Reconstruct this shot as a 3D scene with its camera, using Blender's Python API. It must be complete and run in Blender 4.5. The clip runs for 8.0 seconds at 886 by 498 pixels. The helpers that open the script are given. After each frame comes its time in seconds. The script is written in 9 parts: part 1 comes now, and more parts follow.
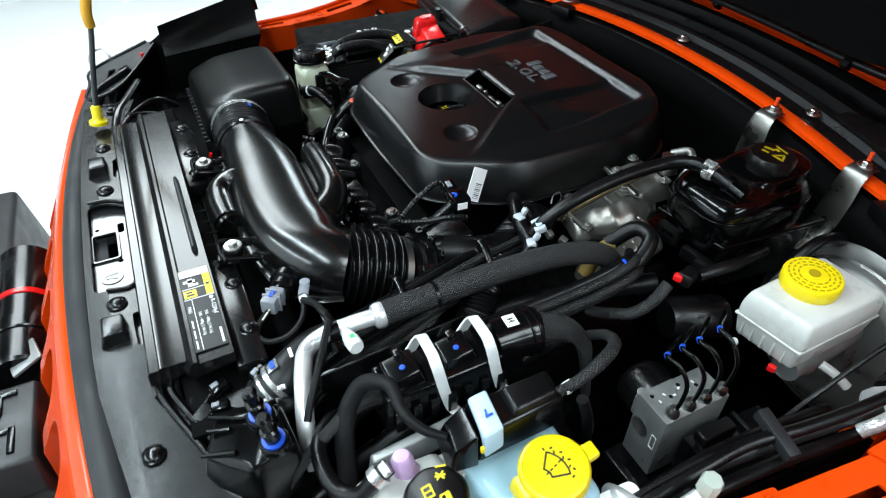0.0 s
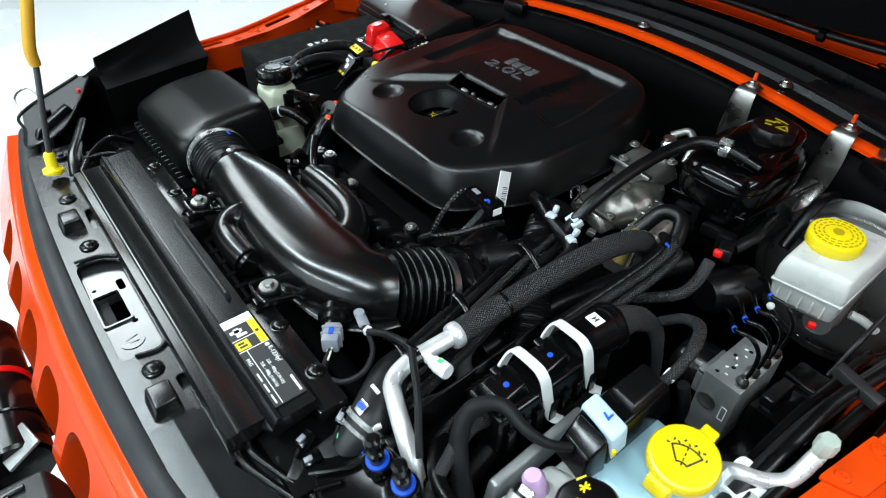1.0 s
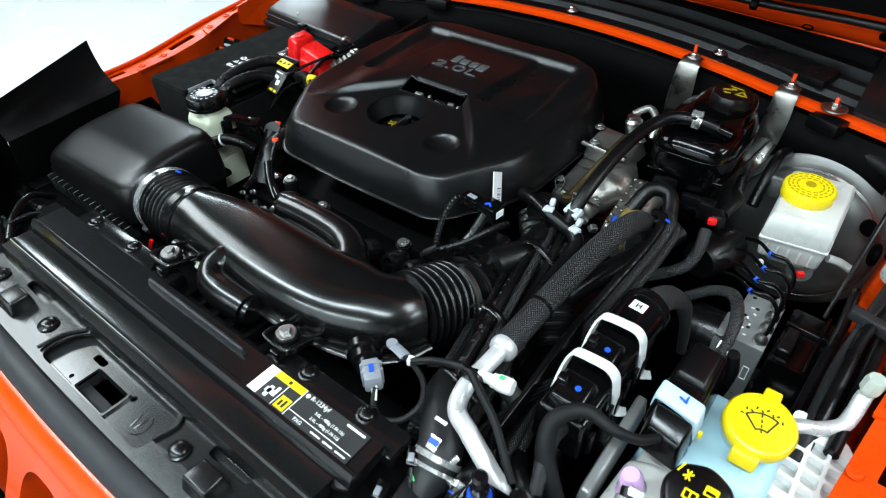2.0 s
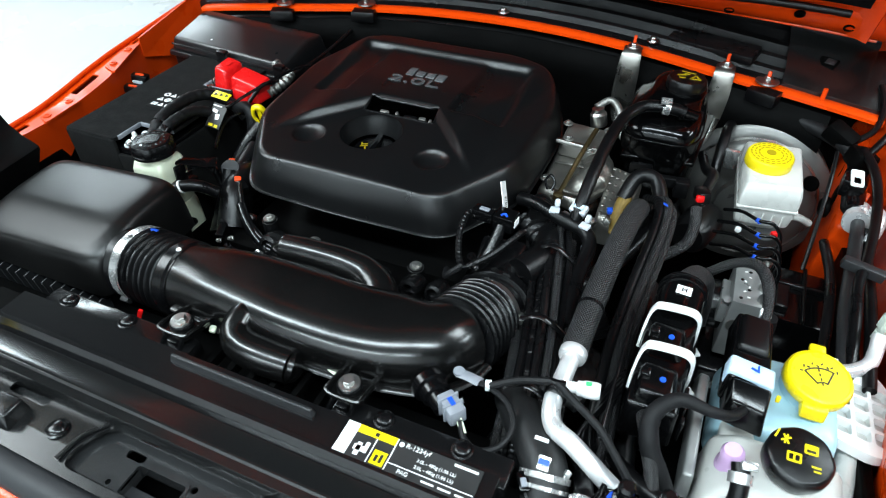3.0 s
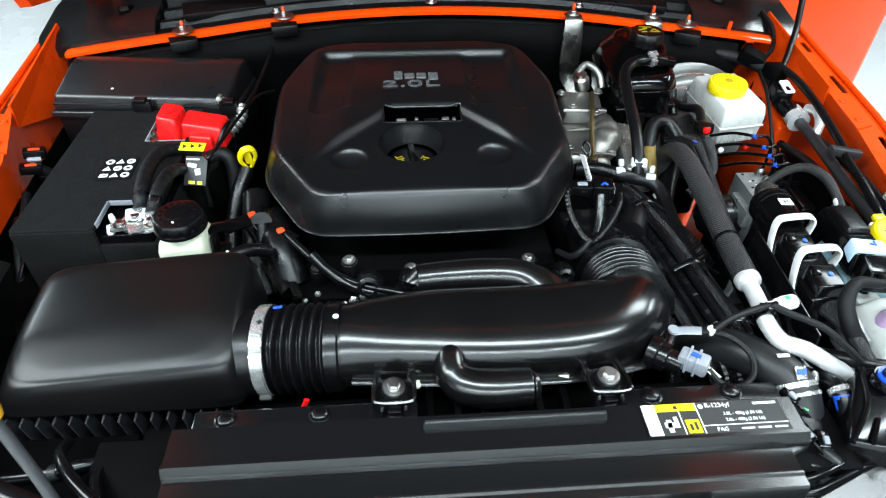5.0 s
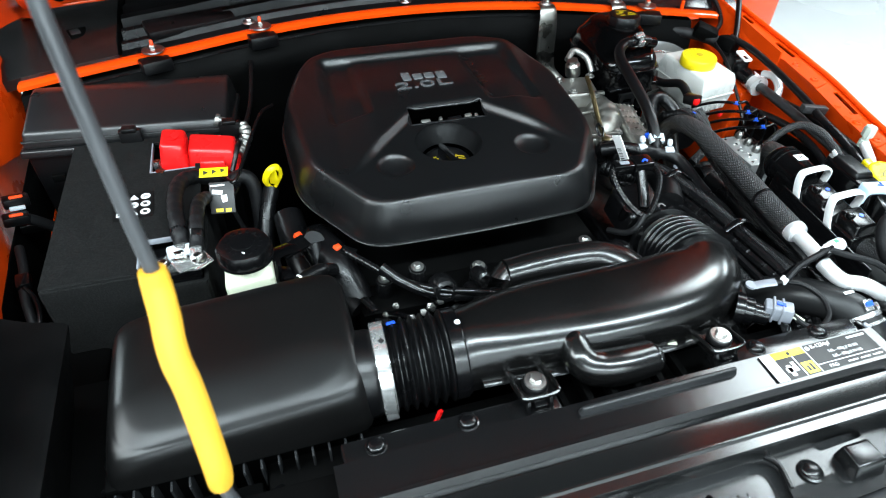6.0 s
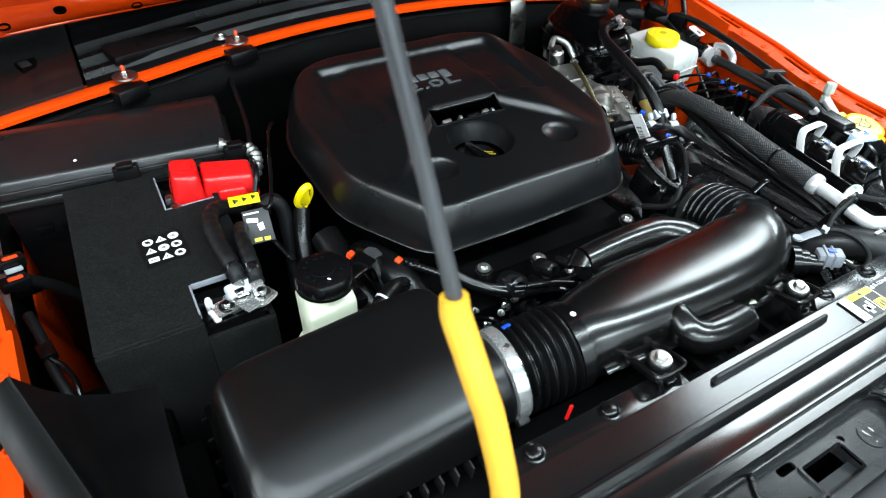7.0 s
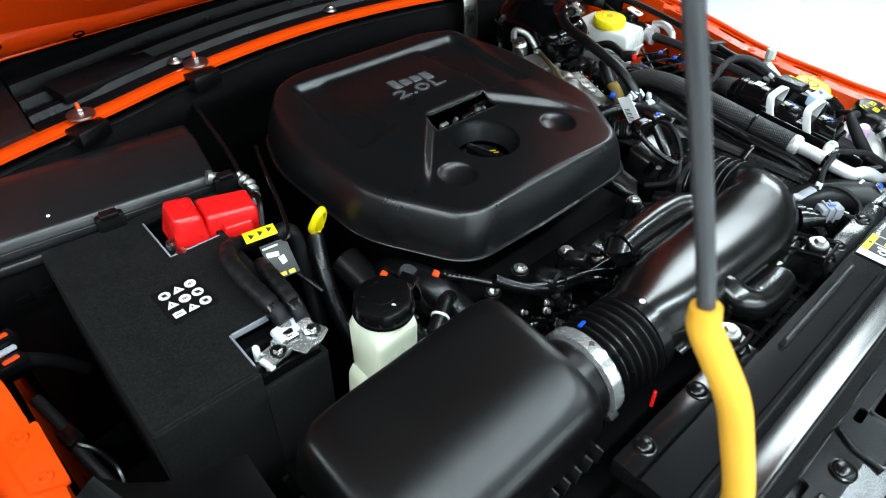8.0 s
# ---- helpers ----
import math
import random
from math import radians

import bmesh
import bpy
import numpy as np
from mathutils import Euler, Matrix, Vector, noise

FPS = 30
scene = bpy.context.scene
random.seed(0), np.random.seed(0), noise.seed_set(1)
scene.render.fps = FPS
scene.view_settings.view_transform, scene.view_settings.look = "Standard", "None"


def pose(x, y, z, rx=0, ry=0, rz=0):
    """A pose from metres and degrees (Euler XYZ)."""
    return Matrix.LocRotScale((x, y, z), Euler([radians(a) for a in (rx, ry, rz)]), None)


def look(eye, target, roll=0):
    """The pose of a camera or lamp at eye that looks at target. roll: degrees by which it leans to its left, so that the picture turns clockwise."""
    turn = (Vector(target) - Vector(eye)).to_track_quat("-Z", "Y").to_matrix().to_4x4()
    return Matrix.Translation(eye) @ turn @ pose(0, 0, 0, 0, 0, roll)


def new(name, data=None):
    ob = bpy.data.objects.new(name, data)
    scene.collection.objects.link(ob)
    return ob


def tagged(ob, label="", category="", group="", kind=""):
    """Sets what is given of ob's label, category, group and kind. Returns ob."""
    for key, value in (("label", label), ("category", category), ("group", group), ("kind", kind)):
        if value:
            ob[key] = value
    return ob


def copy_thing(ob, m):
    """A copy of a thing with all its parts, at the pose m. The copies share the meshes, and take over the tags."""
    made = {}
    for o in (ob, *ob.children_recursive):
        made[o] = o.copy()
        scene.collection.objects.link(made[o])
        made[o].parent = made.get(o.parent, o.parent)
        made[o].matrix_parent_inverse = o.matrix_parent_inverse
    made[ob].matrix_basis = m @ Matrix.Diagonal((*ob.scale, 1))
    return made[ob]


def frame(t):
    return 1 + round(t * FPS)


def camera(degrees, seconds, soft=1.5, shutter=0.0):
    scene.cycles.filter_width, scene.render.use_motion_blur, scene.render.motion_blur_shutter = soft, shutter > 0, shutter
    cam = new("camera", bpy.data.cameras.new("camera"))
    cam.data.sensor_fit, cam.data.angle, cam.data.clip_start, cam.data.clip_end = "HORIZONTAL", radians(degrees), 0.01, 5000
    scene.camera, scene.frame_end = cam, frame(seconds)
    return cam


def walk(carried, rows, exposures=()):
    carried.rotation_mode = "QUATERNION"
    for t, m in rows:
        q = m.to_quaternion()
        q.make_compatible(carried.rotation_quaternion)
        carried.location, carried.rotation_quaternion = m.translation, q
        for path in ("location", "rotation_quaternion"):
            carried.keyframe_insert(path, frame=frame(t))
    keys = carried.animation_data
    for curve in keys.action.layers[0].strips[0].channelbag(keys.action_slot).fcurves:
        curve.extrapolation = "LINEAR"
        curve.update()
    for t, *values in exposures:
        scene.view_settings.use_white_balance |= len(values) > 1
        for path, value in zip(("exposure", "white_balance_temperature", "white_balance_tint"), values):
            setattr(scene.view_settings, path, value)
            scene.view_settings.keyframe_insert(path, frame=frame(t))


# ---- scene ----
cam = camera(71.5, 8.0, soft=1.1)
cam.data.dof.use_dof, cam.data.dof.focus_distance, cam.data.dof.aperture_fstop = True, 0.88, 8.0
PATH = [
    (0, (0.86, -0.024, 1.599), (-0.517, 0.645, 0.311), 0.1),
    (0.5, (0.802, -0.099, 1.601), (-0.497, 0.709, 0.312), 0.0),
    (1, (0.741, -0.169, 1.598), (-0.469, 0.769, 0.311), -0.2),
    (1.5, (0.676, -0.216, 1.594), (-0.417, 0.852, 0.304), -0.3),
    (2.8, (0.471, -0.311, 1.605), (-0.223, 1.035, 0.298), -1.1),
    (3, (0.43, -0.328, 1.609), (-0.187, 1.057, 0.305), -0.6),
    (3.5, (0.322, -0.36, 1.613), (-0.118, 1.084, 0.301), -0.4),
    (4, (0.2, -0.383, 1.618), (-0.048, 1.099, 0.299), 0.1),
    (4.5, (0.083, -0.393, 1.613), (0.02, 1.105, 0.289), 0.4),
    (6, (-0.273, -0.344, 1.603), (0.196, 1.082, 0.282), 1.8),
    (6.5, (-0.385, -0.299, 1.596), (0.254, 1.067, 0.282), 2.2),
    (7, (-0.475, -0.24, 1.584), (0.312, 1.052, 0.276), 2.2),
    (7.5, (-0.541, -0.177, 1.57), (0.377, 1.026, 0.263), 2.0),
    (8, (-0.594, -0.118, 1.574), (0.442, 0.988, 0.267), 1.7),
]
walk(cam, [(t, look(eye, target, roll)) for t, eye, target, roll in PATH],
     [(0.0, -0.88), (1.0, -0.94), (1.6, -0.86), (3.0, -0.62), (4.5, -0.34), (6.0, -0.16), (6.6, -0.30), (7.0, -0.40), (8.0, -0.54)])

# ---- world and light ----
world = bpy.data.worlds.new("showroom")
scene.world = world
world.use_nodes = True
world.node_tree.nodes["Background"].inputs[0].default_value = (0.85, 0.92, 1.0, 1)
world.node_tree.nodes["Background"].inputs[1].default_value = 0.004


def ceiling_lamp(x, y, z, sx, sy, watts, colour=(0.765, 0.93, 1.0)):
    data = bpy.data.lights.new("lamp", "AREA")
    data.shape, data.size, data.size_y, data.energy, data.color = "RECTANGLE", sx, sy, watts, colour
    ob = new("lamp", data)
    ob.matrix_world = pose(x, y, z)
    return ob


# flat ceiling lamps: middle, size and watts
LAMPS = [(-1.65, -0.95, 1.5, 0.20, 92), (0.0, -0.95, 1.5, 0.20, 92), (1.65, -0.95, 1.5, 0.20, 92), (-3.3, -0.5, 2.0, 1.5, 135), (2.65, 0.95, 1.5, 0.85, 92),
         # the last two are unseen, added to whiten the floor at both sides
         (-1.65, -3.5, 1.5, 0.20, 125), (0.0, -3.5, 1.5, 0.20, 125), (1.65, -3.5, 1.5, 0.20, 125), (-4.7, 2.7, 0.70, 1.5, 195), (5.4, 1.2, 0.70, 1.5, 195)]
for lx, ly, wide, deep, watts in LAMPS:
    ceiling_lamp(lx, ly, 3.42, wide, deep, watts)


# ---- materials ----
def material(name, colour, rough=0.5, metal=0.0, grain=900, bump=0.15, vary=0.25, coat=0.0, spot=14, wear=0.12, sub=0.0, emit=0.0, spec=0.5, speck=0.0, deep=0.0006):
    """A procedural surface: fine grain as relief, broad patches in colour and gloss."""
    m = bpy.data.materials.new(name)
    m.use_nodes = True
    t = m.node_tree
    b = t.nodes["Principled BSDF"]
    at = t.nodes.new("ShaderNodeTexCoord")
    fine, broad = t.nodes.new("ShaderNodeTexNoise"), t.nodes.new("ShaderNodeTexNoise")
    fine.inputs["Scale"].default_value, fine.inputs["Detail"].default_value = grain, 3
    broad.inputs["Scale"].default_value, broad.inputs["Detail"].default_value = spot, 6
    t.links.new(at.outputs["Object"], fine.inputs["Vector"])
    t.links.new(at.outputs["Object"], broad.inputs["Vector"])
    mix = t.nodes.new("ShaderNodeMix")
    mix.data_type = "RGBA"
    mix.inputs[6].default_value = (*[c * (1 - vary) for c in colour], 1)
    mix.inputs[7].default_value = (*[min(1, c * (1 + vary)) for c in colour], 1)
    t.links.new(broad.outputs["Fac"], mix.inputs[0])
    if speck:
        # fibres or chalky grain in the colour
        dots = t.nodes.new("ShaderNodeMapRange")
        dots.inputs["From Min"].default_value, dots.inputs["From Max"].default_value = 0.42, 0.66
        dots.inputs["To Min"].default_value, dots.inputs["To Max"].default_value = 1 - speck, 1 + speck
        t.links.new(fine.outputs["Fac"], dots.inputs["Value"])
        scale = t.nodes.new("ShaderNodeVectorMath")
        scale.operation = "SCALE"
        t.links.new(mix.outputs[2], scale.inputs[0])
        t.links.new(dots.outputs["Result"], scale.inputs["Scale"])
        t.links.new(scale.outputs[0], b.inputs["Base Color"])
    else:
        t.links.new(mix.outputs[2], b.inputs["Base Color"])
    span = t.nodes.new("ShaderNodeMapRange")
    span.inputs["From Min"].default_value, span.inputs["From Max"].default_value = 0.3, 0.7
    span.inputs["To Min"].default_value, span.inputs["To Max"].default_value = max(0.02, rough - wear), min(1, rough + wear)
    t.links.new(broad.outputs["Fac"], span.inputs["Value"])
    t.links.new(span.outputs["Result"], b.inputs["Roughness"])
    relief = t.nodes.new("ShaderNodeBump")
    relief.inputs["Strength"].default_value, relief.inputs["Distance"].default_value = bump, deep
    t.links.new(fine.outputs["Fac"], relief.inputs["Height"])
    t.links.new(relief.outputs["Normal"], b.inputs["Normal"])
    b.inputs["Metallic"].default_value = metal
    b.inputs["Coat Weight"].default_value = coat
    b.inputs["Coat Roughness"].default_value = 0.06
    b.inputs["Specular IOR Level"].default_value = spec
    if sub:
        b.inputs["Subsurface Weight"].default_value = sub
        b.inputs["Subsurface Radius"].default_value = (0.012, 0.012, 0.012)
    if emit:
        b.inputs["Emission Color"].default_value = (1, 0.98, 0.95, 1)
        b.inputs["Emission Strength"].default_value = emit
    return m


def woven(name, dark, light, pitch=0.0042, rough=0.45, turn=0.9):
    """Braided sleeving: two crossing sets of threads in the tube's own length and girth."""
    m = material(name, dark, rough, bump=0.0)
    t = m.node_tree
    b = t.nodes["Principled BSDF"]
    uv = t.nodes.new("ShaderNodeUVMap")
    uv.uv_map = "UVMap"
    threads = []
    for s in (turn, -turn):
        turned = t.nodes.new("ShaderNodeMapping")
        turned.inputs["Rotation"].default_value = (0, 0, s)
        wave = t.nodes.new("ShaderNodeTexWave")
        wave.inputs["Scale"].default_value = 0.314 / pitch
        wave.inputs["Distortion"].default_value = 0.6
        wave.inputs["Detail Scale"].default_value = 30
        t.links.new(uv.outputs["UV"], turned.inputs["Vector"])
        t.links.new(turned.outputs["Vector"], wave.inputs["Vector"])
        threads.append(wave)
    both = t.nodes.new("ShaderNodeMath")
    both.operation = "MULTIPLY"
    t.links.new(threads[0].outputs["Fac"], both.inputs[0])
    t.links.new(threads[1].outputs["Fac"], both.inputs[1])
    knots = t.nodes.new("ShaderNodeMath")
    knots.operation = "POWER"
    knots.inputs[1].default_value = 2.2
    t.links.new(both.outputs[0], knots.inputs[0])
    mix = t.nodes.new("ShaderNodeMix")
    mix.data_type = "RGBA"
    mix.inputs[6].default_value, mix.inputs[7].default_value = (*dark, 1), (*light, 1)
    t.links.new(knots.outputs[0], mix.inputs[0])
    t.links.new(mix.outputs[2], b.inputs["Base Color"])
    relief = t.nodes.new("ShaderNodeBump")
    relief.inputs["Strength"].default_value, relief.inputs["Distance"].default_value = 0.9, 0.0015
    t.links.new(both.outputs[0], relief.inputs["Height"])
    t.links.new(relief.outputs["Normal"], b.inputs["Normal"])
    return m


COVERPL = material("grained engine cover plastic", (0.0037, 0.0038, 0.0041), 0.285, grain=1200, bump=0.22, vary=0.2, spec=0.43, wear=0.015)
BLACK = material("black grained plastic", (0.0020, 0.0020, 0.0023), 0.31, grain=1100, bump=0.26, vary=0.3, spec=0.36, wear=0.05)
SATIN = material("black satin plastic", (0.0022, 0.0022, 0.0025), 0.22, spec=0.40, grain=500, bump=0.05, vary=0.3, wear=0.07)
DUCT = material("black blow moulded plastic", (0.0030, 0.0029, 0.0029), 0.22, grain=60, bump=0.002, vary=0.3, wear=0.02, spec=0.56)
GLOSS = material("gloss black plastic", (0.002, 0.002, 0.0022), 0.17, spec=0.30, grain=200, bump=0.03, vary=0.3, wear=0.05)
AIRLID = material("black moulded lid plastic", (0.0030, 0.0029, 0.0029), 0.31, grain=1000, bump=0.12, vary=0.25, spec=0.28, wear=0.02)
BAFFLE = material("thin black sheet plastic", (0.0018, 0.0018, 0.0019), 0.40, grain=800, bump=0.2, spec=0.11)
HOODFELT = material("black hood liner felt", (0.0030, 0.0030, 0.0032), 0.9, spec=0.05, speck=0.5, grain=500, bump=0.8, vary=0.3, spot=20)
# near-black, below real plastic, so gaps and deep parts read as shade
DULL = material("dull black plastic and shade fill", (0.0010, 0.0010, 0.0010), 0.6, grain=700, bump=0.3, spec=0.04)
TANKPL = material("polished black tank plastic", (0.0010, 0.0010, 0.0011), 0.13, grain=200, bump=0.02, vary=0.3, wear=0.03, spec=0.26)
GREY = material("grey black plastic", (0.013, 0.0135, 0.0145), 0.42, grain=900, bump=0.35, spec=0.4)
RUBBER = material("black rubber", (0.0022, 0.0022, 0.0025), 0.33, grain=400, bump=0.2, spec=0.26)
SEAL = material("weather seal rubber", (0.012, 0.0125, 0.014), 0.6, grain=600, bump=0.25, spec=0.4)
DARK = material("oily dark metal", (0.0032, 0.0032, 0.0035), 0.24, spec=0.5, grain=70, bump=0.6, vary=0.6, wear=0.08, deep=0.0015)
FELT = material("black felt battery wrap", (0.0062, 0.0063, 0.0062), 0.85, spec=0.10, speck=0.45, grain=420, bump=0.9, vary=0.4, spot=45)
ORANGE = material("orange body paint", (0.66, 0.050, 0.002), 0.20, grain=80, bump=0.02, vary=0.05, coat=0.0, wear=0.04, spec=0.36)
ORANGE_IN = material("orange base coat", (0.60, 0.046, 0.002), 0.34, grain=160, bump=0.06, vary=0.12, spec=0.18)
STEEL = material("zinc plated steel", (0.40, 0.395, 0.38), 0.32, metal=1.0, grain=300, bump=0.15, vary=0.2)
FUSEPL = material("black moulded plastic", (0.006, 0.006, 0.0065), 0.30, grain=500, bump=0.1, vary=0.2, wear=0.04, spec=0.5)
LABELBLACK = material("matt black label", (0.003, 0.003, 0.003), 0.6, vary=0.1, spec=0.1)
ALU = material("cast aluminium", (0.27, 0.275, 0.27), 0.36, metal=0.55, grain=350, bump=0.6, vary=0.3, spot=30)
BOOSTER = material("scuffed dark metal shell", (0.16, 0.158, 0.15), 0.36, metal=0.6, grain=120, bump=0.15, vary=0.35, spot=20)
PIPE = material("drawn aluminium pipe", (0.68, 0.68, 0.68), 0.34, metal=0.55, grain=240, bump=0.1, vary=0.08, spot=40)
CLAMP = material("bright spring clamp", (0.62, 0.62, 0.61), 0.25, metal=0.8, grain=200, bump=0.05, vary=0.1)
BRASS = material("dull brass rod", (0.14, 0.105, 0.05), 0.4, metal=0.9, grain=200, bump=0.2)
BRACKET = material("bright steel bracket", (0.27, 0.26, 0.24), 0.30, metal=1.0, grain=150, bump=0.1, vary=0.3, spot=25)
CLIPWHITE = material("milky clip plastic", (0.42, 0.45, 0.48), 0.4, vary=0.1)
WHITE = material("white plastic", (0.70, 0.71, 0.70), 0.42, grain=300, bump=0.08, vary=0.06)
CAST = material("dull cast metal", (0.24, 0.235, 0.22), 0.42, metal=0.85, grain=160, bump=0.7, vary=0.5, spot=40, deep=0.001)
FOIL = material("dull foil heat shield", (0.22, 0.21, 0.19), 0.38, metal=0.85, grain=26, bump=0.6, vary=0.4, spot=30, deep=0.003)
RADPL = material("long grained plastic cover", (0.0045, 0.0045, 0.0048), 0.165, grain=1100, bump=0.07, vary=0.2, spec=0.50, wear=0.025, spot=5)
# RADPL's plastic with colour and spec raised, to put in a brighter reflection
STRIP = material("front strip plastic with raised sheen", (0.006, 0.0061, 0.0062), 0.165, grain=900, bump=0.03, vary=0.25, spec=0.72, wear=0.03, spot=6)
PANELPL = material("satin closeout plastic", (0.0048, 0.0049, 0.0051), 0.23, grain=1100, bump=0.12, vary=0.25, spec=0.52, wear=0.04)
# lighter copy of RUBBER: the light falling on the hose is in the colour
HOSEGREY = material("lit grey hose rubber", (0.011, 0.0112, 0.0115), 0.45, grain=300, bump=0.15, vary=0.3, spec=0.3)
MILKY = material("milky tank plastic", (0.50, 0.50, 0.475), 0.33, grain=120, bump=0.08, vary=0.2, sub=0.35, spot=22)
CREAM = material("cream tank plastic", (0.62, 0.65, 0.50), 0.38, grain=120, bump=0.08, vary=0.08, sub=0.3)
PALEBLUE = material("pale blue tank plastic", (0.36, 0.56, 0.64), 0.35, grain=120, bump=0.08, vary=0.12, sub=0.3)
PINK = material("pink coolant plastic", (0.55, 0.36, 0.58), 0.32, grain=120, bump=0.06, vary=0.1, sub=0.3)
YELLOW = material("yellow plastic", (0.74, 0.57, 0.004), 0.38, grain=300, bump=0.08, vary=0.06)
YELLOW_DIM = material("dim yellow print", (0.34, 0.24, 0.004), 0.45, vary=0.1)
FOAM = material("yellow foam grip", (0.62, 0.31, 0.015), 0.6, grain=500, bump=0.3, vary=0.1)
RED = material("red plastic", (0.62, 0.008, 0.008), 0.28, grain=300, bump=0.06, vary=0.1)
ORANGE_CLIP = material("orange red clip", (0.75, 0.06, 0.01), 0.35, vary=0.1)
BLUE = material("blue paint mark", (0.008, 0.07, 0.52), 0.4, vary=0.1)
SKY = material("pale blue latch", (0.42, 0.56, 0.68), 0.4, vary=0.06)
GREYPLUG = material("grey connector plastic", (0.20, 0.21, 0.235), 0.4, vary=0.1)
MARKGREY = material("satin grey letters", (0.068, 0.071, 0.074), 0.35, vary=0.1)
VALVECAP = material("grey green valve cap", (0.36, 0.40, 0.35), 0.45, vary=0.1)
PAPER = material("white printed paper", (0.80, 0.80, 0.80), 0.5, vary=0.03)
INK = material("black print", (0.012, 0.012, 0.012), 0.5, vary=0.2)
PRINT = material("white print", (0.75, 0.75, 0.75), 0.5, vary=0.05)
GREENMARK = material("green mark", (0.05, 0.55, 0.15), 0.45, vary=0.1)
BRAID = woven("grey flecked braided sleeve", (0.0035, 0.0035, 0.004), (0.085, 0.087, 0.09), 0.0026)
HOSECLOTH = material("brown cloth sleeve", (0.16, 0.10, 0.015), 0.7, grain=900, bump=0.6)
SUPPORT = material("gloss black painted steel", (0.016, 0.0165, 0.017), 0.20, grain=90, bump=0.06, vary=0.25, wear=0.05, spec=1.0)
RODGREY = material("grey coated rod", (0.028, 0.029, 0.031), 0.4, grain=300, bump=0.1)
LOOM = woven("black braided loom", (0.0025, 0.0025, 0.003), (0.040, 0.041, 0.043), 0.0026, 0.35)
TAPE = material("cloth tape", (0.0042, 0.0042, 0.0047), 0.55, grain=900, bump=0.6, spec=0.22)
TRAYPL = material("dull ribbed tray plastic", (0.0036, 0.0036, 0.0039), 0.34, grain=700, bump=0.15, vary=0.2, spec=0.15)
FLOOR = material("white epoxy floor", (0.76, 0.77, 0.77), 0.25, grain=6, bump=0.02, vary=0.04, spot=1.2)
CEIL = material("grey ceiling paint", (0.035, 0.035, 0.035), 0.8, grain=60, bump=0.1, vary=0.04, spot=2)
WHITEWALL = material("white plaster", (0.82, 0.82, 0.82), 0.8, grain=60, bump=0.1, vary=0.04, spot=2)
WALL = material("dark grey plaster", (0.08, 0.081, 0.082), 0.8, grain=60, bump=0.1, vary=0.04, spot=2)
LIT = material("lit lamp diffuser", (0.9, 0.9, 0.9), 0.5, emit=8.0)


# ---- building helpers ----
ORIGIN = {}


def thing(name, loc, label, category, group="", kind=""):
    ob = new(name)
    ob.empty_display_size = 0.02
    ob.location = loc
    ORIGIN[ob] = Vector(loc)
    return tagged(ob, label, category, group, kind)


def part(name, bm, mat, parent, label="", sharp=38):
    """Links a bmesh, built in the world's place, as one mesh under a thing or under a part."""
    o = ORIGIN[parent]
    bmesh.ops.recalc_face_normals(bm, faces=bm.faces)
    for e in bm.edges:
        e.smooth = e.calc_face_angle(0) < radians(sharp)
    for f in bm.faces:
        f.smooth = True
    bmesh.ops.translate(bm, verts=bm.verts, vec=-o)
    me = bpy.data.meshes.new(name)
    bm.to_mesh(me)
    bm.free()
    me.materials.append(mat)
    ob = new(name, me)
    ob.parent = parent
    ORIGIN[ob] = o
    if label:
        ob["label"] = label
    return ob


def single(name, bm, mat, loc, label, category, group="", kind="", sharp=38):
    """A thing that is one mesh."""
    ob = thing_mesh(name, bm, mat, loc, sharp)
    return tagged(ob, label, category, group, kind)


def thing_mesh(name, bm, mat, loc, sharp=38):
    bmesh.ops.recalc_face_normals(bm, faces=bm.faces)
    for e in bm.edges:
        e.smooth = e.calc_face_angle(0) < radians(sharp)
    for f in bm.faces:
        f.smooth = True
    bmesh.ops.translate(bm, verts=bm.verts, vec=-Vector(loc))
    me = bpy.data.meshes.new(name)
    bm.to_mesh(me)
    bm.free()
    me.materials.append(mat)
    ob = new(name, me)
    ob.location = loc
    ORIGIN[ob] = Vector(loc)
    return ob


def merge(*bms):
    out = bmesh.new()
    for b in bms:
        me = bpy.data.meshes.new("x")
        b.to_mesh(me)
        out.from_mesh(me)
        b.free()
        bpy.data.meshes.remove(me)
    return out


def bevelled(bm, width, seg=2, angle=25):
    if width > 0:
        es = [e for e in bm.edges if e.calc_face_angle(0) > radians(angle)]
        bmesh.ops.bevel(bm, geom=es, offset=width, segments=seg, profile=0.5, affect="EDGES", clamp_overlap=True)
    return bm


def box(x0, x1, y0, y1, z0, z1, r=0.002, seg=2, m=None):
    bm = bmesh.new()
    bmesh.ops.create_cube(bm, size=1, matrix=Matrix.LocRotScale(((x0 + x1) / 2, (y0 + y1) / 2, (z0 + z1) / 2), None, (x1 - x0, y1 - y0, z1 - z0)))
    bevelled(bm, r, seg)
    if m is not None:
        bmesh.ops.transform(bm, matrix=m, verts=bm.verts)
    return bm


def block(c, size, turn=(0, 0, 0), r=0.002, seg=2):
    """A bevelled box of that size about c, turned by degrees."""
    sx, sy, sz = [s / 2 for s in size]
    return box(-sx, sx, -sy, sy, -sz, sz, r, seg, pose(*c, *turn))


def hull(points, r=0.004, seg=3, angle=20):
    bm = bmesh.new()
    for p in points:
        bm.verts.new(p)
    bmesh.ops.convex_hull(bm, input=bm.verts)
    bmesh.ops.dissolve_limit(bm, angle_limit=radians(2), verts=bm.verts, edges=bm.edges)
    return bevelled(bm, r, seg, angle)


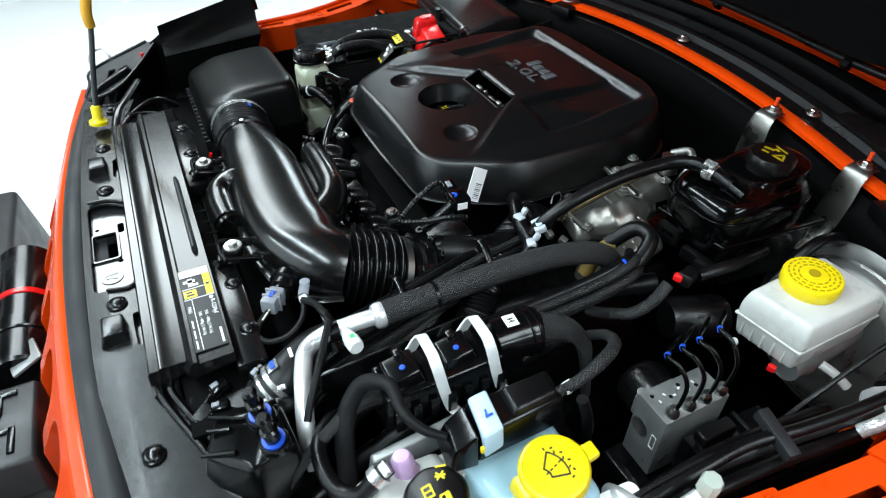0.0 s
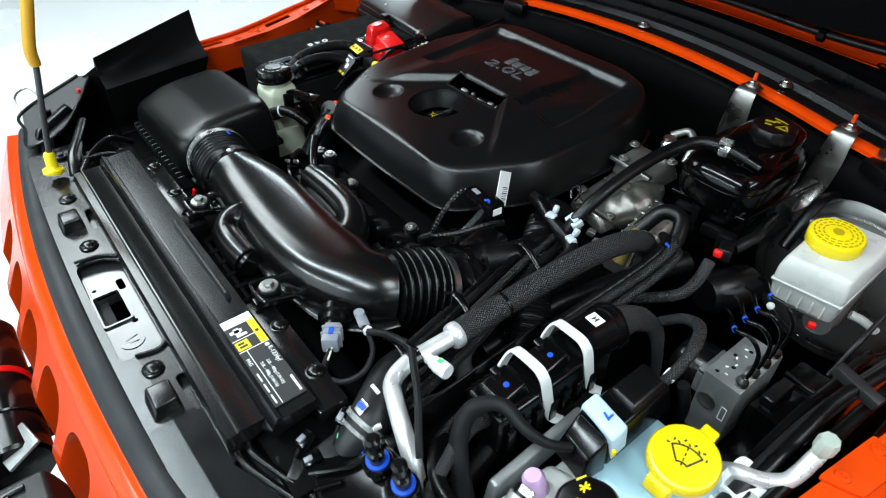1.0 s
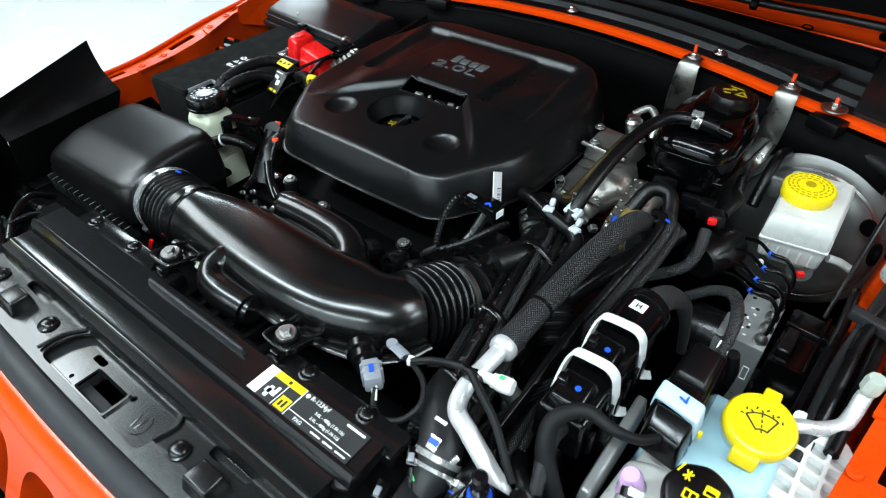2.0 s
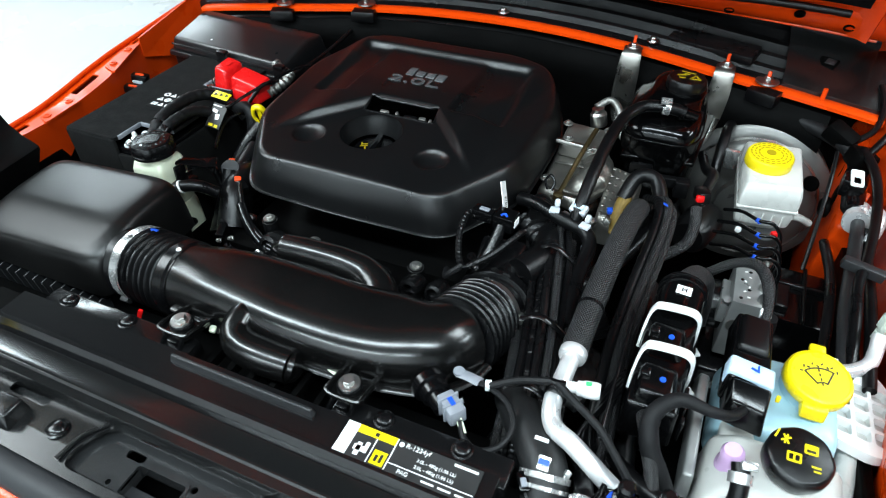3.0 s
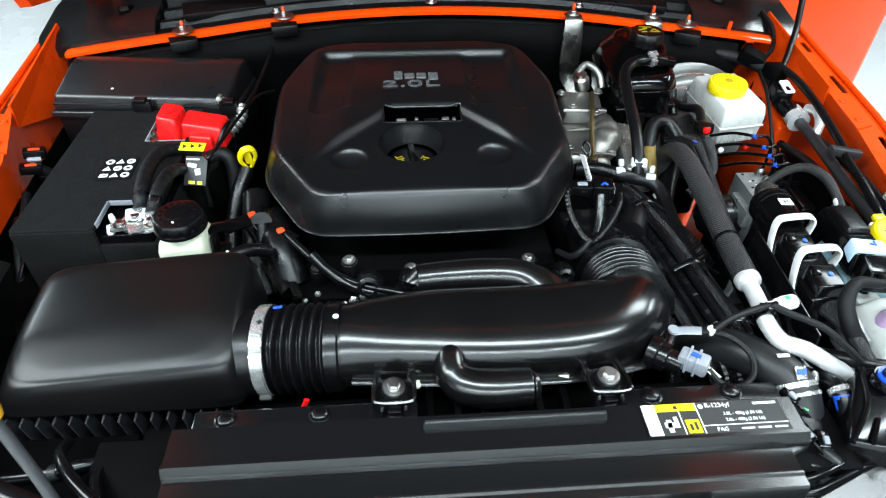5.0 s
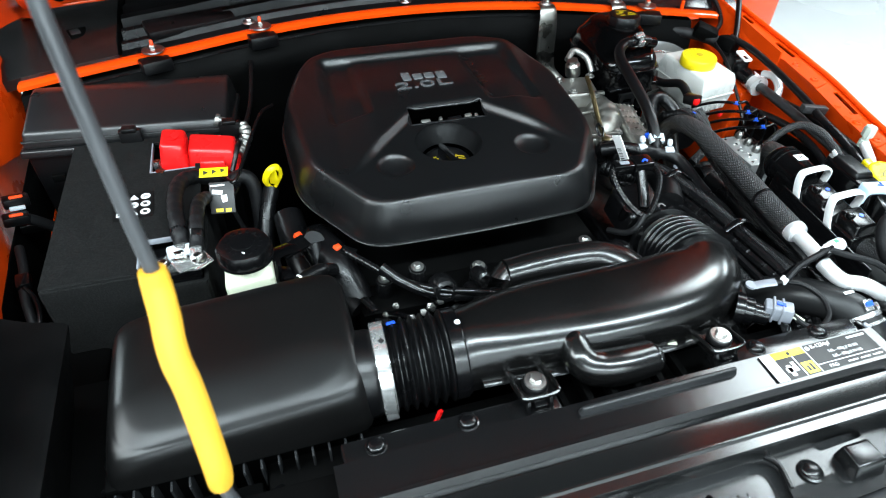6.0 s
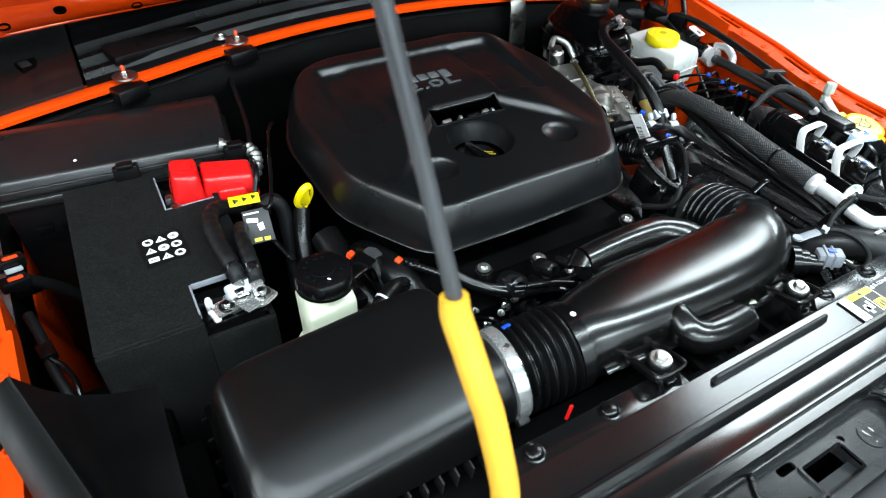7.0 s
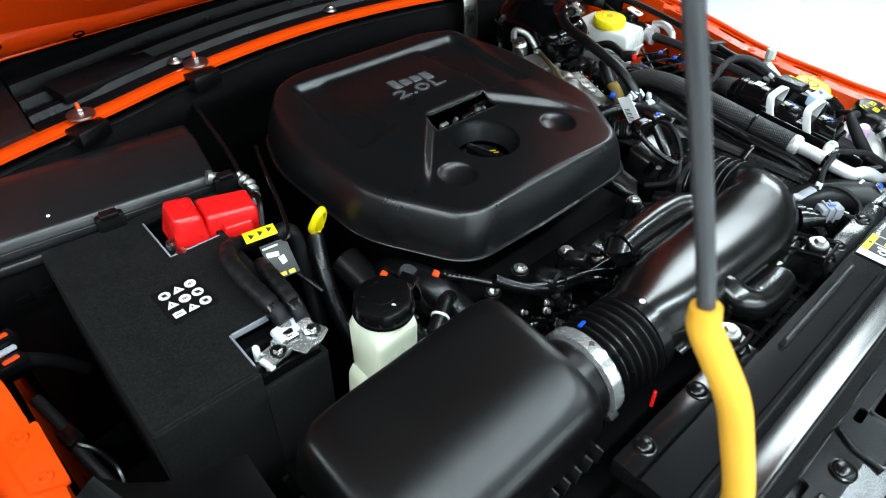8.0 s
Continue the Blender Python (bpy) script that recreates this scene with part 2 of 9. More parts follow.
def lathe(profile, c, axis=(0, 0, 1), seg=32, wobble=None):
    """Turns a profile of (radius, height) about an axis through c."""
    bm = bmesh.new()
    q = Vector((0, 0, 1)).rotation_difference(Vector(axis).normalized()).to_matrix().to_4x4()
    m = Matrix.Translation(c) @ q
    rings = []
    for r, h in profile:
        if r < 1e-5:
            rings.append([bm.verts.new(m @ Vector((0, 0, h)))])
        else:
            ring = []
            for i in range(seg):
                a = 2 * math.pi * i / seg
                k = r * (wobble(a) if wobble else 1)
                ring.append(bm.verts.new(m @ Vector((k * math.cos(a), k * math.sin(a), h))))
            rings.append(ring)
    for a, b in zip(rings, rings[1:]):
        for i in range(seg):
            j = (i + 1) % seg
            if len(a) == 1 and len(b) == 1:
                continue
            if len(a) == 1:
                bm.faces.new((a[0], b[i], b[j]))
            elif len(b) == 1:
                bm.faces.new((a[i], a[j], b[0]))
            else:
                bm.faces.new((a[i], a[j], b[j], b[i]))
    for ring in (rings[0], rings[-1]):
        if len(ring) > 2:
            bm.faces.new(ring)
    return bm


def smooth_path(pts, n=8):
    pts = [Vector(p) for p in pts]
    if len(pts) == 2:
        return [pts[0].lerp(pts[1], i / n) for i in range(n + 1)]
    ext = [pts[0] * 2 - pts[1], *pts, pts[-1] * 2 - pts[-2]]
    out = []
    for i in range(1, len(ext) - 2):
        a, b, c, d = ext[i - 1:i + 3]
        for k in range(n):
            t = k / n
            out.append(0.5 * ((2 * b) + (c - a) * t + (2 * a - 5 * b + 4 * c - d) * t * t + (3 * b - a - 3 * c + d) * t ** 3))
    out.append(pts[-1])
    return out


def tube(pts, r, seg=12, n=8, radii=None, flat=None, cap=True, upright=False, across=None):
    """A hose along a smooth path. r: its radius, or one for each point given; radii: a function of the length run and the whole length, that
    scales the radius; flat: (across, up) scales, or one pair for each point; across: the direction of the first of these."""
    path = smooth_path(pts, n)
    count = len(pts) - 1
    bm = bmesh.new()
    uvs = bm.loops.layers.uv.new("UVMap")

    def at(values, i):
        u = min(i / max(1, len(path) - 1) * count, count - 1e-6)
        k = int(u)
        f = u - k
        f = f * f * (3 - 2 * f)
        return values[k] * (1 - f) + values[k + 1] * f

    total = sum((b - a).length for a, b in zip(path, path[1:]))
    tangent = (path[1] - path[0]).normalized()
    side = tangent.cross(Vector((0, 0, 1)))
    if side.length < 0.05:
        side = tangent.cross(Vector((0, 1, 0)))
    side.normalize()
    rings, run, runs = [], 0.0, []
    for i, p in enumerate(path):
        if i:
            run += (p - path[i - 1]).length
        t2 = (path[min(i + 1, len(path) - 1)] - path[max(i - 1, 0)]).normalized()
        if across:
            side = Vector(across)
            side = (side - t2 * side.dot(t2)).normalized()
        elif upright:
            side = t2.cross(Vector((0, 0, 1))).normalized()
        else:
            side = tangent.rotation_difference(t2) @ side
            side = (side - t2 * side.dot(t2)).normalized()
        tangent = t2
        up = side.cross(t2)
        rr = at(r, i) if isinstance(r, (list, tuple)) else r
        if radii:
            rr *= radii(run, total)
        fa, fb = (1, 1)
        if flat:
            fa, fb = (at([f[0] for f in flat], i), at([f[1] for f in flat], i)) if isinstance(flat[0], (list, tuple)) else flat
        rings.append([bm.verts.new(p + side * (rr * fa * math.cos(2 * math.pi * k / seg)) + up * (rr * fb * math.sin(2 * math.pi * k / seg))) for k in range(seg)])
        runs.append(run)
    rad = r if not isinstance(r, (list, tuple)) else r[0]
    for i, (a, b) in enumerate(zip(rings, rings[1:])):
        for k in range(seg):
            j = (k + 1) % seg
            f = bm.faces.new((a[k], a[j], b[j], b[k]))
            for loop, (uu, vv) in zip(f.loops, ((i, k), (i, k + 1), (i + 1, k + 1), (i + 1, k))):
                loop[uvs].uv = (runs[uu], vv / seg * 2 * math.pi * rad)
    if cap:
        bm.faces.new(rings[0])
        bm.faces.new(rings[-1])
    return bm


def loft(rows, seg=48, n=10):
    """A moulded body through rows of (x, y, z, half width, half height, squareness): 2 is an ellipse, more is boxier."""
    flat = [Vector(v[:3]) for v in rows]
    path = smooth_path(flat, n)
    sizes = smooth_path([Vector(v[3:]) for v in rows], n)
    bm, rings = bmesh.new(), []
    for i, (p, (a, b, e)) in enumerate(zip(path, sizes)):
        t = (path[min(i + 1, len(path) - 1)] - path[max(i - 1, 0)]).normalized()
        side = t.cross(Vector((0, 0, 1))).normalized()
        up = side.cross(t)
        ring = []
        for k in range(seg):
            c, s = math.cos(2 * math.pi * k / seg), math.sin(2 * math.pi * k / seg)
            ring.append(bm.verts.new(p + side * (a * math.copysign(abs(c) ** (2 / e), c)) + up * (b * math.copysign(abs(s) ** (2 / e), s))))
        rings.append(ring)
    for a, b in zip(rings, rings[1:]):
        for k in range(seg):
            bm.faces.new((a[k], a[(k + 1) % seg], b[(k + 1) % seg], b[k]))
    bm.faces.new(rings[0])
    bm.faces.new(rings[-1])
    return bm


def stack(rows, seg=56, n=6):
    """A moulded body of level sections: rows of (height, x, y, half width, half depth, squareness), bottom first."""
    line = smooth_path([Vector((v[1], v[2], v[0])) for v in rows], n)
    sizes = smooth_path([Vector(v[3:]) for v in rows], n)
    bm, rings = bmesh.new(), []
    for p, (a, b, e) in zip(line, sizes):
        ring = []
        for k in range(seg):
            c, s = math.cos(2 * math.pi * k / seg), math.sin(2 * math.pi * k / seg)
            ring.append(bm.verts.new(p + Vector((a * math.copysign(abs(c) ** (2 / e), c), b * math.copysign(abs(s) ** (2 / e), s), 0))))
        rings.append(ring)
    for a, b in zip(rings, rings[1:]):
        for k in range(seg):
            bm.faces.new((a[k], a[(k + 1) % seg], b[(k + 1) % seg], b[k]))
    bm.faces.new(rings[0])
    bm.faces.new(rings[-1])
    return bm


def ribbon(pts, wide, thick, across, n=6):
    """A flat strap of square section along a smooth path; across is the direction of its width."""
    path = smooth_path(pts, n)
    bm = bmesh.new()
    rings = []
    for i, p in enumerate(path):
        t = (path[min(i + 1, len(path) - 1)] - path[max(i - 1, 0)]).normalized()
        s = Vector(across)
        s = (s - t * s.dot(t)).normalized() * wide / 2
        u = s.cross(t).normalized() * thick / 2
        k = 0.72
        rings.append([bm.verts.new(p + q) for q in (s + u * k, s * k + u, -s * k + u, -s + u * k, -s - u * k, -s * k - u, s * k - u, s - u * k)])
    for a, b in zip(rings, rings[1:]):
        for i in range(8):
            bm.faces.new((a[i], a[(i + 1) % 8], b[(i + 1) % 8], b[i]))
    bm.faces.new(rings[0])
    bm.faces.new(rings[-1])
    return bm


def ribbed(pitch, depth):
    """A radius scale for bellows and corrugated loom."""
    return lambda run, total: 1 + depth * math.cos(2 * math.pi * run / pitch)


def rounded(poly, r, n=5):
    """A polygon's corners rounded to r."""
    out = []
    k = len(poly)
    for i in range(k):
        p, a, b = Vector(poly[i]), Vector(poly[i - 1]), Vector(poly[(i + 1) % k])
        da, db = (a - p), (b - p)
        d = min(r, da.length * 0.45, db.length * 0.45)
        s, e = p + da.normalized() * d, p + db.normalized() * d
        for j in range(n + 1):
            t = j / n
            out.append(s * (1 - t) ** 2 + p * 2 * t * (1 - t) + e * t * t)
    return out


def plate(outline, holes, place, thick, cuts=(), along=()):
    """A flat sheet with holes through it. place(u, v, w) gives the world point, w: 0 at the face to 1 at the back."""
    bm = bmesh.new()
    loops = []
    for poly in (outline, *holes):
        vs = [bm.verts.new((p[0], p[1], 0)) for p in poly]
        es = [bm.edges.new((vs[i], vs[(i + 1) % len(vs)])) for i in range(len(vs))]
        loops.append((vs, es))
    bmesh.ops.triangle_fill(bm, edges=[e for _, es in loops for e in es], use_beauty=True, use_dissolve=False, normal=(0, 0, 1))
    for c in cuts:
        bmesh.ops.bisect_plane(bm, geom=[*bm.verts, *bm.edges, *bm.faces], plane_co=(0, c, 0), plane_no=(0, 1, 0))
    for c in along:
        bmesh.ops.bisect_plane(bm, geom=[*bm.verts, *bm.edges, *bm.faces], plane_co=(c, 0, 0), plane_no=(1, 0, 0))
    rim = [tuple(e.verts) for e in bm.edges if e.is_boundary]
    top = list(bm.faces)
    new_faces = bmesh.ops.duplicate(bm, geom=top)["geom"]
    low = [g for g in new_faces if isinstance(g, bmesh.types.BMVert)]
    for v in low:
        v.co.z = -1
    pairs = {(round(v.co.x, 6), round(v.co.y, 6)): v for v in low}
    for a, b in rim:
        bm.faces.new((a, b, pairs[(round(b.co.x, 6), round(b.co.y, 6))], pairs[(round(a.co.x, 6), round(a.co.y, 6))]))
    for v in bm.verts:
        v.co = place(v.co.x, v.co.y, -v.co.z * thick)
    return bm


def rect(x0, x1, y0, y1):
    return [(x0, y0), (x1, y0), (x1, y1), (x0, y1)]


def slab(section, xs, bend=None):
    """Sweeps a closed section of (y, z) along x, at the places xs; bend(x) gives the shift (dy, dz)."""
    bm = bmesh.new()
    rings = []
    for x in xs:
        dy, dz = bend(x) if bend else (0, 0)
        rings.append([bm.verts.new((x, y + dy, z + dz)) for y, z in section])
    k = len(section)
    for a, b in zip(rings, rings[1:]):
        for i in range(k):
            j = (i + 1) % k
            bm.faces.new((a[i], a[j], b[j], b[i]))
    bm.faces.new(rings[0])
    bm.faces.new(rings[-1])
    return bm


def steps(a, b, n):
    return [a + (b - a) * i / n for i in range(n + 1)]


def bolt(parent, c, r, mat=None, axis=(0, 0, 1), label="", name="bolt", washer=1.6):
    """A flanged hexagon bolt."""
    prof = [(r * washer, 0), (r * washer, r * 0.25), (r * washer * 0.94, r * 0.4), (r * 1.02, r * 0.45)]
    a = lathe(prof + [(0, r * 0.45)], c, axis, 20)
    up = Vector(axis).normalized()
    b = lathe([(r * 0.92, 0), (r * 0.92, r * 0.55), (r * 0.78, r * 0.7), (0, r * 0.7)], Vector(c) + up * r * 0.4, axis, 6)
    return part(name, merge(a, b), mat or STEEL, parent, label)


def pin(parent, c, r=0.011, axis=(0, 0, 1)):
    """A domed push pin."""
    prof = [(r, 0), (r * 1.0, r * 0.10), (r * 0.84, r * 0.16), (r * 0.78, r * 0.30), (r * 0.55, r * 0.45), (0, r * 0.50)]
    return part("push_pin", lathe(prof, c, axis, 20), SATIN, parent)


def lettering(text, size, mat, parent, m, name="lettering", extrude=0.0002):
    cu = bpy.data.curves.new("x", "FONT")
    cu.body, cu.size, cu.extrude, cu.align_x, cu.align_y, cu.resolution_u = text, size, extrude, "LEFT", "BOTTOM", 3
    tmp = bpy.data.objects.new("x", cu)
    me = bpy.data.meshes.new_from_object(tmp)
    bpy.data.objects.remove(tmp)
    o = ORIGIN[parent]
    me.transform(Matrix.Translation(-o) @ m)
    me.name = name
    me.materials.clear()
    me.materials.append(mat)
    ob = new(name, me)
    ob.parent = parent
    ORIGIN[ob] = o
    return ob


# ---- the showroom ----
def sheet(name, x0, x1, y0, y1, z0, z1, mat, label, category):
    return single(name, box(x0, x1, y0, y1, z0, z1, 0), mat, ((x0 + x1) / 2, (y0 + y1) / 2, z0), label, category, kind="structure")


sheet("floor", -7, 7, -6, 8, -0.1, 0.0, FLOOR, "glossy white showroom floor", "floor")
sheet("ceiling", -7, 7, -6, 8, 3.5, 3.6, CEIL, "plain dark showroom ceiling", "ceiling")
sheet("wall_north", -7, 7, 8, 8.2, 0, 3.5, WALL, "plain dark grey showroom wall", "wall")
sheet("wall_south", -7, 7, -4.6, -4.4, 0, 3.5, WHITEWALL, "plain white showroom wall", "wall")
sheet("wall_west", -7.2, -7, -6, 8, 0, 3.5, WALL, "plain dark grey showroom wall", "wall")
sheet("wall_east", 7, 7.2, -6, 8, 0, 3.5, WALL, "plain dark grey showroom wall", "wall")
first_lamp = thing("ceiling_light", (LAMPS[0][0], LAMPS[0][1], 3.5), "flat white ceiling light panel", "light", "ceiling lights")
fx, fy = LAMPS[0][:2]
part("frame", plate(rect(-0.78, 0.78, -0.13, 0.13), [rect(-0.75, 0.75, -0.105, 0.105)], lambda u, v, w: Vector((fx + u, fy + v, 3.44 + w)), 0.06), WHITE, first_lamp)
part("diffuser", box(fx - 0.75, fx + 0.75, fy - 0.10, fy + 0.10, 3.45, 3.47, 0.002), LIT, first_lamp)
for lx, ly, wide, deep, watts in LAMPS[1:]:
    copy_thing(first_lamp, pose(lx, ly, 3.5) @ Matrix.Diagonal((wide / 1.5, deep / 0.20, 1, 1)))


# ---- the car's body round the engine bay ----
MID = 0.03


def nose(x):
    """How far the front edge draws back towards the corners."""
    return 0.13 * (x - MID) ** 2


def make_grille():
    g = thing("front_grille", (MID, -0.25, 0.6), "bright orange car grille with tall rounded slots", "car grille")
    slots = []
    for i in range(7):
        c = MID + 0.015 + (i - 3) * 0.128
        slots.append(rounded(rect(c - 0.047, c + 0.047, 0.60, 0.972), 0.046, 9))
    outline = [(x, 0.992) for x in steps(MID - 0.66, MID + 0.66, 24)] + [(x, 0.55) for x in steps(MID + 0.66, MID - 0.66, 24)]

    def face(u, v, w):
        y = -0.246 - 0.55 * (0.992 - v) if v > 0.90 else -0.2966 - 0.06 * (0.90 - v)
        return Vector((u, y + nose(u) + w, v - w * 0.2))
    part("grille_panel", plate(outline, slots, face, 0.055, (0.96, 0.93, 0.90)), ORANGE, g)
    roll = [(-0.200, 1.010), (-0.220, 1.014), (-0.233, 1.010), (-0.242, 1.002), (-0.246, 0.992), (-0.240, 0.985), (-0.200, 0.995)]
    part("grille_top", slab(roll, steps(MID - 0.66, MID + 0.66, 30), lambda x: (nose(x), -0.05 * (x - MID) ** 2)), ORANGE, g)
    mesh = []
    for i in range(7):
        c = MID + 0.015 + (i - 3) * 0.128
        for k in range(9):
            z = 0.61 + k * 0.037
            mesh.append(box(c - 0.05, c + 0.05, -0.212 + nose(c), -0.208 + nose(c), z, z + 0.006, 0))
        for k in range(4):
            x = c - 0.036 + k * 0.024
            mesh.append(box(x, x + 0.005, -0.211 + nose(c), -0.207 + nose(c), 0.59, 0.94, 0))
    part("insert_mesh", merge(*mesh), DULL, g, "black insert mesh behind the slots")
    part("radiator_face", box(MID - 0.6, MID + 0.6, -0.17, -0.16, 0.5, 0.98, 0), DULL, g, "dark radiator core")


make_grille()

# seal along the grille's top edge
sx = steps(-0.60, 0.66, 40)
sealpath = [(x, -0.205 + nose(x), 1.022 - 0.06 * (x - MID) ** 2) for x in sx]
hs = thing("hood_seal", (MID, -0.2, 1.0), "dull black rubber hood seal along the grille", "rubber seal")
part("bulb", tube(sealpath, 0.017, 12, 1, flat=(1.05, 0.95)), SEAL, hs)
part("flange", slab([(-0.19, 1.012), (-0.19, 1.020), (-0.165, 1.016), (-0.165, 1.009)], sx, lambda x: (nose(x), -0.06 * (x - MID) ** 2)), SEAL, hs)


def make_front_panel():
    """The close-out panel between the seal and the radiator, with the painted support under its windows."""
    p = thing("closeout_panel", (MID, -0.15, 1.0), "black grained plastic closeout panel behind the grille", "panel")
    z = 1.040

    def lie(u, v, w):
        drop = max(0.0, u - 0.26) * 0.10
        return Vector((u, v + nose(u) * 0.6, z - w - drop - max(0, -0.165 - v) * 0.12))
    outline = [(-0.42, -0.19)] + [(x, -0.192) for x in steps(-0.40, 0.62, 20)] + [(0.62, -0.045), (0.54, -0.070), (0.473, -0.093), (0.392, -0.122), (0.345, -0.138), (0.335, -0.138)]
    outline = outline[:-1] + [(x, -0.112) for x in steps(0.322, -0.36, 16)] + [(-0.42, -0.10)]
    window = rounded([(-0.065, -0.183), (0.145, -0.183), (0.150, -0.160), (0.155, -0.140), (0.130, -0.128), (-0.045, -0.128), (-0.06, -0.15)], 0.014, 4)
    holes = [window]
    for cx in (-0.165, 0.235):
        holes.append(rounded(rect(cx - 0.030, cx + 0.030, -0.142, -0.122), 0.006, 3))
    part("panel_sheet", plate(outline, holes, lie, 0.004, (-0.165,), (0.26,)), PANELPL, p, sharp=3)
    for cx in (-0.165, 0.235):
        part("guide_block", hull([(cx - 0.02, -0.178, 1.034), (cx + 0.02, -0.178, 1.034), (cx - 0.018, -0.145, 1.034), (cx + 0.018, -0.145, 1.034),
                                  (cx - 0.017, -0.172, 1.058), (cx + 0.017, -0.172, 1.058), (cx - 0.016, -0.147, 1.058), (cx + 0.016, -0.147, 1.058)], 0.003), PANELPL, p)
    for c in ((0.181, -0.155, 1.041), (-0.098, -0.154, 1.041), (0.415, -0.140, 1.0255), (0.52, -0.10, 1.016), (-0.24, -0.150, 1.041)):
        pin(p, c, 0.0125)
    part("window_rim", tube([(0.145, -0.125, 1.042), (0.155, -0.140, 1.042), (0.150, -0.165, 1.042)], 0.0025, 6), BLACK, p)
    part("window_rim", tube([(-0.05, -0.126, 1.042), (-0.066, -0.150, 1.042), (-0.07, -0.18, 1.042)], 0.0025, 6), BLACK, p)
    s = thing("radiator_support", (MID, -0.15, 0.98), "gloss black painted steel radiator support with punched holes", "metal panel")
    big = rounded(rect(0.006, 0.068, -0.180, -0.148), 0.004, 3)
    oval = rounded(rect(-0.018, 0.006, -0.146, -0.137), 0.0045, 4)
    dots = [[(0.075 + 0.004 * math.cos(a), -0.147 + 0.004 * math.sin(a)) for a in steps(0, 2 * math.pi, 10)[:-1]],
            [(-0.012 + 0.003 * math.cos(a), -0.174 + 0.003 * math.sin(a)) for a in steps(0, 2 * math.pi, 10)[:-1]]]
    part("support_plate", plate(rect(-0.40, 0.60, -0.190, -0.10), [big, oval, *dots], lambda u, v, w: Vector((u, v + nose(u) * 0.6, 1.028 - w - max(0, u - 0.26) * 0.1)), 0.003, (), (0.26,)), SUPPORT, s, sharp=3)
    part("air_guide", box(-0.42, 0.60, -0.200, -0.105, 0.90, 0.955, 0.004), DULL, s, "black air guide below the plate")
    part("hole_flange", plate(rounded(rect(0.003, 0.071, -0.183, -0.145), 0.006, 3), [big], lambda u, v, w: Vector((u, v, 1.031 - w)), 0.02), SUPPORT, s)
    mark = part("stamped_ring", lathe([(0.0125, -0.002), (0.0145, 0), (0.0145, 0.0009), (0.0125, 0.0009)], (0.108, -0.160, 1.0282), seg=30), SUPPORT, s)
    part("stamped_bar", block((0.104, -0.160, 1.0286), (0.003, 0.017, 0.0012), (0, 0, 12), 0.0004), SUPPORT, mark)
    part("stamped_bar", block((0.112, -0.160, 1.0286), (0.003, 0.015, 0.0012), (0, 0, -8), 0.0004), SUPPORT, mark)


make_front_panel()


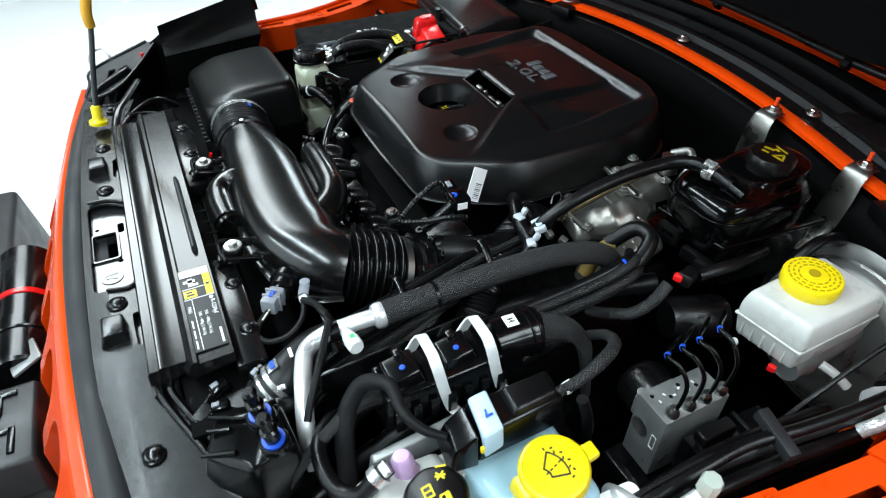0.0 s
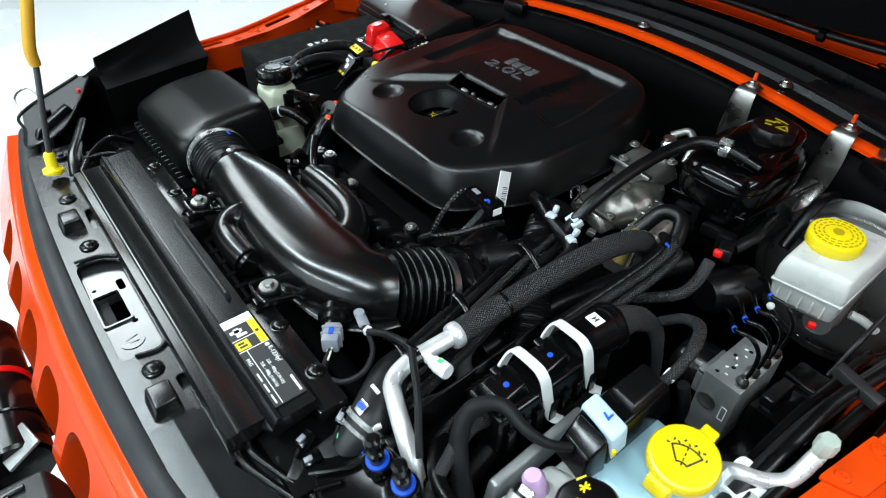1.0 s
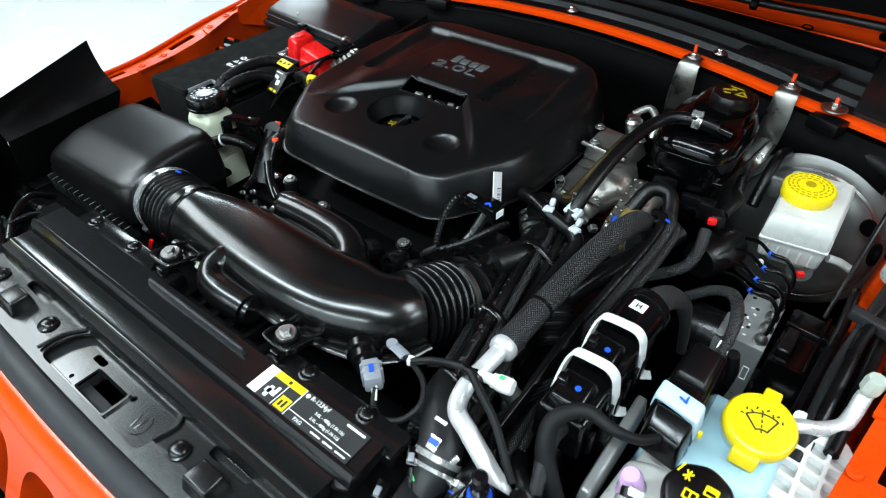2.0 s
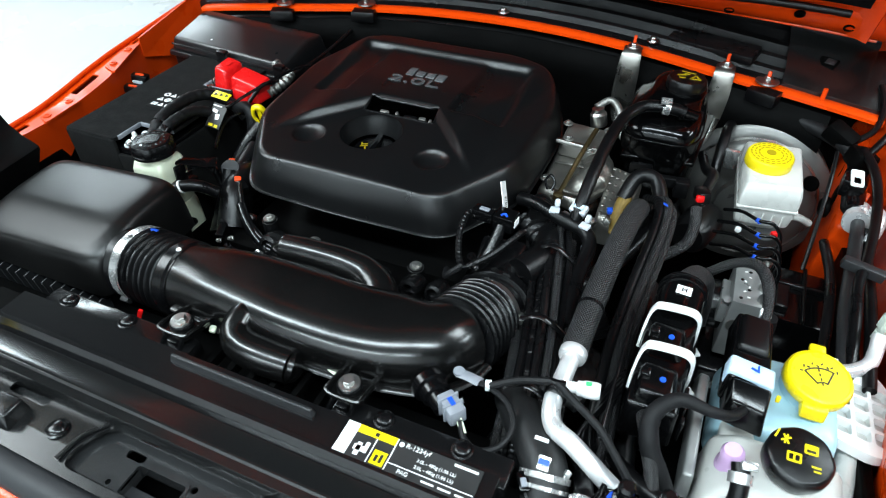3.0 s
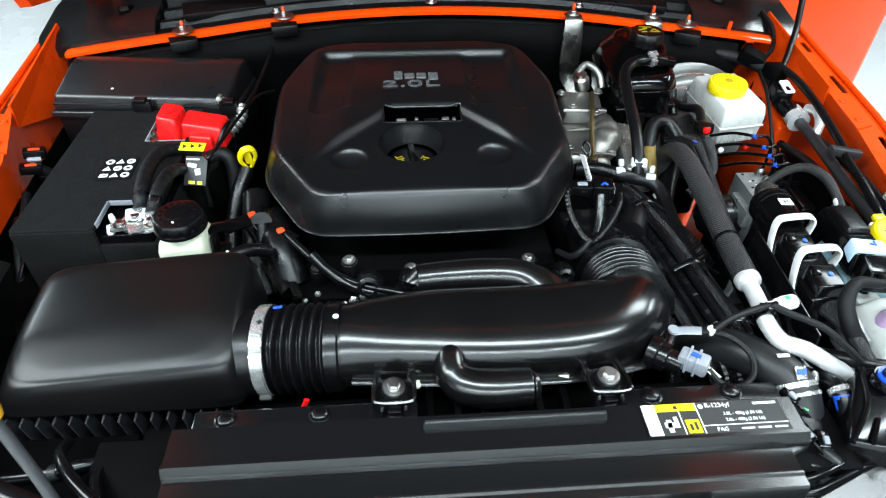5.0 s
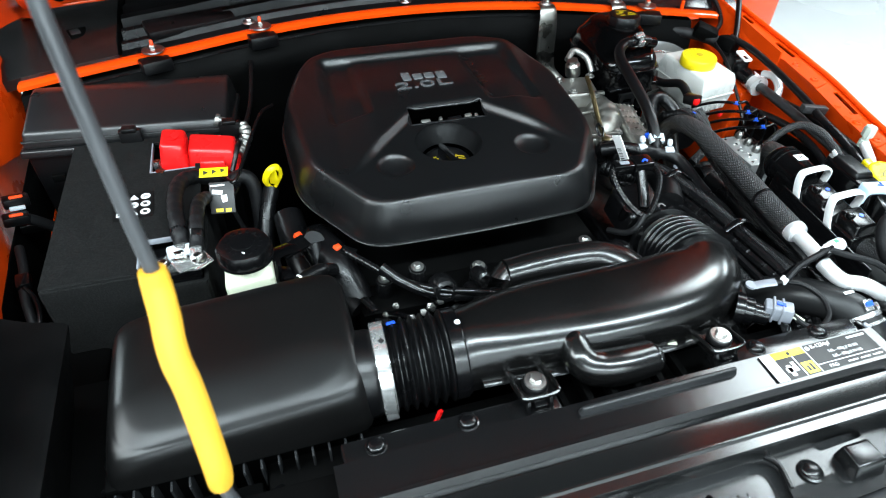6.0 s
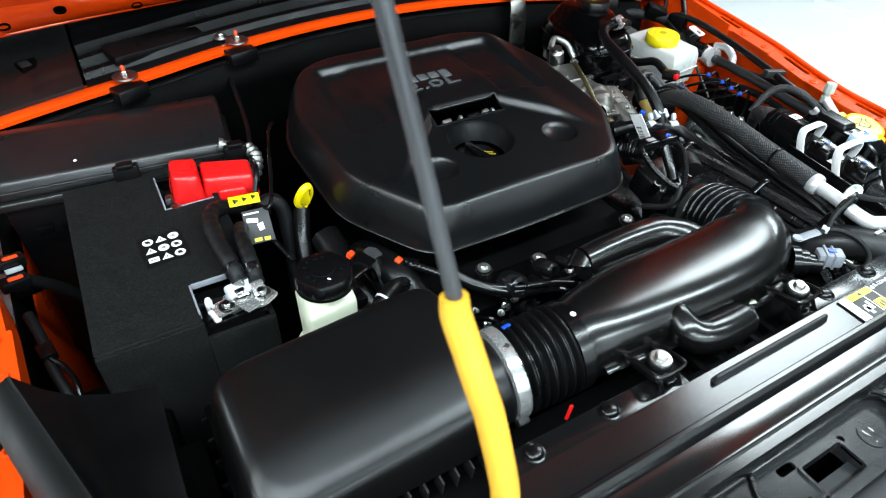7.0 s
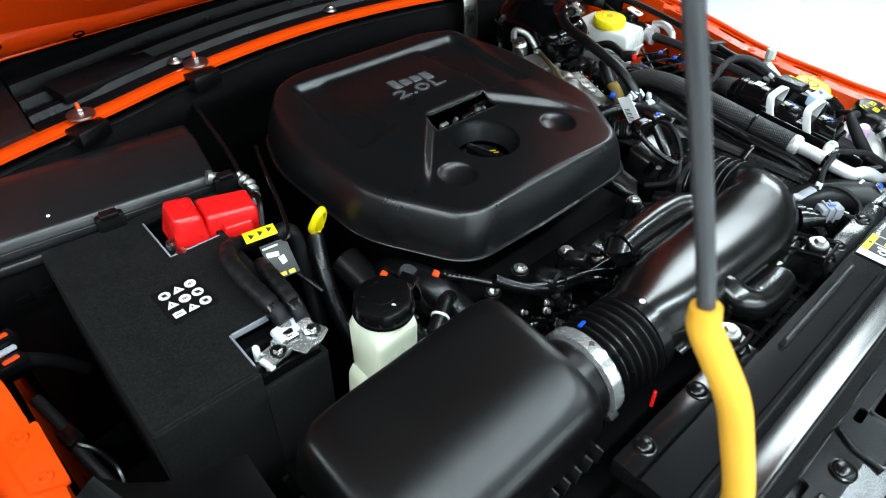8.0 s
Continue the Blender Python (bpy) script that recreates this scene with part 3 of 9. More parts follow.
def make_radiator_cover():
    c = thing("radiator_cover", (0.045, -0.06, 1.0), "long black ribbed plastic cover over the radiator", "plastic cover")
    low = [(-0.130, 1.040), (-0.129, 1.055), (-0.126, 1.0612), (-0.1165, 1.0610), (-0.1145, 1.0634), (-0.1115, 1.0638), (-0.1085, 1.0622), (-0.087, 1.0618), (-0.087, 1.046), (-0.120, 1.036)]
    high = [(-0.0868, 1.050), (-0.0866, 1.0618), (-0.083, 1.070), (-0.079, 1.0755), (-0.075, 1.0755), (-0.073, 1.072), (-0.036, 1.0725), (-0.036, 1.058)]
    part("front_ridge_panel", slab(low, steps(-0.272, 0.336, 12)), STRIP, c)
    part("label_panel", slab(high, steps(-0.272, 0.356, 12)), RADPL, c)
    part("end_tab", hull([(0.337, -0.086, 1.058), (0.356, -0.086, 1.058), (0.337, -0.086, 1.0625), (0.356, -0.086, 1.0625), (0.337, -0.094, 1.054), (0.350, -0.090, 1.054)], 0.001), RADPL, c)
    for x0, x1 in ((-0.262, -0.030), (0.162, 0.362)):
        part("rear_shelf", box(x0, x1, -0.038, -0.003, 1.030, 1.0545, 0.003), RADPL, c)
    part("opening_rim", hull([(-0.026, -0.052, 1.070), (0.160, -0.052, 1.070), (-0.026, -0.043, 1.070), (0.160, -0.043, 1.070),
                              (-0.024, -0.050, 1.082), (0.158, -0.050, 1.082), (-0.024, -0.046, 1.082), (0.158, -0.046, 1.082)], 0.0015), GREY, c)
    for q in ((0.221, -0.014), (0.309, -0.014), (-0.228, -0.016), (-0.132, -0.015)):
        pin(c, (*q, 1.0542), 0.0115)
    part("grating", merge(*[box(-0.02 + i * 0.03, -0.012 + i * 0.03, -0.045, 0.03, 1.02, 1.035, 0.001) for i in range(6)], box(-0.03, 0.165, -0.02, -0.014, 1.018, 1.034, 0.001)), DULL, c)
    # refrigerant label
    lab = part("label", box(0.196, 0.341, -0.0745, -0.0385, 1.0728, 1.0745, 0.0003, 1), INK, c, "black refrigerant label with white and yellow fields")
    zt = 1.0746
    part("white_field", box(0.1965, 0.210, -0.074, -0.039, zt, zt + 0.0002, 0), PAPER, lab)
    part("yellow_field", box(0.210, 0.252, -0.0475, -0.039, zt, zt + 0.0002, 0), YELLOW, lab)
    part("yellow_box", box(0.236, 0.250, -0.073, -0.058, zt, zt + 0.0002, 0), YELLOW, lab)
    part("box_line", merge(box(0.2325, 0.2335, -0.074, -0.0475, zt, zt + 0.0002, 0), box(0.252, 0.253, -0.074, -0.039, zt, zt + 0.0002, 0), box(0.253, 0.340, -0.066, -0.0652, zt, zt + 0.0002, 0)), PAPER, lab)
    part("symbol_mark", merge(box(0.2145, 0.229, -0.066, -0.060, zt, zt + 0.0002, 0), box(0.217, 0.222, -0.071, -0.057, zt, zt + 0.0002, 0), box(0.225, 0.229, -0.060, -0.054, zt, zt + 0.0002, 0)), PAPER, lab)
    part("symbol_mark", merge(box(0.239, 0.242, -0.070, -0.063, zt + 0.0003, zt + 0.0005, 0), box(0.244, 0.247, -0.070, -0.061, zt + 0.0003, zt + 0.0005, 0), box(0.229, 0.233, -0.0455, -0.0415, zt + 0.0003, zt + 0.0005, 0)), INK, lab)
    for text, size, px, py in (("R-1234yf", 0.0072, 0.262, -0.0465), ("3.0L - 480g (1.06 Lb)", 0.0048, 0.278, -0.0555), ("2.0L - 480g (1.06 Lb)", 0.0048, 0.278, -0.0625), ("PAG", 0.006, 0.265, -0.0735)):
        lettering(text, size, PRINT, lab, pose(px, py, zt + 0.0001))
    part("print_bar", box(0.313, 0.337, -0.044, -0.0415, zt, zt + 0.0002, 0), PRINT, lab)
    part("print_bar", merge(*[box(0.290 + i * 0.017, 0.303 + i * 0.017, -0.0715, -0.0698, zt, zt + 0.0002, 0) for i in range(3)]), PRINT, lab)
    part("print_ring", lathe([(0.0016, 0), (0.0026, 0), (0.0026, 0.0003), (0.0016, 0.0003)], (0.2575, -0.0435, zt), seg=14), PRINT, lab)
    # fan shroud and core under the cover, closing the view down
    r = thing("radiator", (0.045, -0.05, 0.5), "black radiator and fan shroud below the cover", "radiator")
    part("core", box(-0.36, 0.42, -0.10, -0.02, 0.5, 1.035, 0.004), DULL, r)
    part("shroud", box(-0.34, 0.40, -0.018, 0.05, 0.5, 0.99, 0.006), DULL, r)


make_radiator_cover()


# prop rod with its boot and grip
def make_prop():
    p = thing("prop_rod", (-0.318, -0.147, 1.045), "black hood prop rod with a yellow foam grip and boot", "prop rod")
    kink = [(-0.3455, -0.108, 1.212), (-0.344, -0.106, 1.239), (-0.347, -0.089, 1.288), (-0.350, -0.081, 1.309), (-0.351, -0.073, 1.321), (-0.351, -0.065, 1.330), (-0.352, -0.054, 1.345), (-0.352, -0.051, 1.357)]
    part("rod", tube([(-0.315, -0.149, 1.05), (-0.319, -0.142, 1.09), (-0.329, -0.126, 1.15)] + kink + [(-0.357, -0.038, 1.402), (-0.367, -0.008, 1.496), (-0.385, 0.046, 1.66), (-0.430, 0.178, 2.075)], 0.0046, 12, 10), RODGREY, p)
    part("boot", lathe([(0.0155, 0), (0.0155, 0.006), (0.010, 0.009), (0.0085, 0.012), (0.0085, 0.030), (0.0065, 0.034), (0.004, 0.035)], (-0.315, -0.149, 1.052), (-0.08, 0.14, 1), 24), YELLOW, p, "yellow rubber boot")
    part("grip", tube(kink, 0.0088, 18, 8, radii=lambda s, t: 1.0 - 0.12 * math.exp(-s / 0.006) - 0.12 * math.exp(-(t - s) / 0.006)), FOAM, p, "yellow foam sleeve on the rod")


make_prop()


# fender rails
def make_rail(side):
    """The painted inner edge of a fender, with slots, dimples and the inner wheel house below it."""
    name = "driver" if side > 0 else "passenger"
    r = thing("fender_rail", (MID + side * 0.72, 0.3, 0.45), "orange painted inner fender rail with slots, %s side" % name, "car fender", "fender rails")
    begin = -0.02 if side > 0 else 0.10
    wide = 0.047 if side > 0 else 0.035

    def at(u, v, w):
        # u along the car, v across (0 at the inner edge), w down
        x = 0.668 + 0.052 * max(0, min(1, (u - 0.15) / 0.36))
        if side < 0:
            near = 0.679 + 0.010 * max(0, min(1, (u - 0.32) / 0.14)) + 0.045 * max(0, min(1, (u - 0.46) / 0.16))
            x += (near - x) * (1 - v / wide)
        zz = 1.052 + 0.06 * max(0, (u - 0.35) / 0.5) - 0.03 * max(0, 0.1 - u)
        return Vector((MID + side * (x + v), u, zz - w))
    holes = []
    for u0, u1 in ((0.225, 0.285), (0.400, 0.470), (0.595, 0.655), (0.735, 0.775)):
        holes.append(rounded([(u0, wide - 0.021), (u1, wide - 0.021), (u1, wide - 0.010), (u0, wide - 0.010)], 0.003, 2))
    holes.append(rounded(rect(0.345, 0.357, 0.016, 0.024) if side > 0 else rect(0.330, 0.342, 0.008, 0.015), 0.002, 2))
    outline = [(u, 0.0) for u in steps(begin, 0.84, 20)] + [(u, wide) for u in steps(0.84, begin, 20)]
    part("rail_top", plate(outline, holes, at, 0.003), ORANGE_IN, r)
    bm = bmesh.new()
    rows = []
    for u in steps(begin, 0.84, 20):
        a, b = at(u, 0.0, 0), at(u, wide, 0)
        rows.append([bm.verts.new(p) for p in (a + Vector((0, 0, -0.002)), a + Vector((side * (0.006 if side > 0 else 0.001), 0, -0.03)), a + Vector((side * (0.03 if side > 0 else 0.004), 0, -0.12)), a + Vector((side * 0.02, 0, -0.5)))]
                    + [bm.verts.new(p) for p in (b + Vector((side * 0.012, 0, -0.5)), b + Vector((side * 0.016, 0, -0.05)), b + Vector((side * 0.008, 0, -0.008)), b)])
    for a, b in zip(rows, rows[1:]):
        for i in range(7):
            if i != 3:
                bm.faces.new((a[i], a[i + 1], b[i + 1], b[i]))
    part("rail_sides", bm, ORANGE_IN, r)
    # stiffening plates laid on the rail, its dimples and a folded lip
    for u0, u1 in ((0.300, 0.385), (0.485, 0.590)):
        pl = rounded([(u0, -0.004), (u1, -0.004), (u1 - 0.012, wide - 0.016), (u0 + 0.012, wide - 0.016)], 0.005, 3)
        part("reinforcement", plate(pl, [], lambda u, v, w: at(u, v, -0.004) - Vector((0, 0, w)), 0.004), ORANGE_IN, r)
    for u in (0.318, 0.372, 0.51, 0.565, 0.22):
        part("dimple", lathe([(0.008, 0), (0.007, 0.0025), (0.004, 0.003), (0.003, 0.001), (0, 0.001)], at(u, 0.008, -0.004), seg=16), ORANGE_IN, r)
    part("folded_lip", tube([at(u, wide, -0.004) for u in steps(begin, 0.84, 10)], 0.005, 8, 3), ORANGE_IN, r)
    # gusset at the cowl end
    a, b, c2, d = at(0.84, -0.02, -0.03), at(0.60, -0.004, -0.012), at(0.60, -0.002, 0.03), at(0.84, -0.04, 0.14)
    gus = bmesh.new()
    q = [gus.verts.new(v) for v in (a, b, c2, d)] + [gus.verts.new(v + Vector((side * 0.004, 0, 0.0))) for v in (a, b, c2, d)]
    for f in ((0, 1, 2, 3), (4, 5, 6, 7), (0, 1, 5, 4), (1, 2, 6, 5), (2, 3, 7, 6), (3, 0, 4, 7)):
        gus.faces.new([q[i] for i in f])
    part("gusset", gus, ORANGE_IN, r)
    part("wheel_house", hull([(MID + side * 0.68, 0.20, 0.45), (MID + side * 0.68, 0.85, 0.45), (MID + side * 0.69, 0.22, 0.90), (MID + side * 0.70, 0.85, 0.90), (MID + side * 0.71, 0.22, 0.90), (MID + side * 0.72, 0.85, 0.9), (MID + side * 0.71, 0.2, 0.45), (MID + side * 0.72, 0.85, 0.45)], 0.01), ORANGE_IN, r)
    if side < 0:
        part("splash_liner", hull([(-0.650, 0.20, 0.50), (-0.68, 0.84, 0.5), (-0.645, 0.20, 0.990), (-0.68, 0.84, 1.01), (-0.66, 0.20, 0.50), (-0.69, 0.84, 0.5), (-0.648, 0.20, 0.990), (-0.684, 0.84, 1.01)], 0.002), DULL, r, "black splash liner")
    if side > 0:
        part("splash_liner", hull([(0.688, -0.02, 0.50), (0.690, 0.20, 0.50), (0.704, 0.62, 0.50), (0.686, -0.02, 1.02), (0.690, 0.20, 1.01), (0.708, 0.62, 0.97), (0.70, -0.02, 0.50), (0.716, 0.62, 0.5), (0.70, -0.02, 1.02), (0.716, 0.62, 0.97)], 0.002), DULL, r, "black splash liner")
        # painted inner panel below the rail by the brake tank; dark discs stand for its stamped holes
        inner = part("inner_panel", hull([(0.672, 0.60, 0.80), (0.694, 0.86, 0.80), (0.71, 0.60, 0.80), (0.738, 0.86, 0.80), (0.684, 0.60, 1.01), (0.704, 0.86, 1.07), (0.72, 0.60, 1.01), (0.745, 0.86, 1.07)], 0.008), ORANGE_IN, r)
        for y, z in ((0.70, 1.0), (0.765, 1.02)):
            part("hole_disc", lathe([(0.021, 0), (0.019, 0.0015), (0, 0.0015)], (0.6715 + (y - 0.62) * 0.095 + (z - 0.8) * 0.055, y, z), (-1, 0.12, 0.06), 20), DULL, inner, "near-black disc for a stamped hole")
    return r


make_rail(1)
make_rail(-1)


# cowl: painted lip, seals and the panel behind
def lip_y(x):
    d = abs(x - MID)
    return 0.838 - 0.266 * d * d if d < 0.42 else 0.791 - 0.10 * (d - 0.42)


def lip_z(x):
    return 1.150 - 0.09 * (x - MID) ** 2


def make_cowl():
    c = thing("cowl", (MID, 0.85, 0.7), "orange painted cowl lip above a black firewall panel", "cowl")
    xs = steps(-0.665, 0.725, 48)

    def bend(x):
        return (lip_y(x), lip_z(x))
    part("lip", slab([(0.005, -0.006), (0.005, 0.0), (0.009, 0.003), (0.025, 0.0042), (0.031, 0.001), (0.060, -0.006), (0.010, -0.008)], xs, bend), ORANGE, c)
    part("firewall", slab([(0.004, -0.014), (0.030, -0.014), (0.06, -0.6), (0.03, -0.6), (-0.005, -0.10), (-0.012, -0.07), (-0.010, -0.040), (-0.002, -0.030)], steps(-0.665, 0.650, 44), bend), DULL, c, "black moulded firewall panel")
    # satin strip added in place of a thin highlight along the firewall
    part("highlight_strip", slab([(0.0005, -0.0185), (0.0035, -0.0160), (0.0045, -0.0172), (0.0015, -0.0200)], steps(-0.62, 0.28, 30), bend), SATIN, c)
    for x in (-0.444, -0.256, 0.540):
        y, z = lip_y(x), lip_z(x)
        rest = part("panel_clip", block((x, y - 0.004, z - 0.010), (0.050, 0.030, 0.022), (0, 0, -45 * (x - MID)), 0.002), BLACK, c, "black panel clip")
        part("washer", lathe([(0.0185, 0), (0.0195, 0.0012), (0.0190, 0.0035), (0.009, 0.0055), (0, 0.0055)], (x, y + 0.010, z + 0.009), seg=28), STEEL, rest, "wide zinc washer")
        part("nut", lathe([(0.0065, 0), (0.0065, 0.006), (0.0055, 0.007), (0, 0.007)], (x, y + 0.010, z + 0.013), seg=6), STEEL, rest)
        part("stud", lathe([(0.0032, 0), (0.0032, 0.009), (0.002, 0.0105), (0, 0.0105)], (x, y + 0.010, z + 0.018), seg=10), ORANGE_CLIP, rest, "orange painted stud")
    for x in (-0.650, 0.707):
        bolt(c, (x, lip_y(x) + 0.09 - 0.03, lip_z(x) + 0.004), 0.007)
    part("stud", lathe([(0.004, 0), (0.004, 0.022), (0, 0.023)], (0.63, lip_y(0.63) + 0.02, lip_z(0.63)), seg=10), ORANGE, c)
    p = thing("wiper_tray", (MID, 0.95, 0.68), "black ribbed plastic wiper tray with rubber seals", "plastic tray")
    sec = [(0.031, -0.006), (0.032, 0.002), (0.056, 0.003), (0.062, 0.012), (0.070, 0.014), (0.076, 0.006), (0.092, 0.007), (0.097, 0.021), (0.106, 0.024), (0.112, 0.012), (0.126, 0.013), (0.131, 0.032), (0.143, 0.036), (0.151, 0.024), (0.156, 0.018),
           (0.172, 0.034), (0.184, 0.040), (0.196, 0.032), (0.20, 0.02), (0.215, 0.03), (0.26, 0.035), (0.30, 0.03), (0.30, -0.02)]
    part("ribbed_strip", slab(sec, steps(-0.50, 0.565, 40), bend), TRAYPL, p)
    for s in (-1, 1):
        x = MID + s * 0.41
        part("raised_pad", block((x, lip_y(x) + 0.088, lip_z(x) + 0.016), (0.16, 0.050, 0.016), (8, 0, -s * 16), 0.004), TRAYPL, p)
        ex = [MID + s * (0.535 + 0.02 * i) for i in range(12)]
        if s < 0:
            ex = ex[::-1]
        cap = part("end_cap", slab([(0.034, -0.012), (0.035, 0.006), (0.060, 0.024), (0.16, 0.044), (0.24, 0.050), (0.30, 0.02), (0.30, -0.06)], ex, bend), PANELPL, p, "black plastic end cap")
        xk = MID + s * 0.60
        # near-black block in place of the notch's shaded recess
        part("notch_block", block((xk, lip_y(xk) + 0.105, lip_z(xk) + 0.031), (0.032, 0.028, 0.008), (14, 0, -s * 22), 0.002), DULL, cap)
        part("notch_tab", block((xk + s * 0.005, lip_y(xk) + 0.105, lip_z(xk) + 0.034), (0.016, 0.016, 0.006), (14, 0, -s * 22), 0.002), GREY, cap)
    for x, back in ((0.033, 0.042), (0.335, 0.053), (-0.275, 0.050)):
        bolt(p, (x, lip_y(x) + back, lip_z(x) + 0.006), 0.0075, name="flange_nut")
    part("back_wall", slab([(0.22, -0.5), (0.28, 0.04), (0.32, 0.04), (0.30, -0.5)], steps(-0.66, 0.72, 12), bend), DULL, p)


make_cowl()


def make_hood():
    """The raised hood: outer skin, inner frame, side walls, insulation, washer hose."""
    h = thing("hood", (MID, 0.98, 1.22), "raised orange car hood with dark insulation beneath", "car hood")
    th = radians(50)
    f, d = Vector((0, -math.cos(th), math.sin(th))), Vector((0, -math.sin(th), -math.cos(th)))
    o = Vector((MID, 1.052, 1.248))

    def at(x, a, b):
        bow = 0.42 * min(abs(x - MID), 0.67) ** 2 * max(0.0, 1 - max(a, 0) / 0.6) if abs(x - MID) < 0.6701 else 0.0
        return o + Vector((x - MID, -bow, -0.06 * bow)) + f * a + d * b

    def lean(x):
        return min(1.0, max(0.0, (abs(x - MID) - 0.36) / 0.24))

    def rear(x, a, b):
        """The bowed rear edge, flatter in the middle than at the ends."""
        s, k = abs(x - MID), lean(x)
        g = radians(33 + 17 * k)
        return Vector((x, 0.948 - 0.15 * s * s + 0.008 * k, 1.203 - 0.02 * s * s)) + Vector((0, -math.cos(g), math.sin(g))) * a + Vector((0, -math.sin(g), -math.cos(g))) * b

    def patch(name, xs, prof, mat, label="", lift=None, loop=None):
        bm = bmesh.new()
        rows = [[bm.verts.new(v) for v in loop(x)] if loop else [bm.verts.new(at(x, a, b + (lift(x) if lift else 0))) for a, b in prof] for x in xs]
        k = len(rows[0])
        for p, q in zip(rows, rows[1:]):
            for i in range(k):
                j = (i + 1) % k
                bm.faces.new((p[i], p[j], q[j], q[i]))
        bm.faces.new(rows[0])
        bm.faces.new(rows[-1])
        return part(name, bm, mat, h, label)
    crown = lambda x: 0.14 * (x - MID) ** 2
    patch("outer_skin", steps(MID - 0.70, MID + 0.70, 24), [(-0.03, -0.03), (1.14, -0.03), (1.14, -0.024), (-0.03, -0.024)], ORANGE, "", crown)
    width = lambda x: 0.140 - 0.045 * lean(x) + (0.06 * min(1.0, max(0.0, (-0.06 - x) / 0.12)))
    patch("rear_frame", steps(MID - 0.67, MID + 0.67, 32), (), ORANGE, "orange inner frame along the rear edge", None,
          lambda x: [rear(x, a, b) for a, b in ((0.0, -0.022), (0.0, 0.0), (0.006, 0.004), (0.030, 0.008), (0.055, 0.004), (0.062, -0.002), (0.080, -0.002), (0.086, 0.003), (width(x), 0.003), (width(x), -0.022))])
    patch("insulation", steps(MID - 0.62, MID + 0.62, 32), (), HOODFELT, "dark felt hood insulation", None,
          lambda x: [rear(x, width(x) - 0.008, -0.020), rear(x, width(x) - 0.004, 0.008), at(x, 0.5, 0.012 + crown(x) + 0.03 * (1 - lean(x))), at(x, 1.05, 0.012 + crown(x)), at(x, 1.08, -0.015 + crown(x))])
    patch("front_frame", steps(MID - 0.66, MID + 0.66, 24), [(1.06, -0.02), (1.07, 0.02), (1.13, 0.02), (1.14, -0.02)], ORANGE, "", crown)
    for s in (-1, 1):
        bm = bmesh.new()
        rows = []
        for a in (-0.02, 0.05, 0.12, 0.205, 0.30, 0.45, 0.65, 0.9, 1.14):
            depth = 0.06 + 0.198 * max(0, 1 - abs(a - 0.21) / 0.9) if a > 0.20 else 0.10 + 0.75 * max(a, 0)
            x = MID + s * (0.70 - 0.03 * max(a, 0))
            rows.append([bm.verts.new(at(x + s * dx, a, b)) for dx, b in ((0, 0.03), (0.012, 0.03 + depth * 0.9), (0.004, 0.03 + depth), (-0.016, 0.028 + depth), (-0.012, 0.03 + depth * 0.9), (-0.014, 0.03))])
        for p, q in zip(rows, rows[1:]):
            for i in range(6):
                j = (i + 1) % 6
                bm.faces.new((p[i], p[j], q[j], q[i]))
        bm.faces.new(rows[0])
        bm.faces.new(rows[-1])
        w = part("side_wall", bm, ORANGE, h)
        part("edge_seal", tube([at(MID + s * 0.690, 0.215, 0.27), at(MID + s * 0.688, 0.30, 0.262), at(MID + s * 0.684, 0.45, 0.235)], 0.007, 10), RUBBER, w, "black edge seal")
        for a, xx in ((0.03, 0.42), (0.05, 0.53), (0.03, 0.61)):
            q = rear(MID + s * xx, a, 0.006)
            # closed near-black ring: the hole's darkness is in the colour
            part("hole_ring", lathe([(0.009, 0), (0.009, 0.003), (0.006, 0.003), (0.006, -0.002), (0, -0.002)], q, d, 18), DULL, h, "near-black ring for a punched hole")
    part("washer_hose", tube([rear(x, 0.114 - 0.040 * lean(x) + 0.004 * math.sin(9 * x), 0.010) for x in steps(MID - 0.10, MID + 0.6, 10)], 0.006, 10, 4), RUBBER, h, "grey black washer hose")
    part("hem_edge", tube([rear(x, -0.001, 0.001) for x in steps(MID - 0.66, MID + 0.66, 24)], 0.0032, 8, 3), ORANGE, h)
    for x in (0.374, 0.12):
        part("hose_clip", block(rear(x, 0.114 - 0.040 * lean(x), 0.012), (0.012, 0.018, 0.014), (50, 0, 0), 0.002), DULL, h)


make_hood()

# open door beyond the rail
dr = thing("car_door", (1.0, 1.12, 0.38), "open orange car door beside the cowl", "car door")
part("door_skin", hull([(0.80, 1.02, 0.40), (0.80, 1.02, 1.24), (1.225, 1.115, 0.40), (1.225, 1.115, 1.24), (1.24, 1.16, 0.42), (1.24, 1.16, 1.22), (0.80, 1.10, 0.4), (0.80, 1.10, 1.24)], 0.02, 4), ORANGE, dr)
part("door_hinge", box(0.735, 0.83, 0.98, 1.05, 0.80, 0.90, 0.006), ORANGE, dr)
part("door_sill", box(0.70, 1.0, 1.04, 1.12, 0.0, 0.42, 0.01), DULL, dr, "dark sill under the door")
part("door_seal", tube([(0.80, 1.06, 0.45), (0.79, 1.06, 0.9), (0.80, 1.06, 1.22)], 0.012, 10), RUBBER, dr)


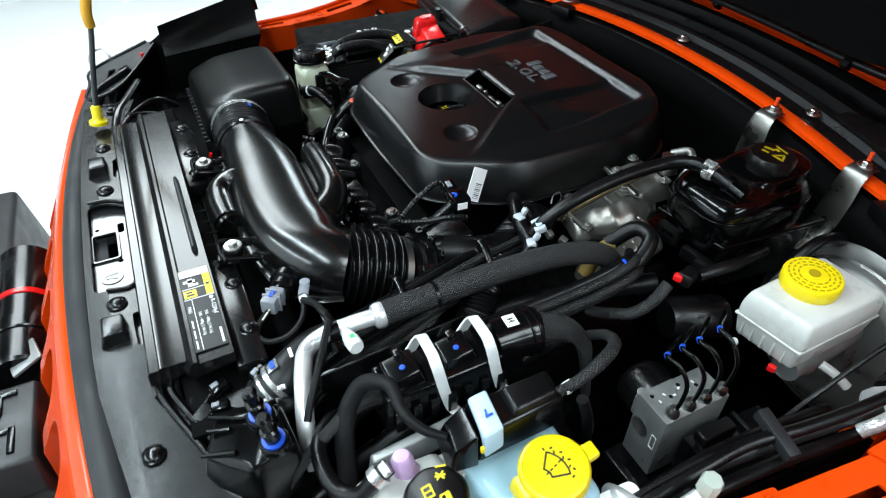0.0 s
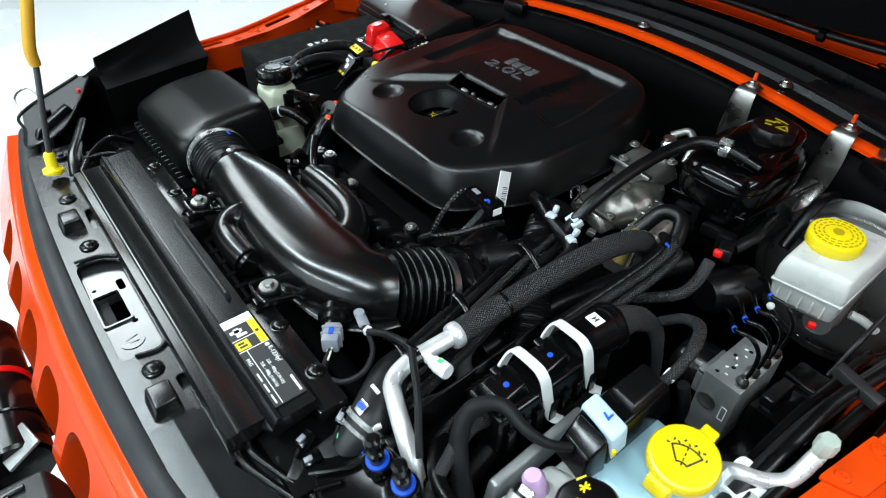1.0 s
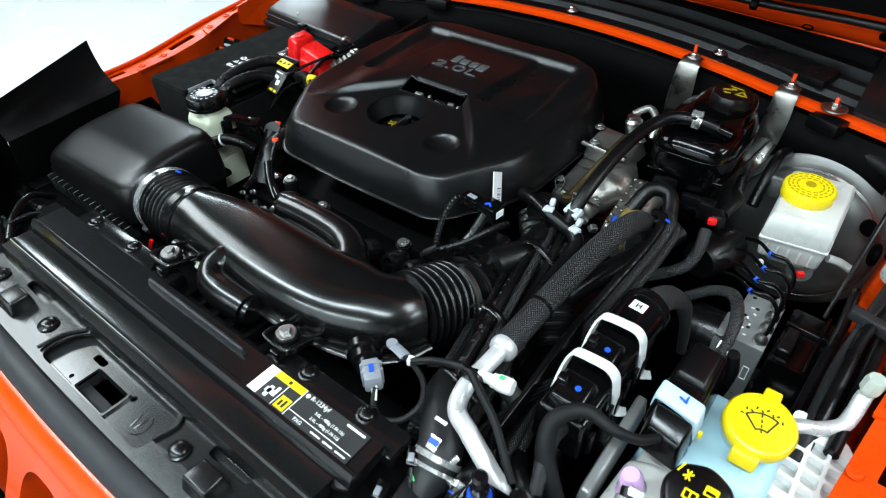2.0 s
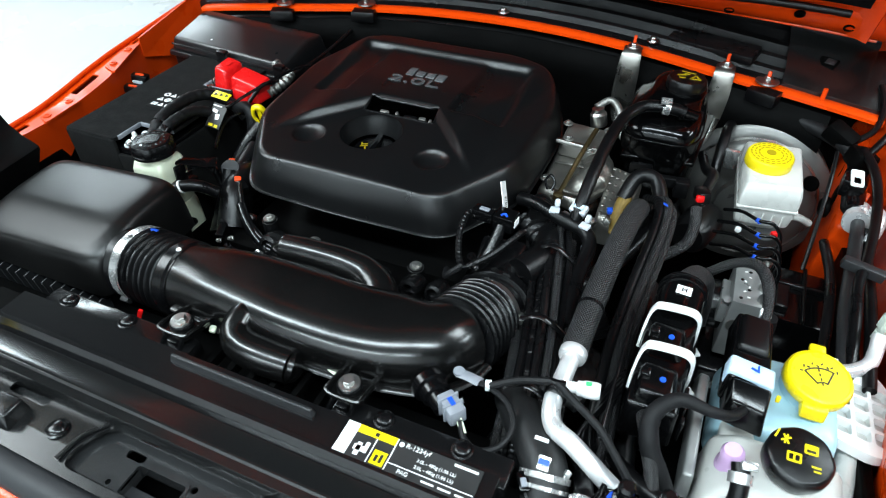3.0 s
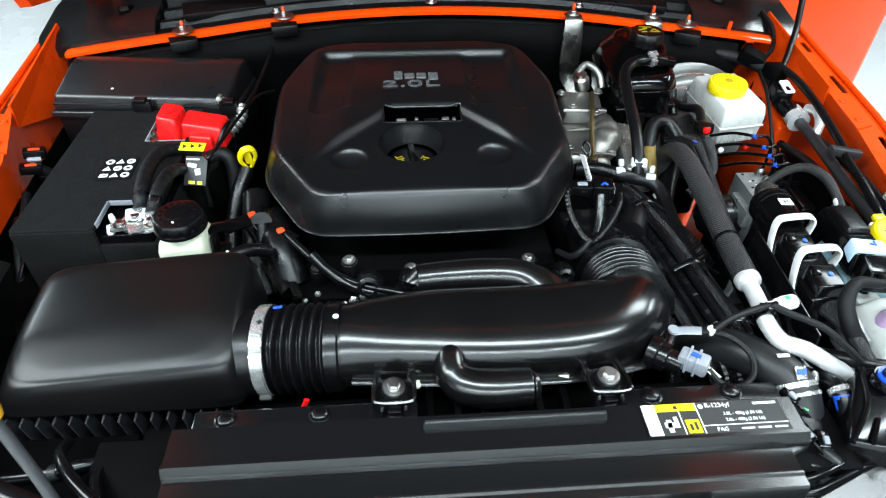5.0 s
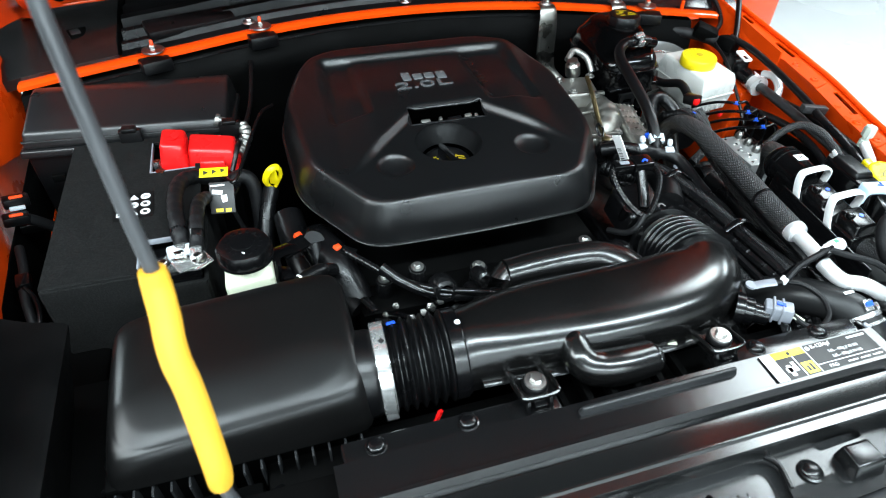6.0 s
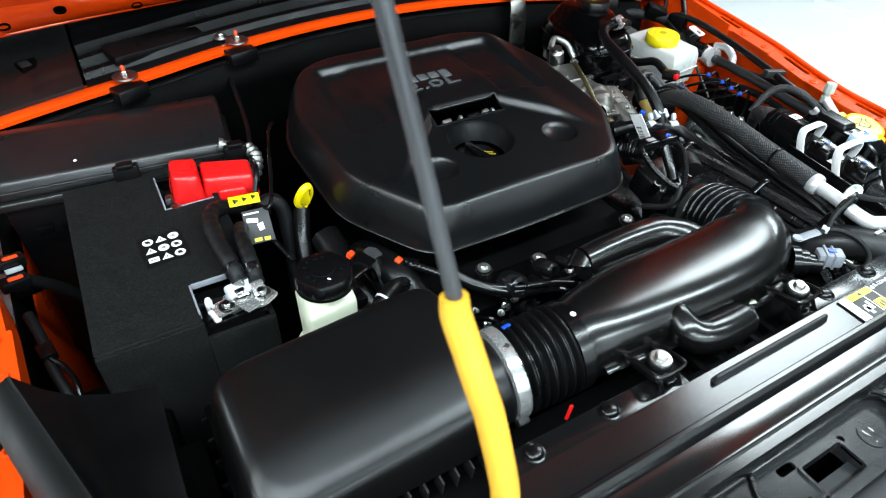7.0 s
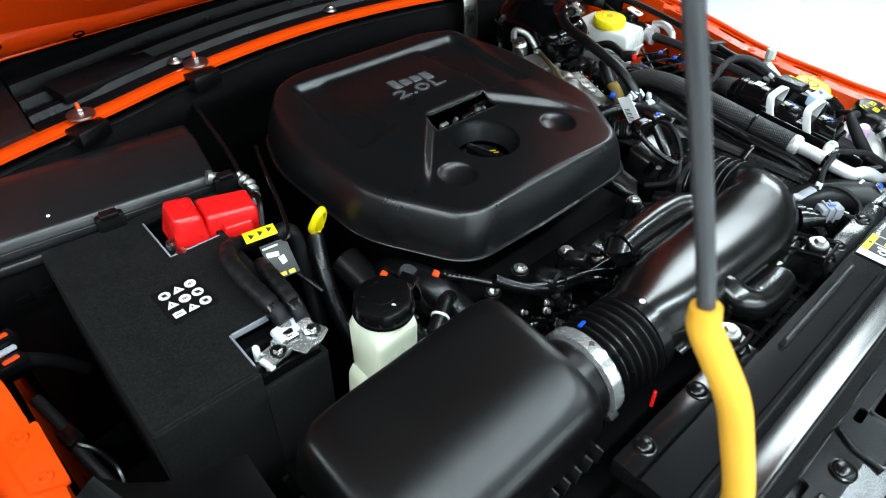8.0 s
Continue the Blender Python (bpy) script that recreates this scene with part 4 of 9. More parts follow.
# bumper and winch below the grille
def make_bumper():
    b = thing("front_bumper", (MID, -0.55, 0.45), "black steel off-road bumper with a hoop", "car bumper")
    part("beam", hull([(-0.75, -0.40, 0.52), (0.75, -0.40, 0.52), (-0.75, -0.68, 0.52), (0.75, -0.68, 0.52), (-0.72, -0.42, 0.74), (0.72, -0.42, 0.74), (-0.72, -0.62, 0.74), (0.72, -0.62, 0.74)], 0.012), GREY, b)
    part("hoop", tube([(-0.62, -0.50, 0.72), (-0.45, -0.50, 0.84), (-0.36, -0.50, 0.87), (0.36, -0.50, 0.87), (0.45, -0.50, 0.84), (0.62, -0.50, 0.72)], 0.026, 16), SATIN, b)
    part("shackle_mount", hull([(0.10, -0.42, 0.74), (0.16, -0.42, 0.74), (0.10, -0.36, 0.74), (0.16, -0.36, 0.74), (0.11, -0.41, 0.80), (0.15, -0.41, 0.80), (0.13, -0.37, 0.80)], 0.006), RED, b, "red tow hook")
    for x in (-0.39, 0.45):
        part("frame_horn", box(x - 0.04, x + 0.04, -0.45, -0.12, 0.46, 0.60, 0.006), DULL, b)
        part("stand", box(x - 0.05, x + 0.05, -0.30, -0.20, 0.0, 0.48, 0.008), DULL, b, "dark axle stand under the frame")
    w = thing("winch", (0.14, -0.37, 0.74), "black bumper winch with a square end housing", "winch")
    part("drum", lathe([(0.05, 0), (0.05, 0.30), (0.046, 0.305), (0, 0.305)], (-0.30, -0.36, 0.80), (1, 0, 0), 28), SATIN, w)
    part("drum_band", lathe([(0.052, 0), (0.054, 0.002), (0.054, 0.03), (0.052, 0.032)], (-0.10, -0.36, 0.80), (1, 0, 0), 28), SATIN, w)
    part("red_stripe", lathe([(0.051, 0), (0.0525, 0.001), (0.0525, 0.012), (0.051, 0.013)], (-0.17, -0.36, 0.80), (1, 0, 0), 28), RED, w, "red stripe round the drum")
    part("tie_plate", block((-0.005, -0.345, 0.835), (0.05, 0.05, 0.006), (20, 0, 15), 0.002), ALU, w, "bright tie plate")
    box2 = part("gear_housing", hull([(0.055, -0.46, 0.745), (0.22, -0.46, 0.745), (0.055, -0.305, 0.745), (0.22, -0.305, 0.745), (0.045, -0.44, 0.80), (0.045, -0.32, 0.80), (0.23, -0.44, 0.80), (0.23, -0.32, 0.80),
                                      (0.065, -0.445, 0.85), (0.21, -0.445, 0.85), (0.065, -0.320, 0.85), (0.21, -0.320, 0.85)], 0.006), GREY, w)
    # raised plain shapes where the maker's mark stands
    for bars in (((0.100, -0.405, 0.045, 0.009), (0.082, -0.375, 0.009, 0.06), (0.118, -0.385, 0.009, 0.04), (0.100, -0.368, 0.036, 0.009)), ((0.170, -0.405, 0.045, 0.009), (0.152, -0.378, 0.009, 0.055), (0.170, -0.350, 0.045, 0.009))):
        part("raised_mark", merge(*[block((x, y, 0.851), (sx2, sy2, 0.006), (0, 0, 0), 0.001) for x, y, sx2, sy2 in bars]), SATIN, box2)


make_bumper()

# things that close the view below: frame, engine bay floor
bay = thing("subframe", (MID, 0.4, 0.42), "dark subframe and splash shield under the engine", "car frame")
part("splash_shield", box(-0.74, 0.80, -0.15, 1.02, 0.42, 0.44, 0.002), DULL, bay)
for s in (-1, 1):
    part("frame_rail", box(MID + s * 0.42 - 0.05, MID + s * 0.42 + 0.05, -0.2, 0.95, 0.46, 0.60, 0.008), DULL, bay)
# black baffle by the passenger lamp
fl = thing("lamp_baffle", (-0.56, 0.1, 1.0), "black plastic air baffle beside the air box", "plastic panel")


def baffle():
    """A thin bent sheet: a leaning upper panel, a fold and a foot."""
    bm, rows, off = bmesh.new(), [], Vector((-0.003, 0, -0.002))
    for i in range(13):
        f = i / 12
        top = Vector((-0.552, -0.002, 1.128)).lerp(Vector((-0.621, 0.215, 1.154)), f)
        fold = Vector((-0.528, -0.004, 1.078)).lerp(Vector((-0.525, 0.200, 1.094)), f)
        foot = Vector((-0.530, -0.010, 0.985)).lerp(Vector((-0.545, 0.165, 0.985)), f)
        line = [top + Vector((-0.034, 0.012 * f, -0.055)), top + Vector((-0.020, 0.006 * f, -0.022)), top + Vector((-0.004, 0, -0.002)), top]
        line += [top.lerp(fold, k) + Vector((-0.012, 0, -0.012)) * math.sin(math.pi * k) for k in (0.25, 0.5, 0.75)]
        line += [fold, fold + Vector((0.005, 0, -0.004)), fold + Vector((0.004, 0, -0.010)), foot]
        rows.append([bm.verts.new(v) for v in line] + [bm.verts.new(v + off) for v in reversed(line)])
    for p, q in zip(rows, rows[1:]):
        for j in range(len(p)):
            bm.faces.new((p[j], q[j], q[(j + 1) % len(p)], p[(j + 1) % len(p)]))
    bm.faces.new(rows[0])
    bm.faces.new(rows[-1][::-1])
    bmesh.ops.recalc_face_normals(bm, faces=bm.faces[:])
    return bm


part("baffle_sheet", baffle(), BAFFLE, fl)
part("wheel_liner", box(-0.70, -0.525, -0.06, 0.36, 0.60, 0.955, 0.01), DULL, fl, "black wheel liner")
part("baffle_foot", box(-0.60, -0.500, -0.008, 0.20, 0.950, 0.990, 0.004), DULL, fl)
lh = thing("hood_latch", (-0.44, -0.12, 1.0), "black hood latch bracket with a wire loop", "latch")
latch_slot = rounded([(-0.545, -0.118), (-0.490, -0.126), (-0.486, -0.112), (-0.540, -0.104)], 0.004, 3)


def latch_face(u, v, w):
    return Vector((u, v, 1.046 - w + 0.22 * (v + 0.165)))


part("latch_plate", plate(rounded([(-0.578, -0.150), (-0.435, -0.166), (-0.436, -0.108), (-0.50, -0.062), (-0.598, -0.012), (-0.622, -0.030)], 0.010, 4), [latch_slot], latch_face, 0.004), GREY, lh)
part("plate_rim", tube([latch_face(u, v, -0.002) for u, v in ((-0.620, -0.032), (-0.577, -0.149), (-0.505, -0.158), (-0.437, -0.165), (-0.437, -0.109), (-0.50, -0.063), (-0.597, -0.014))], 0.003, 8, 5), BLACK, lh)
part("raised_channel", hull([latch_face(u, v, w) for u, v, w in ((-0.470, -0.150, 0), (-0.445, -0.150, 0), (-0.520, -0.075, 0), (-0.490, -0.072, 0), (-0.465, -0.143, -0.012), (-0.450, -0.143, -0.012), (-0.512, -0.082, -0.012), (-0.492, -0.080, -0.012))], 0.003), BLACK, lh)
part("side_plate", merge(hull([(-0.574, -0.147, 0.93), (-0.618, -0.032, 0.93), (-0.578, -0.147, 0.93), (-0.622, -0.032, 0.93), (-0.574, -0.147, 1.044), (-0.618, -0.032, 1.068), (-0.578, -0.147, 1.044), (-0.622, -0.032, 1.068)], 0.001, 1),
                           hull([(-0.620, -0.034, 0.93), (-0.560, 0.000, 0.93), (-0.622, -0.030, 0.93), (-0.562, 0.004, 0.93), (-0.620, -0.034, 1.068), (-0.560, 0.000, 1.11), (-0.622, -0.030, 1.068), (-0.562, 0.004, 1.11)], 0.001, 1)), DULL, lh)
part("red_pin", block((-0.548, -0.047, 1.076), (0.006, 0.006, 0.008), (0, 0, 20), 0.001), RED, lh, "small red pin")
# solid near-black box, added for the shaded void under the latch plate
part("void_filler", box(-0.62, -0.345, -0.150, 0.02, 0.72, 0.985, 0.004), DULL, lh)
part("strut", tube([(-0.297, -0.124, 1.046), (-0.322, -0.118, 1.054), (-0.352, -0.110, 1.058), (-0.40, -0.090, 1.060), (-0.455, -0.068, 1.062)], 0.006, 10, 6, flat=(1.3, 0.5)), SATIN, lh)
part("strut", tube([(-0.300, -0.112, 1.044), (-0.345, -0.085, 1.048), (-0.385, -0.045, 1.046), (-0.40, -0.01, 1.02)], 0.006, 10, 6), SATIN, lh)
part("wire_loop", tube([(-0.578, -0.146, 1.052), (-0.612, -0.152, 1.060), (-0.632, -0.142, 1.068), (-0.634, -0.122, 1.072), (-0.610, -0.112, 1.066), (-0.596, -0.112, 1.060)], 0.0028, 8), STEEL, lh, "bright wire loop")
bolt(lh, (-0.378, -0.128, 1.043), 0.006, BLACK)
part("cable", tube([(-0.33, -0.10, 1.05), (-0.35, -0.05, 1.03), (-0.33, 0.0, 0.99), (-0.30, 0.02, 0.95)], 0.006, 8), RUBBER, lh)


# ---- engine cover ----
EC = (-0.021, 0.411)
EC_OUT = rounded([(-0.166, 0.282), (0.152, 0.283), (0.226, 0.405), (0.236, 0.60), (0.205, 0.70), (0.13, 0.735), (-0.15, 0.735), (-0.215, 0.70), (-0.248, 0.60), (-0.240, 0.405)], 0.035, 6)


def ramp(a, b, v):
    t = max(0.0, min(1.0, (v - a) / (b - a)))
    return t * t * (3 - 2 * t)


def cover_edge(x):
    """Where the sunk front field ends, towards the windshield."""
    if x < -0.052:
        return 0.376 + 0.122 * (x + 0.166) / 0.114
    if x < 0.052:
        return 0.498
    return 0.498 - 0.113 * (x - 0.052) / 0.098


def cover_z(x, y):
    z = 1.1120 + (y - 0.28) * 0.042
    edge = cover_edge(x)
    back = ramp(0.50, 0.68, y)
    tall = 0.0125 * ramp(0.0, 0.065 - 0.025 * back, 0.180 + 0.030 * back - abs(x + 0.004))
    z += tall * ramp(edge - 0.013, edge + 0.008, y)
    # sunk rear field with a raised rim, deeper at both sides
    rear = min(x + 0.176, 0.164 - x, 0.688 - y)
    z -= 0.0095 * ramp(0.0, 0.014, rear) * ramp(0.54, 0.66, y)
    for x0, x1 in ((-0.186, -0.112), (0.070, 0.172)):
        far = ramp(0.0, 0.016, min(x - x0, x1 - x)) * ramp(0.492, 0.508, y) * (1 - ramp(0.664, 0.684, y))
        z -= 0.0095 * far * (1 - 0.5 * ramp(0.58, 0.66, y))
    for cx, cy in ((-0.112, 0.372), (0.099, 0.376)):
        q = math.hypot(x - cx, y - cy) / 0.0255
        z -= 0.0095 * max(0.0, 1 - q * q) ** 0.8 + 0.0015 * (1 - ramp(0.92, 1.14, q))
    q = math.hypot(x - EC[0], y - EC[1])
    if q < 0.0500:
        z -= 0.002 + 0.028 * (0.0500 - q) / 0.0092
    return z


def make_engine_cover():
    c = thing("engine_cover", (-0.01, 0.5, 1.05), "black grained plastic engine cover with a raised rim", "engine cover")
    n = 384
    poly = [Vector((p[0] - EC[0], p[1] - EC[1])) for p in EC_OUT]

    def reach(a):
        d = Vector((math.cos(a), math.sin(a)))
        for i in range(len(poly)):
            p, q = poly[i], poly[(i + 1) % len(poly)]
            e = q - p
            den = d.x * e.y - d.y * e.x
            if abs(den) < 1e-9:
                continue
            t = (p.x * e.y - p.y * e.x) / den
            u = (p.x * d.y - p.y * d.x) / den
            if t > 0 and -1e-6 <= u <= 1 + 1e-6:
                return t
        return 0.2
    rim = [reach(2 * math.pi * i / n) for i in range(n)]
    bm = bmesh.new()
    centre = bm.verts.new((EC[0], EC[1], cover_z(*EC)))
    levels = [0.012, 0.024, 0.036, 0.0406, 0.042, 0.044, 0.046, 0.048, 0.0498, 0.0501, 0.0508, 0.0520, 0.0535, 0.056, 0.058]
    rows = []
    for r in levels:
        rows.append([bm.verts.new((EC[0] + r * math.cos(2 * math.pi * i / n), EC[1] + r * math.sin(2 * math.pi * i / n), 0)) for i in range(n)])
    inset, fr = 0.024, 0.015
    for k in range(1, 121):
        f = 1 - (1 - k / 120) ** 1.06
        row = []
        for i in range(n):
            a = 2 * math.pi * i / n
            r = 0.058 + (rim[i] - inset - 0.058) * f
            row.append(bm.verts.new((EC[0] + r * math.cos(a), EC[1] + r * math.sin(a), 0)))
        rows.append(row)
    for row in rows:
        for v in row:
            # the slot's edges run straight
            if -0.067 < v.co.x < 0.062:
                for y in (0.4665, 0.4975):
                    if abs(v.co.y - y) < 0.0013:
                        v.co.y = y
            if 0.464 < v.co.y < 0.500:
                for x in (-0.0640, 0.0590):
                    if abs(v.co.x - x) < 0.0012:
                        v.co.x = x
            v.co.z = cover_z(v.co.x, v.co.y)
    edge = list(rows[-1])
    for step in range(1, 9):
        g = radians(50) * step / 8
        row = []
        for i, v in enumerate(edge):
            a = 2 * math.pi * i / n
            r = rim[i] - inset + fr * math.sin(g) * 1.08
            row.append(bm.verts.new((EC[0] + r * math.cos(a), EC[1] + r * math.sin(a), v.co.z - fr * (1 - math.cos(g)))))
        rows.append(row)
    knee = list(rows[-1])
    for f, out in ((0.1, 0), (0.2, 0), (0.3, 0), (0.42, 0), (0.55, 0), (0.7, 0), (0.85, 0), (0.94, 0), (1.0, 0.0005), (1.005, 0.004), (1.03, 0.005), (1.06, 0.004), (1.06, -0.004), (0.8, -0.012)):
        row = []
        for i, v in enumerate(knee):
            a = 2 * math.pi * i / n
            r0 = math.hypot(v.co.x - EC[0], v.co.y - EC[1])
            r = r0 + (rim[i] + 0.0065 - r0) * (1 - (1 - min(f, 1.0)) ** 1.75) + out
            low = 1.1120 + (EC[1] + rim[i] * math.sin(a) - 0.28) * 0.020 - 0.0570
            row.append(bm.verts.new((EC[0] + r * math.cos(a), EC[1] + r * math.sin(a), v.co.z + (low - v.co.z) * f)))
        rows.append(row)
    for i in range(n):
        bm.faces.new((centre, rows[0][i], rows[0][(i + 1) % n]))
    for p, q in zip(rows, rows[1:]):
        for i in range(n):
            j = (i + 1) % n
            bm.faces.new((p[i], p[j], q[j], q[i]))
    # open the slot and the filler's throat
    away = []
    for f in bm.faces:
        m = f.calc_center_median()
        if m.z > 1.05 and ((-0.0638 < m.x < 0.0588 and 0.4667 < m.y < 0.4973) or math.hypot(m.x - EC[0], m.y - EC[1]) < 0.0404):
            away.append(f)
    bmesh.ops.delete(bm, geom=away, context="FACES")
    part("shell", bm, COVERPL, c, sharp=50)
    loop = [(x, y) for x, y in [(x, 0.4662) for x in steps(-0.064, 0.059, 8)] + [(0.0592, 0.482)] + [(x, 0.4978) for x in steps(0.059, -0.064, 8)] + [(-0.0642, 0.482), (-0.064, 0.4662)]]
    part("slot_rim", tube([(x, y, cover_z(x, y) - 0.0012) for x, y in loop], 0.0022, 8, 3), COVERPL, c)
    lettering("2.0L", 0.040, MARKGREY, c, pose(-0.066, 0.546, cover_z(-0.01, 0.552) + 0.0004, math.degrees(math.atan((cover_z(-0.01, 0.575) - cover_z(-0.01, 0.548)) / 0.027)), 0, 0) @ Matrix.Diagonal((1.42, 0.80, 1, 1)), "capacity_lettering", 0.002)
    # plain raised blocks where the maker's mark stands
    for x0, x1, y0, y1 in ((-0.046, -0.031, 0.583, 0.611), (-0.028, -0.011, 0.585, 0.603), (-0.008, 0.009, 0.585, 0.603), (0.012, 0.029, 0.578, 0.603)):
        z = cover_z((x0 + x1) / 2, (y0 + y1) / 2)
        part("raised_mark", block(((x0 + x1) / 2, (y0 + y1) / 2, z + 0.001), (x1 - x0, y1 - y0, 0.004), (2, 0, 0), 0.003), MARKGREY, c)
    top = 1.080
    cap = part("filler_cap", lathe([(0.037, -0.02), (0.037, 0.0), (0.033, 0.004), (0, 0.004)], (EC[0], EC[1] + 0.006, top), seg=48, wobble=lambda a: 1 + 0.02 * (math.cos(10 * a) > 0)), SATIN, c, "black oil filler cap")
    part("cap_bar", block((EC[0] + 0.002, EC[1] + 0.006, top + 0.009), (0.011, 0.056, 0.012), (0, 0, 10), 0.004), SATIN, cap)
    for dx, dy, l, w, a in ((-0.019, 0.000, 0.013, 0.002, 25), (-0.020, 0.006, 0.010, 0.0018, 25), (-0.014, -0.006, 0.003, 0.009, 25), (-0.025, 0.004, 0.0018, 0.009, 25), (0.021, 0.002, 0.014, 0.002, -28), (0.022, -0.005, 0.012, 0.0018, -28), (0.015, 0.004, 0.002, 0.008, -28)):
        part("yellow_print", block((EC[0] + dx, EC[1] + 0.004 + dy, top + 0.0045), (l, w, 0.001), (0, 0, a), 0), YELLOW_DIM, cap, "yellow print")
    for x, w, h in ((-0.036, 0.016, 0.010), (-0.012, 0.006, 0.014), (0.012, 0.024, 0.008), (0.034, 0.012, 0.013), (0.048, 0.006, 0.010)):
        part("slot_fitting", block((x, 0.484, 1.110), (w, 0.007, h), (20, 0, 5), 0.002), CAST if w < 0.02 else SATIN, c, "metal fitting seen through the slot")


make_engine_cover()


def make_engine():
    e = thing("engine", (0.0, 0.5, 0.55), "dark cast engine block with bolts below its cover", "engine")
    # head and case take near-black DULL so the depth reads dark
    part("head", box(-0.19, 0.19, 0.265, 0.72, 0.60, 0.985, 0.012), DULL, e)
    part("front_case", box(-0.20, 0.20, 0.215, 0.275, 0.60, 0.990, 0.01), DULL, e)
    rnd = random.Random(4)
    for i in range(52):
        x, z = -0.19 + 0.38 * rnd.random(), 0.90 + 0.12 * rnd.random()
        s = 0.006 + 0.013 * rnd.random()
        if rnd.random() < 0.5:
            part("casting_boss", lathe([(s, 0), (s, 0.02), (s * 0.8, 0.03), (s * 0.5, 0.032), (s * 0.45, 0.02), (0, 0.02)], (x, 0.225, z), (0, -1, 0.5), 16), DARK, e)
        else:
            part("casting_lug", block((x, 0.215, z), (s * 2, 0.03, s), (30 * rnd.random(), 20 * rnd.random(), 30 * rnd.random()), 0.003), DARK, e)
    for x, y, z in ((-0.115, 0.245, 1.045), (0.135, 0.24, 1.04), (0.005, 0.205, 1.02), (-0.16, 0.25, 1.03), (-0.03, 0.235, 1.035)):
        part("boss", lathe([(0.012, -0.04), (0.012, 0), (0, 0)], (x, y, z - 0.014), seg=16), DARK, e)
        bolt(e, (x, y, z - 0.012), 0.0058, STEEL)
    for i in range(26):
        # added bolt heads and clips, for glints deep in the front of the engine
        x, z, s = -0.18 + 0.38 * rnd.random(), 0.93 + 0.085 * rnd.random(), 0.0022 + 0.0026 * rnd.random()
        part("glint_bolt", lathe([(s * 1.5, 0), (s * 1.5, 0.002), (s, 0.003), (s, 0.008), (0, 0.009)], (x, 0.190 + 0.012 * rnd.random(), z), (0.5 * rnd.random() - 0.25, -0.8, 0.6), 6), STEEL if i % 3 else CAST, e)
    for i in range(7):
        x, z = -0.17 + 0.055 * i, 0.955 + 0.05 * rnd.random()
        part("thin_lead", tube([(x, 0.205, z), (x + 0.02, 0.180, z + 0.025 * rnd.random()), (x + 0.05, 0.178, z + 0.03 * rnd.random() - 0.01), (x + 0.075, 0.20, z - 0.02)], 0.0022 + 0.0018 * rnd.random(), 7), GLOSS, e)
    part("front_pipe", tube([(-0.165, 0.245, 1.045), (-0.14, 0.225, 1.03), (-0.10, 0.205, 1.015), (-0.04, 0.195, 1.01), (0.02, 0.19, 1.01)], 0.008, 10), SATIN, e)
    part("dark_hose", tube([(-0.27, 0.42, 1.02), (-0.26, 0.33, 0.99), (-0.24, 0.26, 0.95)], 0.022, 14), RUBBER, e)
    part("coolant_elbow", tube([(-0.215, 0.40, 0.97), (-0.235, 0.36, 1.01), (-0.22, 0.30, 1.02), (-0.20, 0.25, 0.98)], 0.026, 16), RUBBER, e)
    for c in ((-0.214, 0.300, 1.044), (-0.262, 0.345, 1.040)):
        part("red_lock", block(c, (0.011, 0.009, 0.009), (20, 10, 35), 0.002), ORANGE_CLIP, e, "orange red connector lock")
        part("connector", block((c[0] + 0.014, c[1] - 0.008, c[2] - 0.006), (0.022, 0.014, 0.014), (0, 10, -30), 0.002), GLOSS, e)
    part("sensor_wire", tube([(-0.205, 0.294, 1.042), (-0.185, 0.270, 1.040), (-0.15, 0.235, 1.032), (-0.10, 0.208, 1.022), (-0.04, 0.190, 1.018), (0.01, 0.180, 1.0)], 0.0052, 10, 24, radii=ribbed(0.006, 0.08)), SATIN, e)
    part("pale_ring", lathe([(0.0095, 0), (0.0108, 0), (0.0108, 0.003), (0.0095, 0.003)], (-0.268, 0.232, 1.058), (0.8, 0.5, 0.3), 22), WHITE, e, "pale plastic ring on a hose")
    part("ring_pipe", tube([(-0.285, 0.222, 1.051), (-0.265, 0.234, 1.059), (-0.245, 0.248, 1.056), (-0.225, 0.262, 1.04)], 0.0095, 12), RUBBER, e)
    part("ring_clip", lathe([(0.0115, 0), (0.0145, 0), (0.0145, 0.005), (0.0115, 0.005)], (-0.243, 0.319, 1.046), (0.3, -0.5, 1), 22), GREY, e, "grey ring clip")
    part("ring_hose", tube([(-0.243, 0.319, 1.045), (-0.24, 0.30, 1.02), (-0.225, 0.27, 1.0), (-0.20, 0.23, 0.99)], 0.013, 12), RUBBER, e)


make_engine()


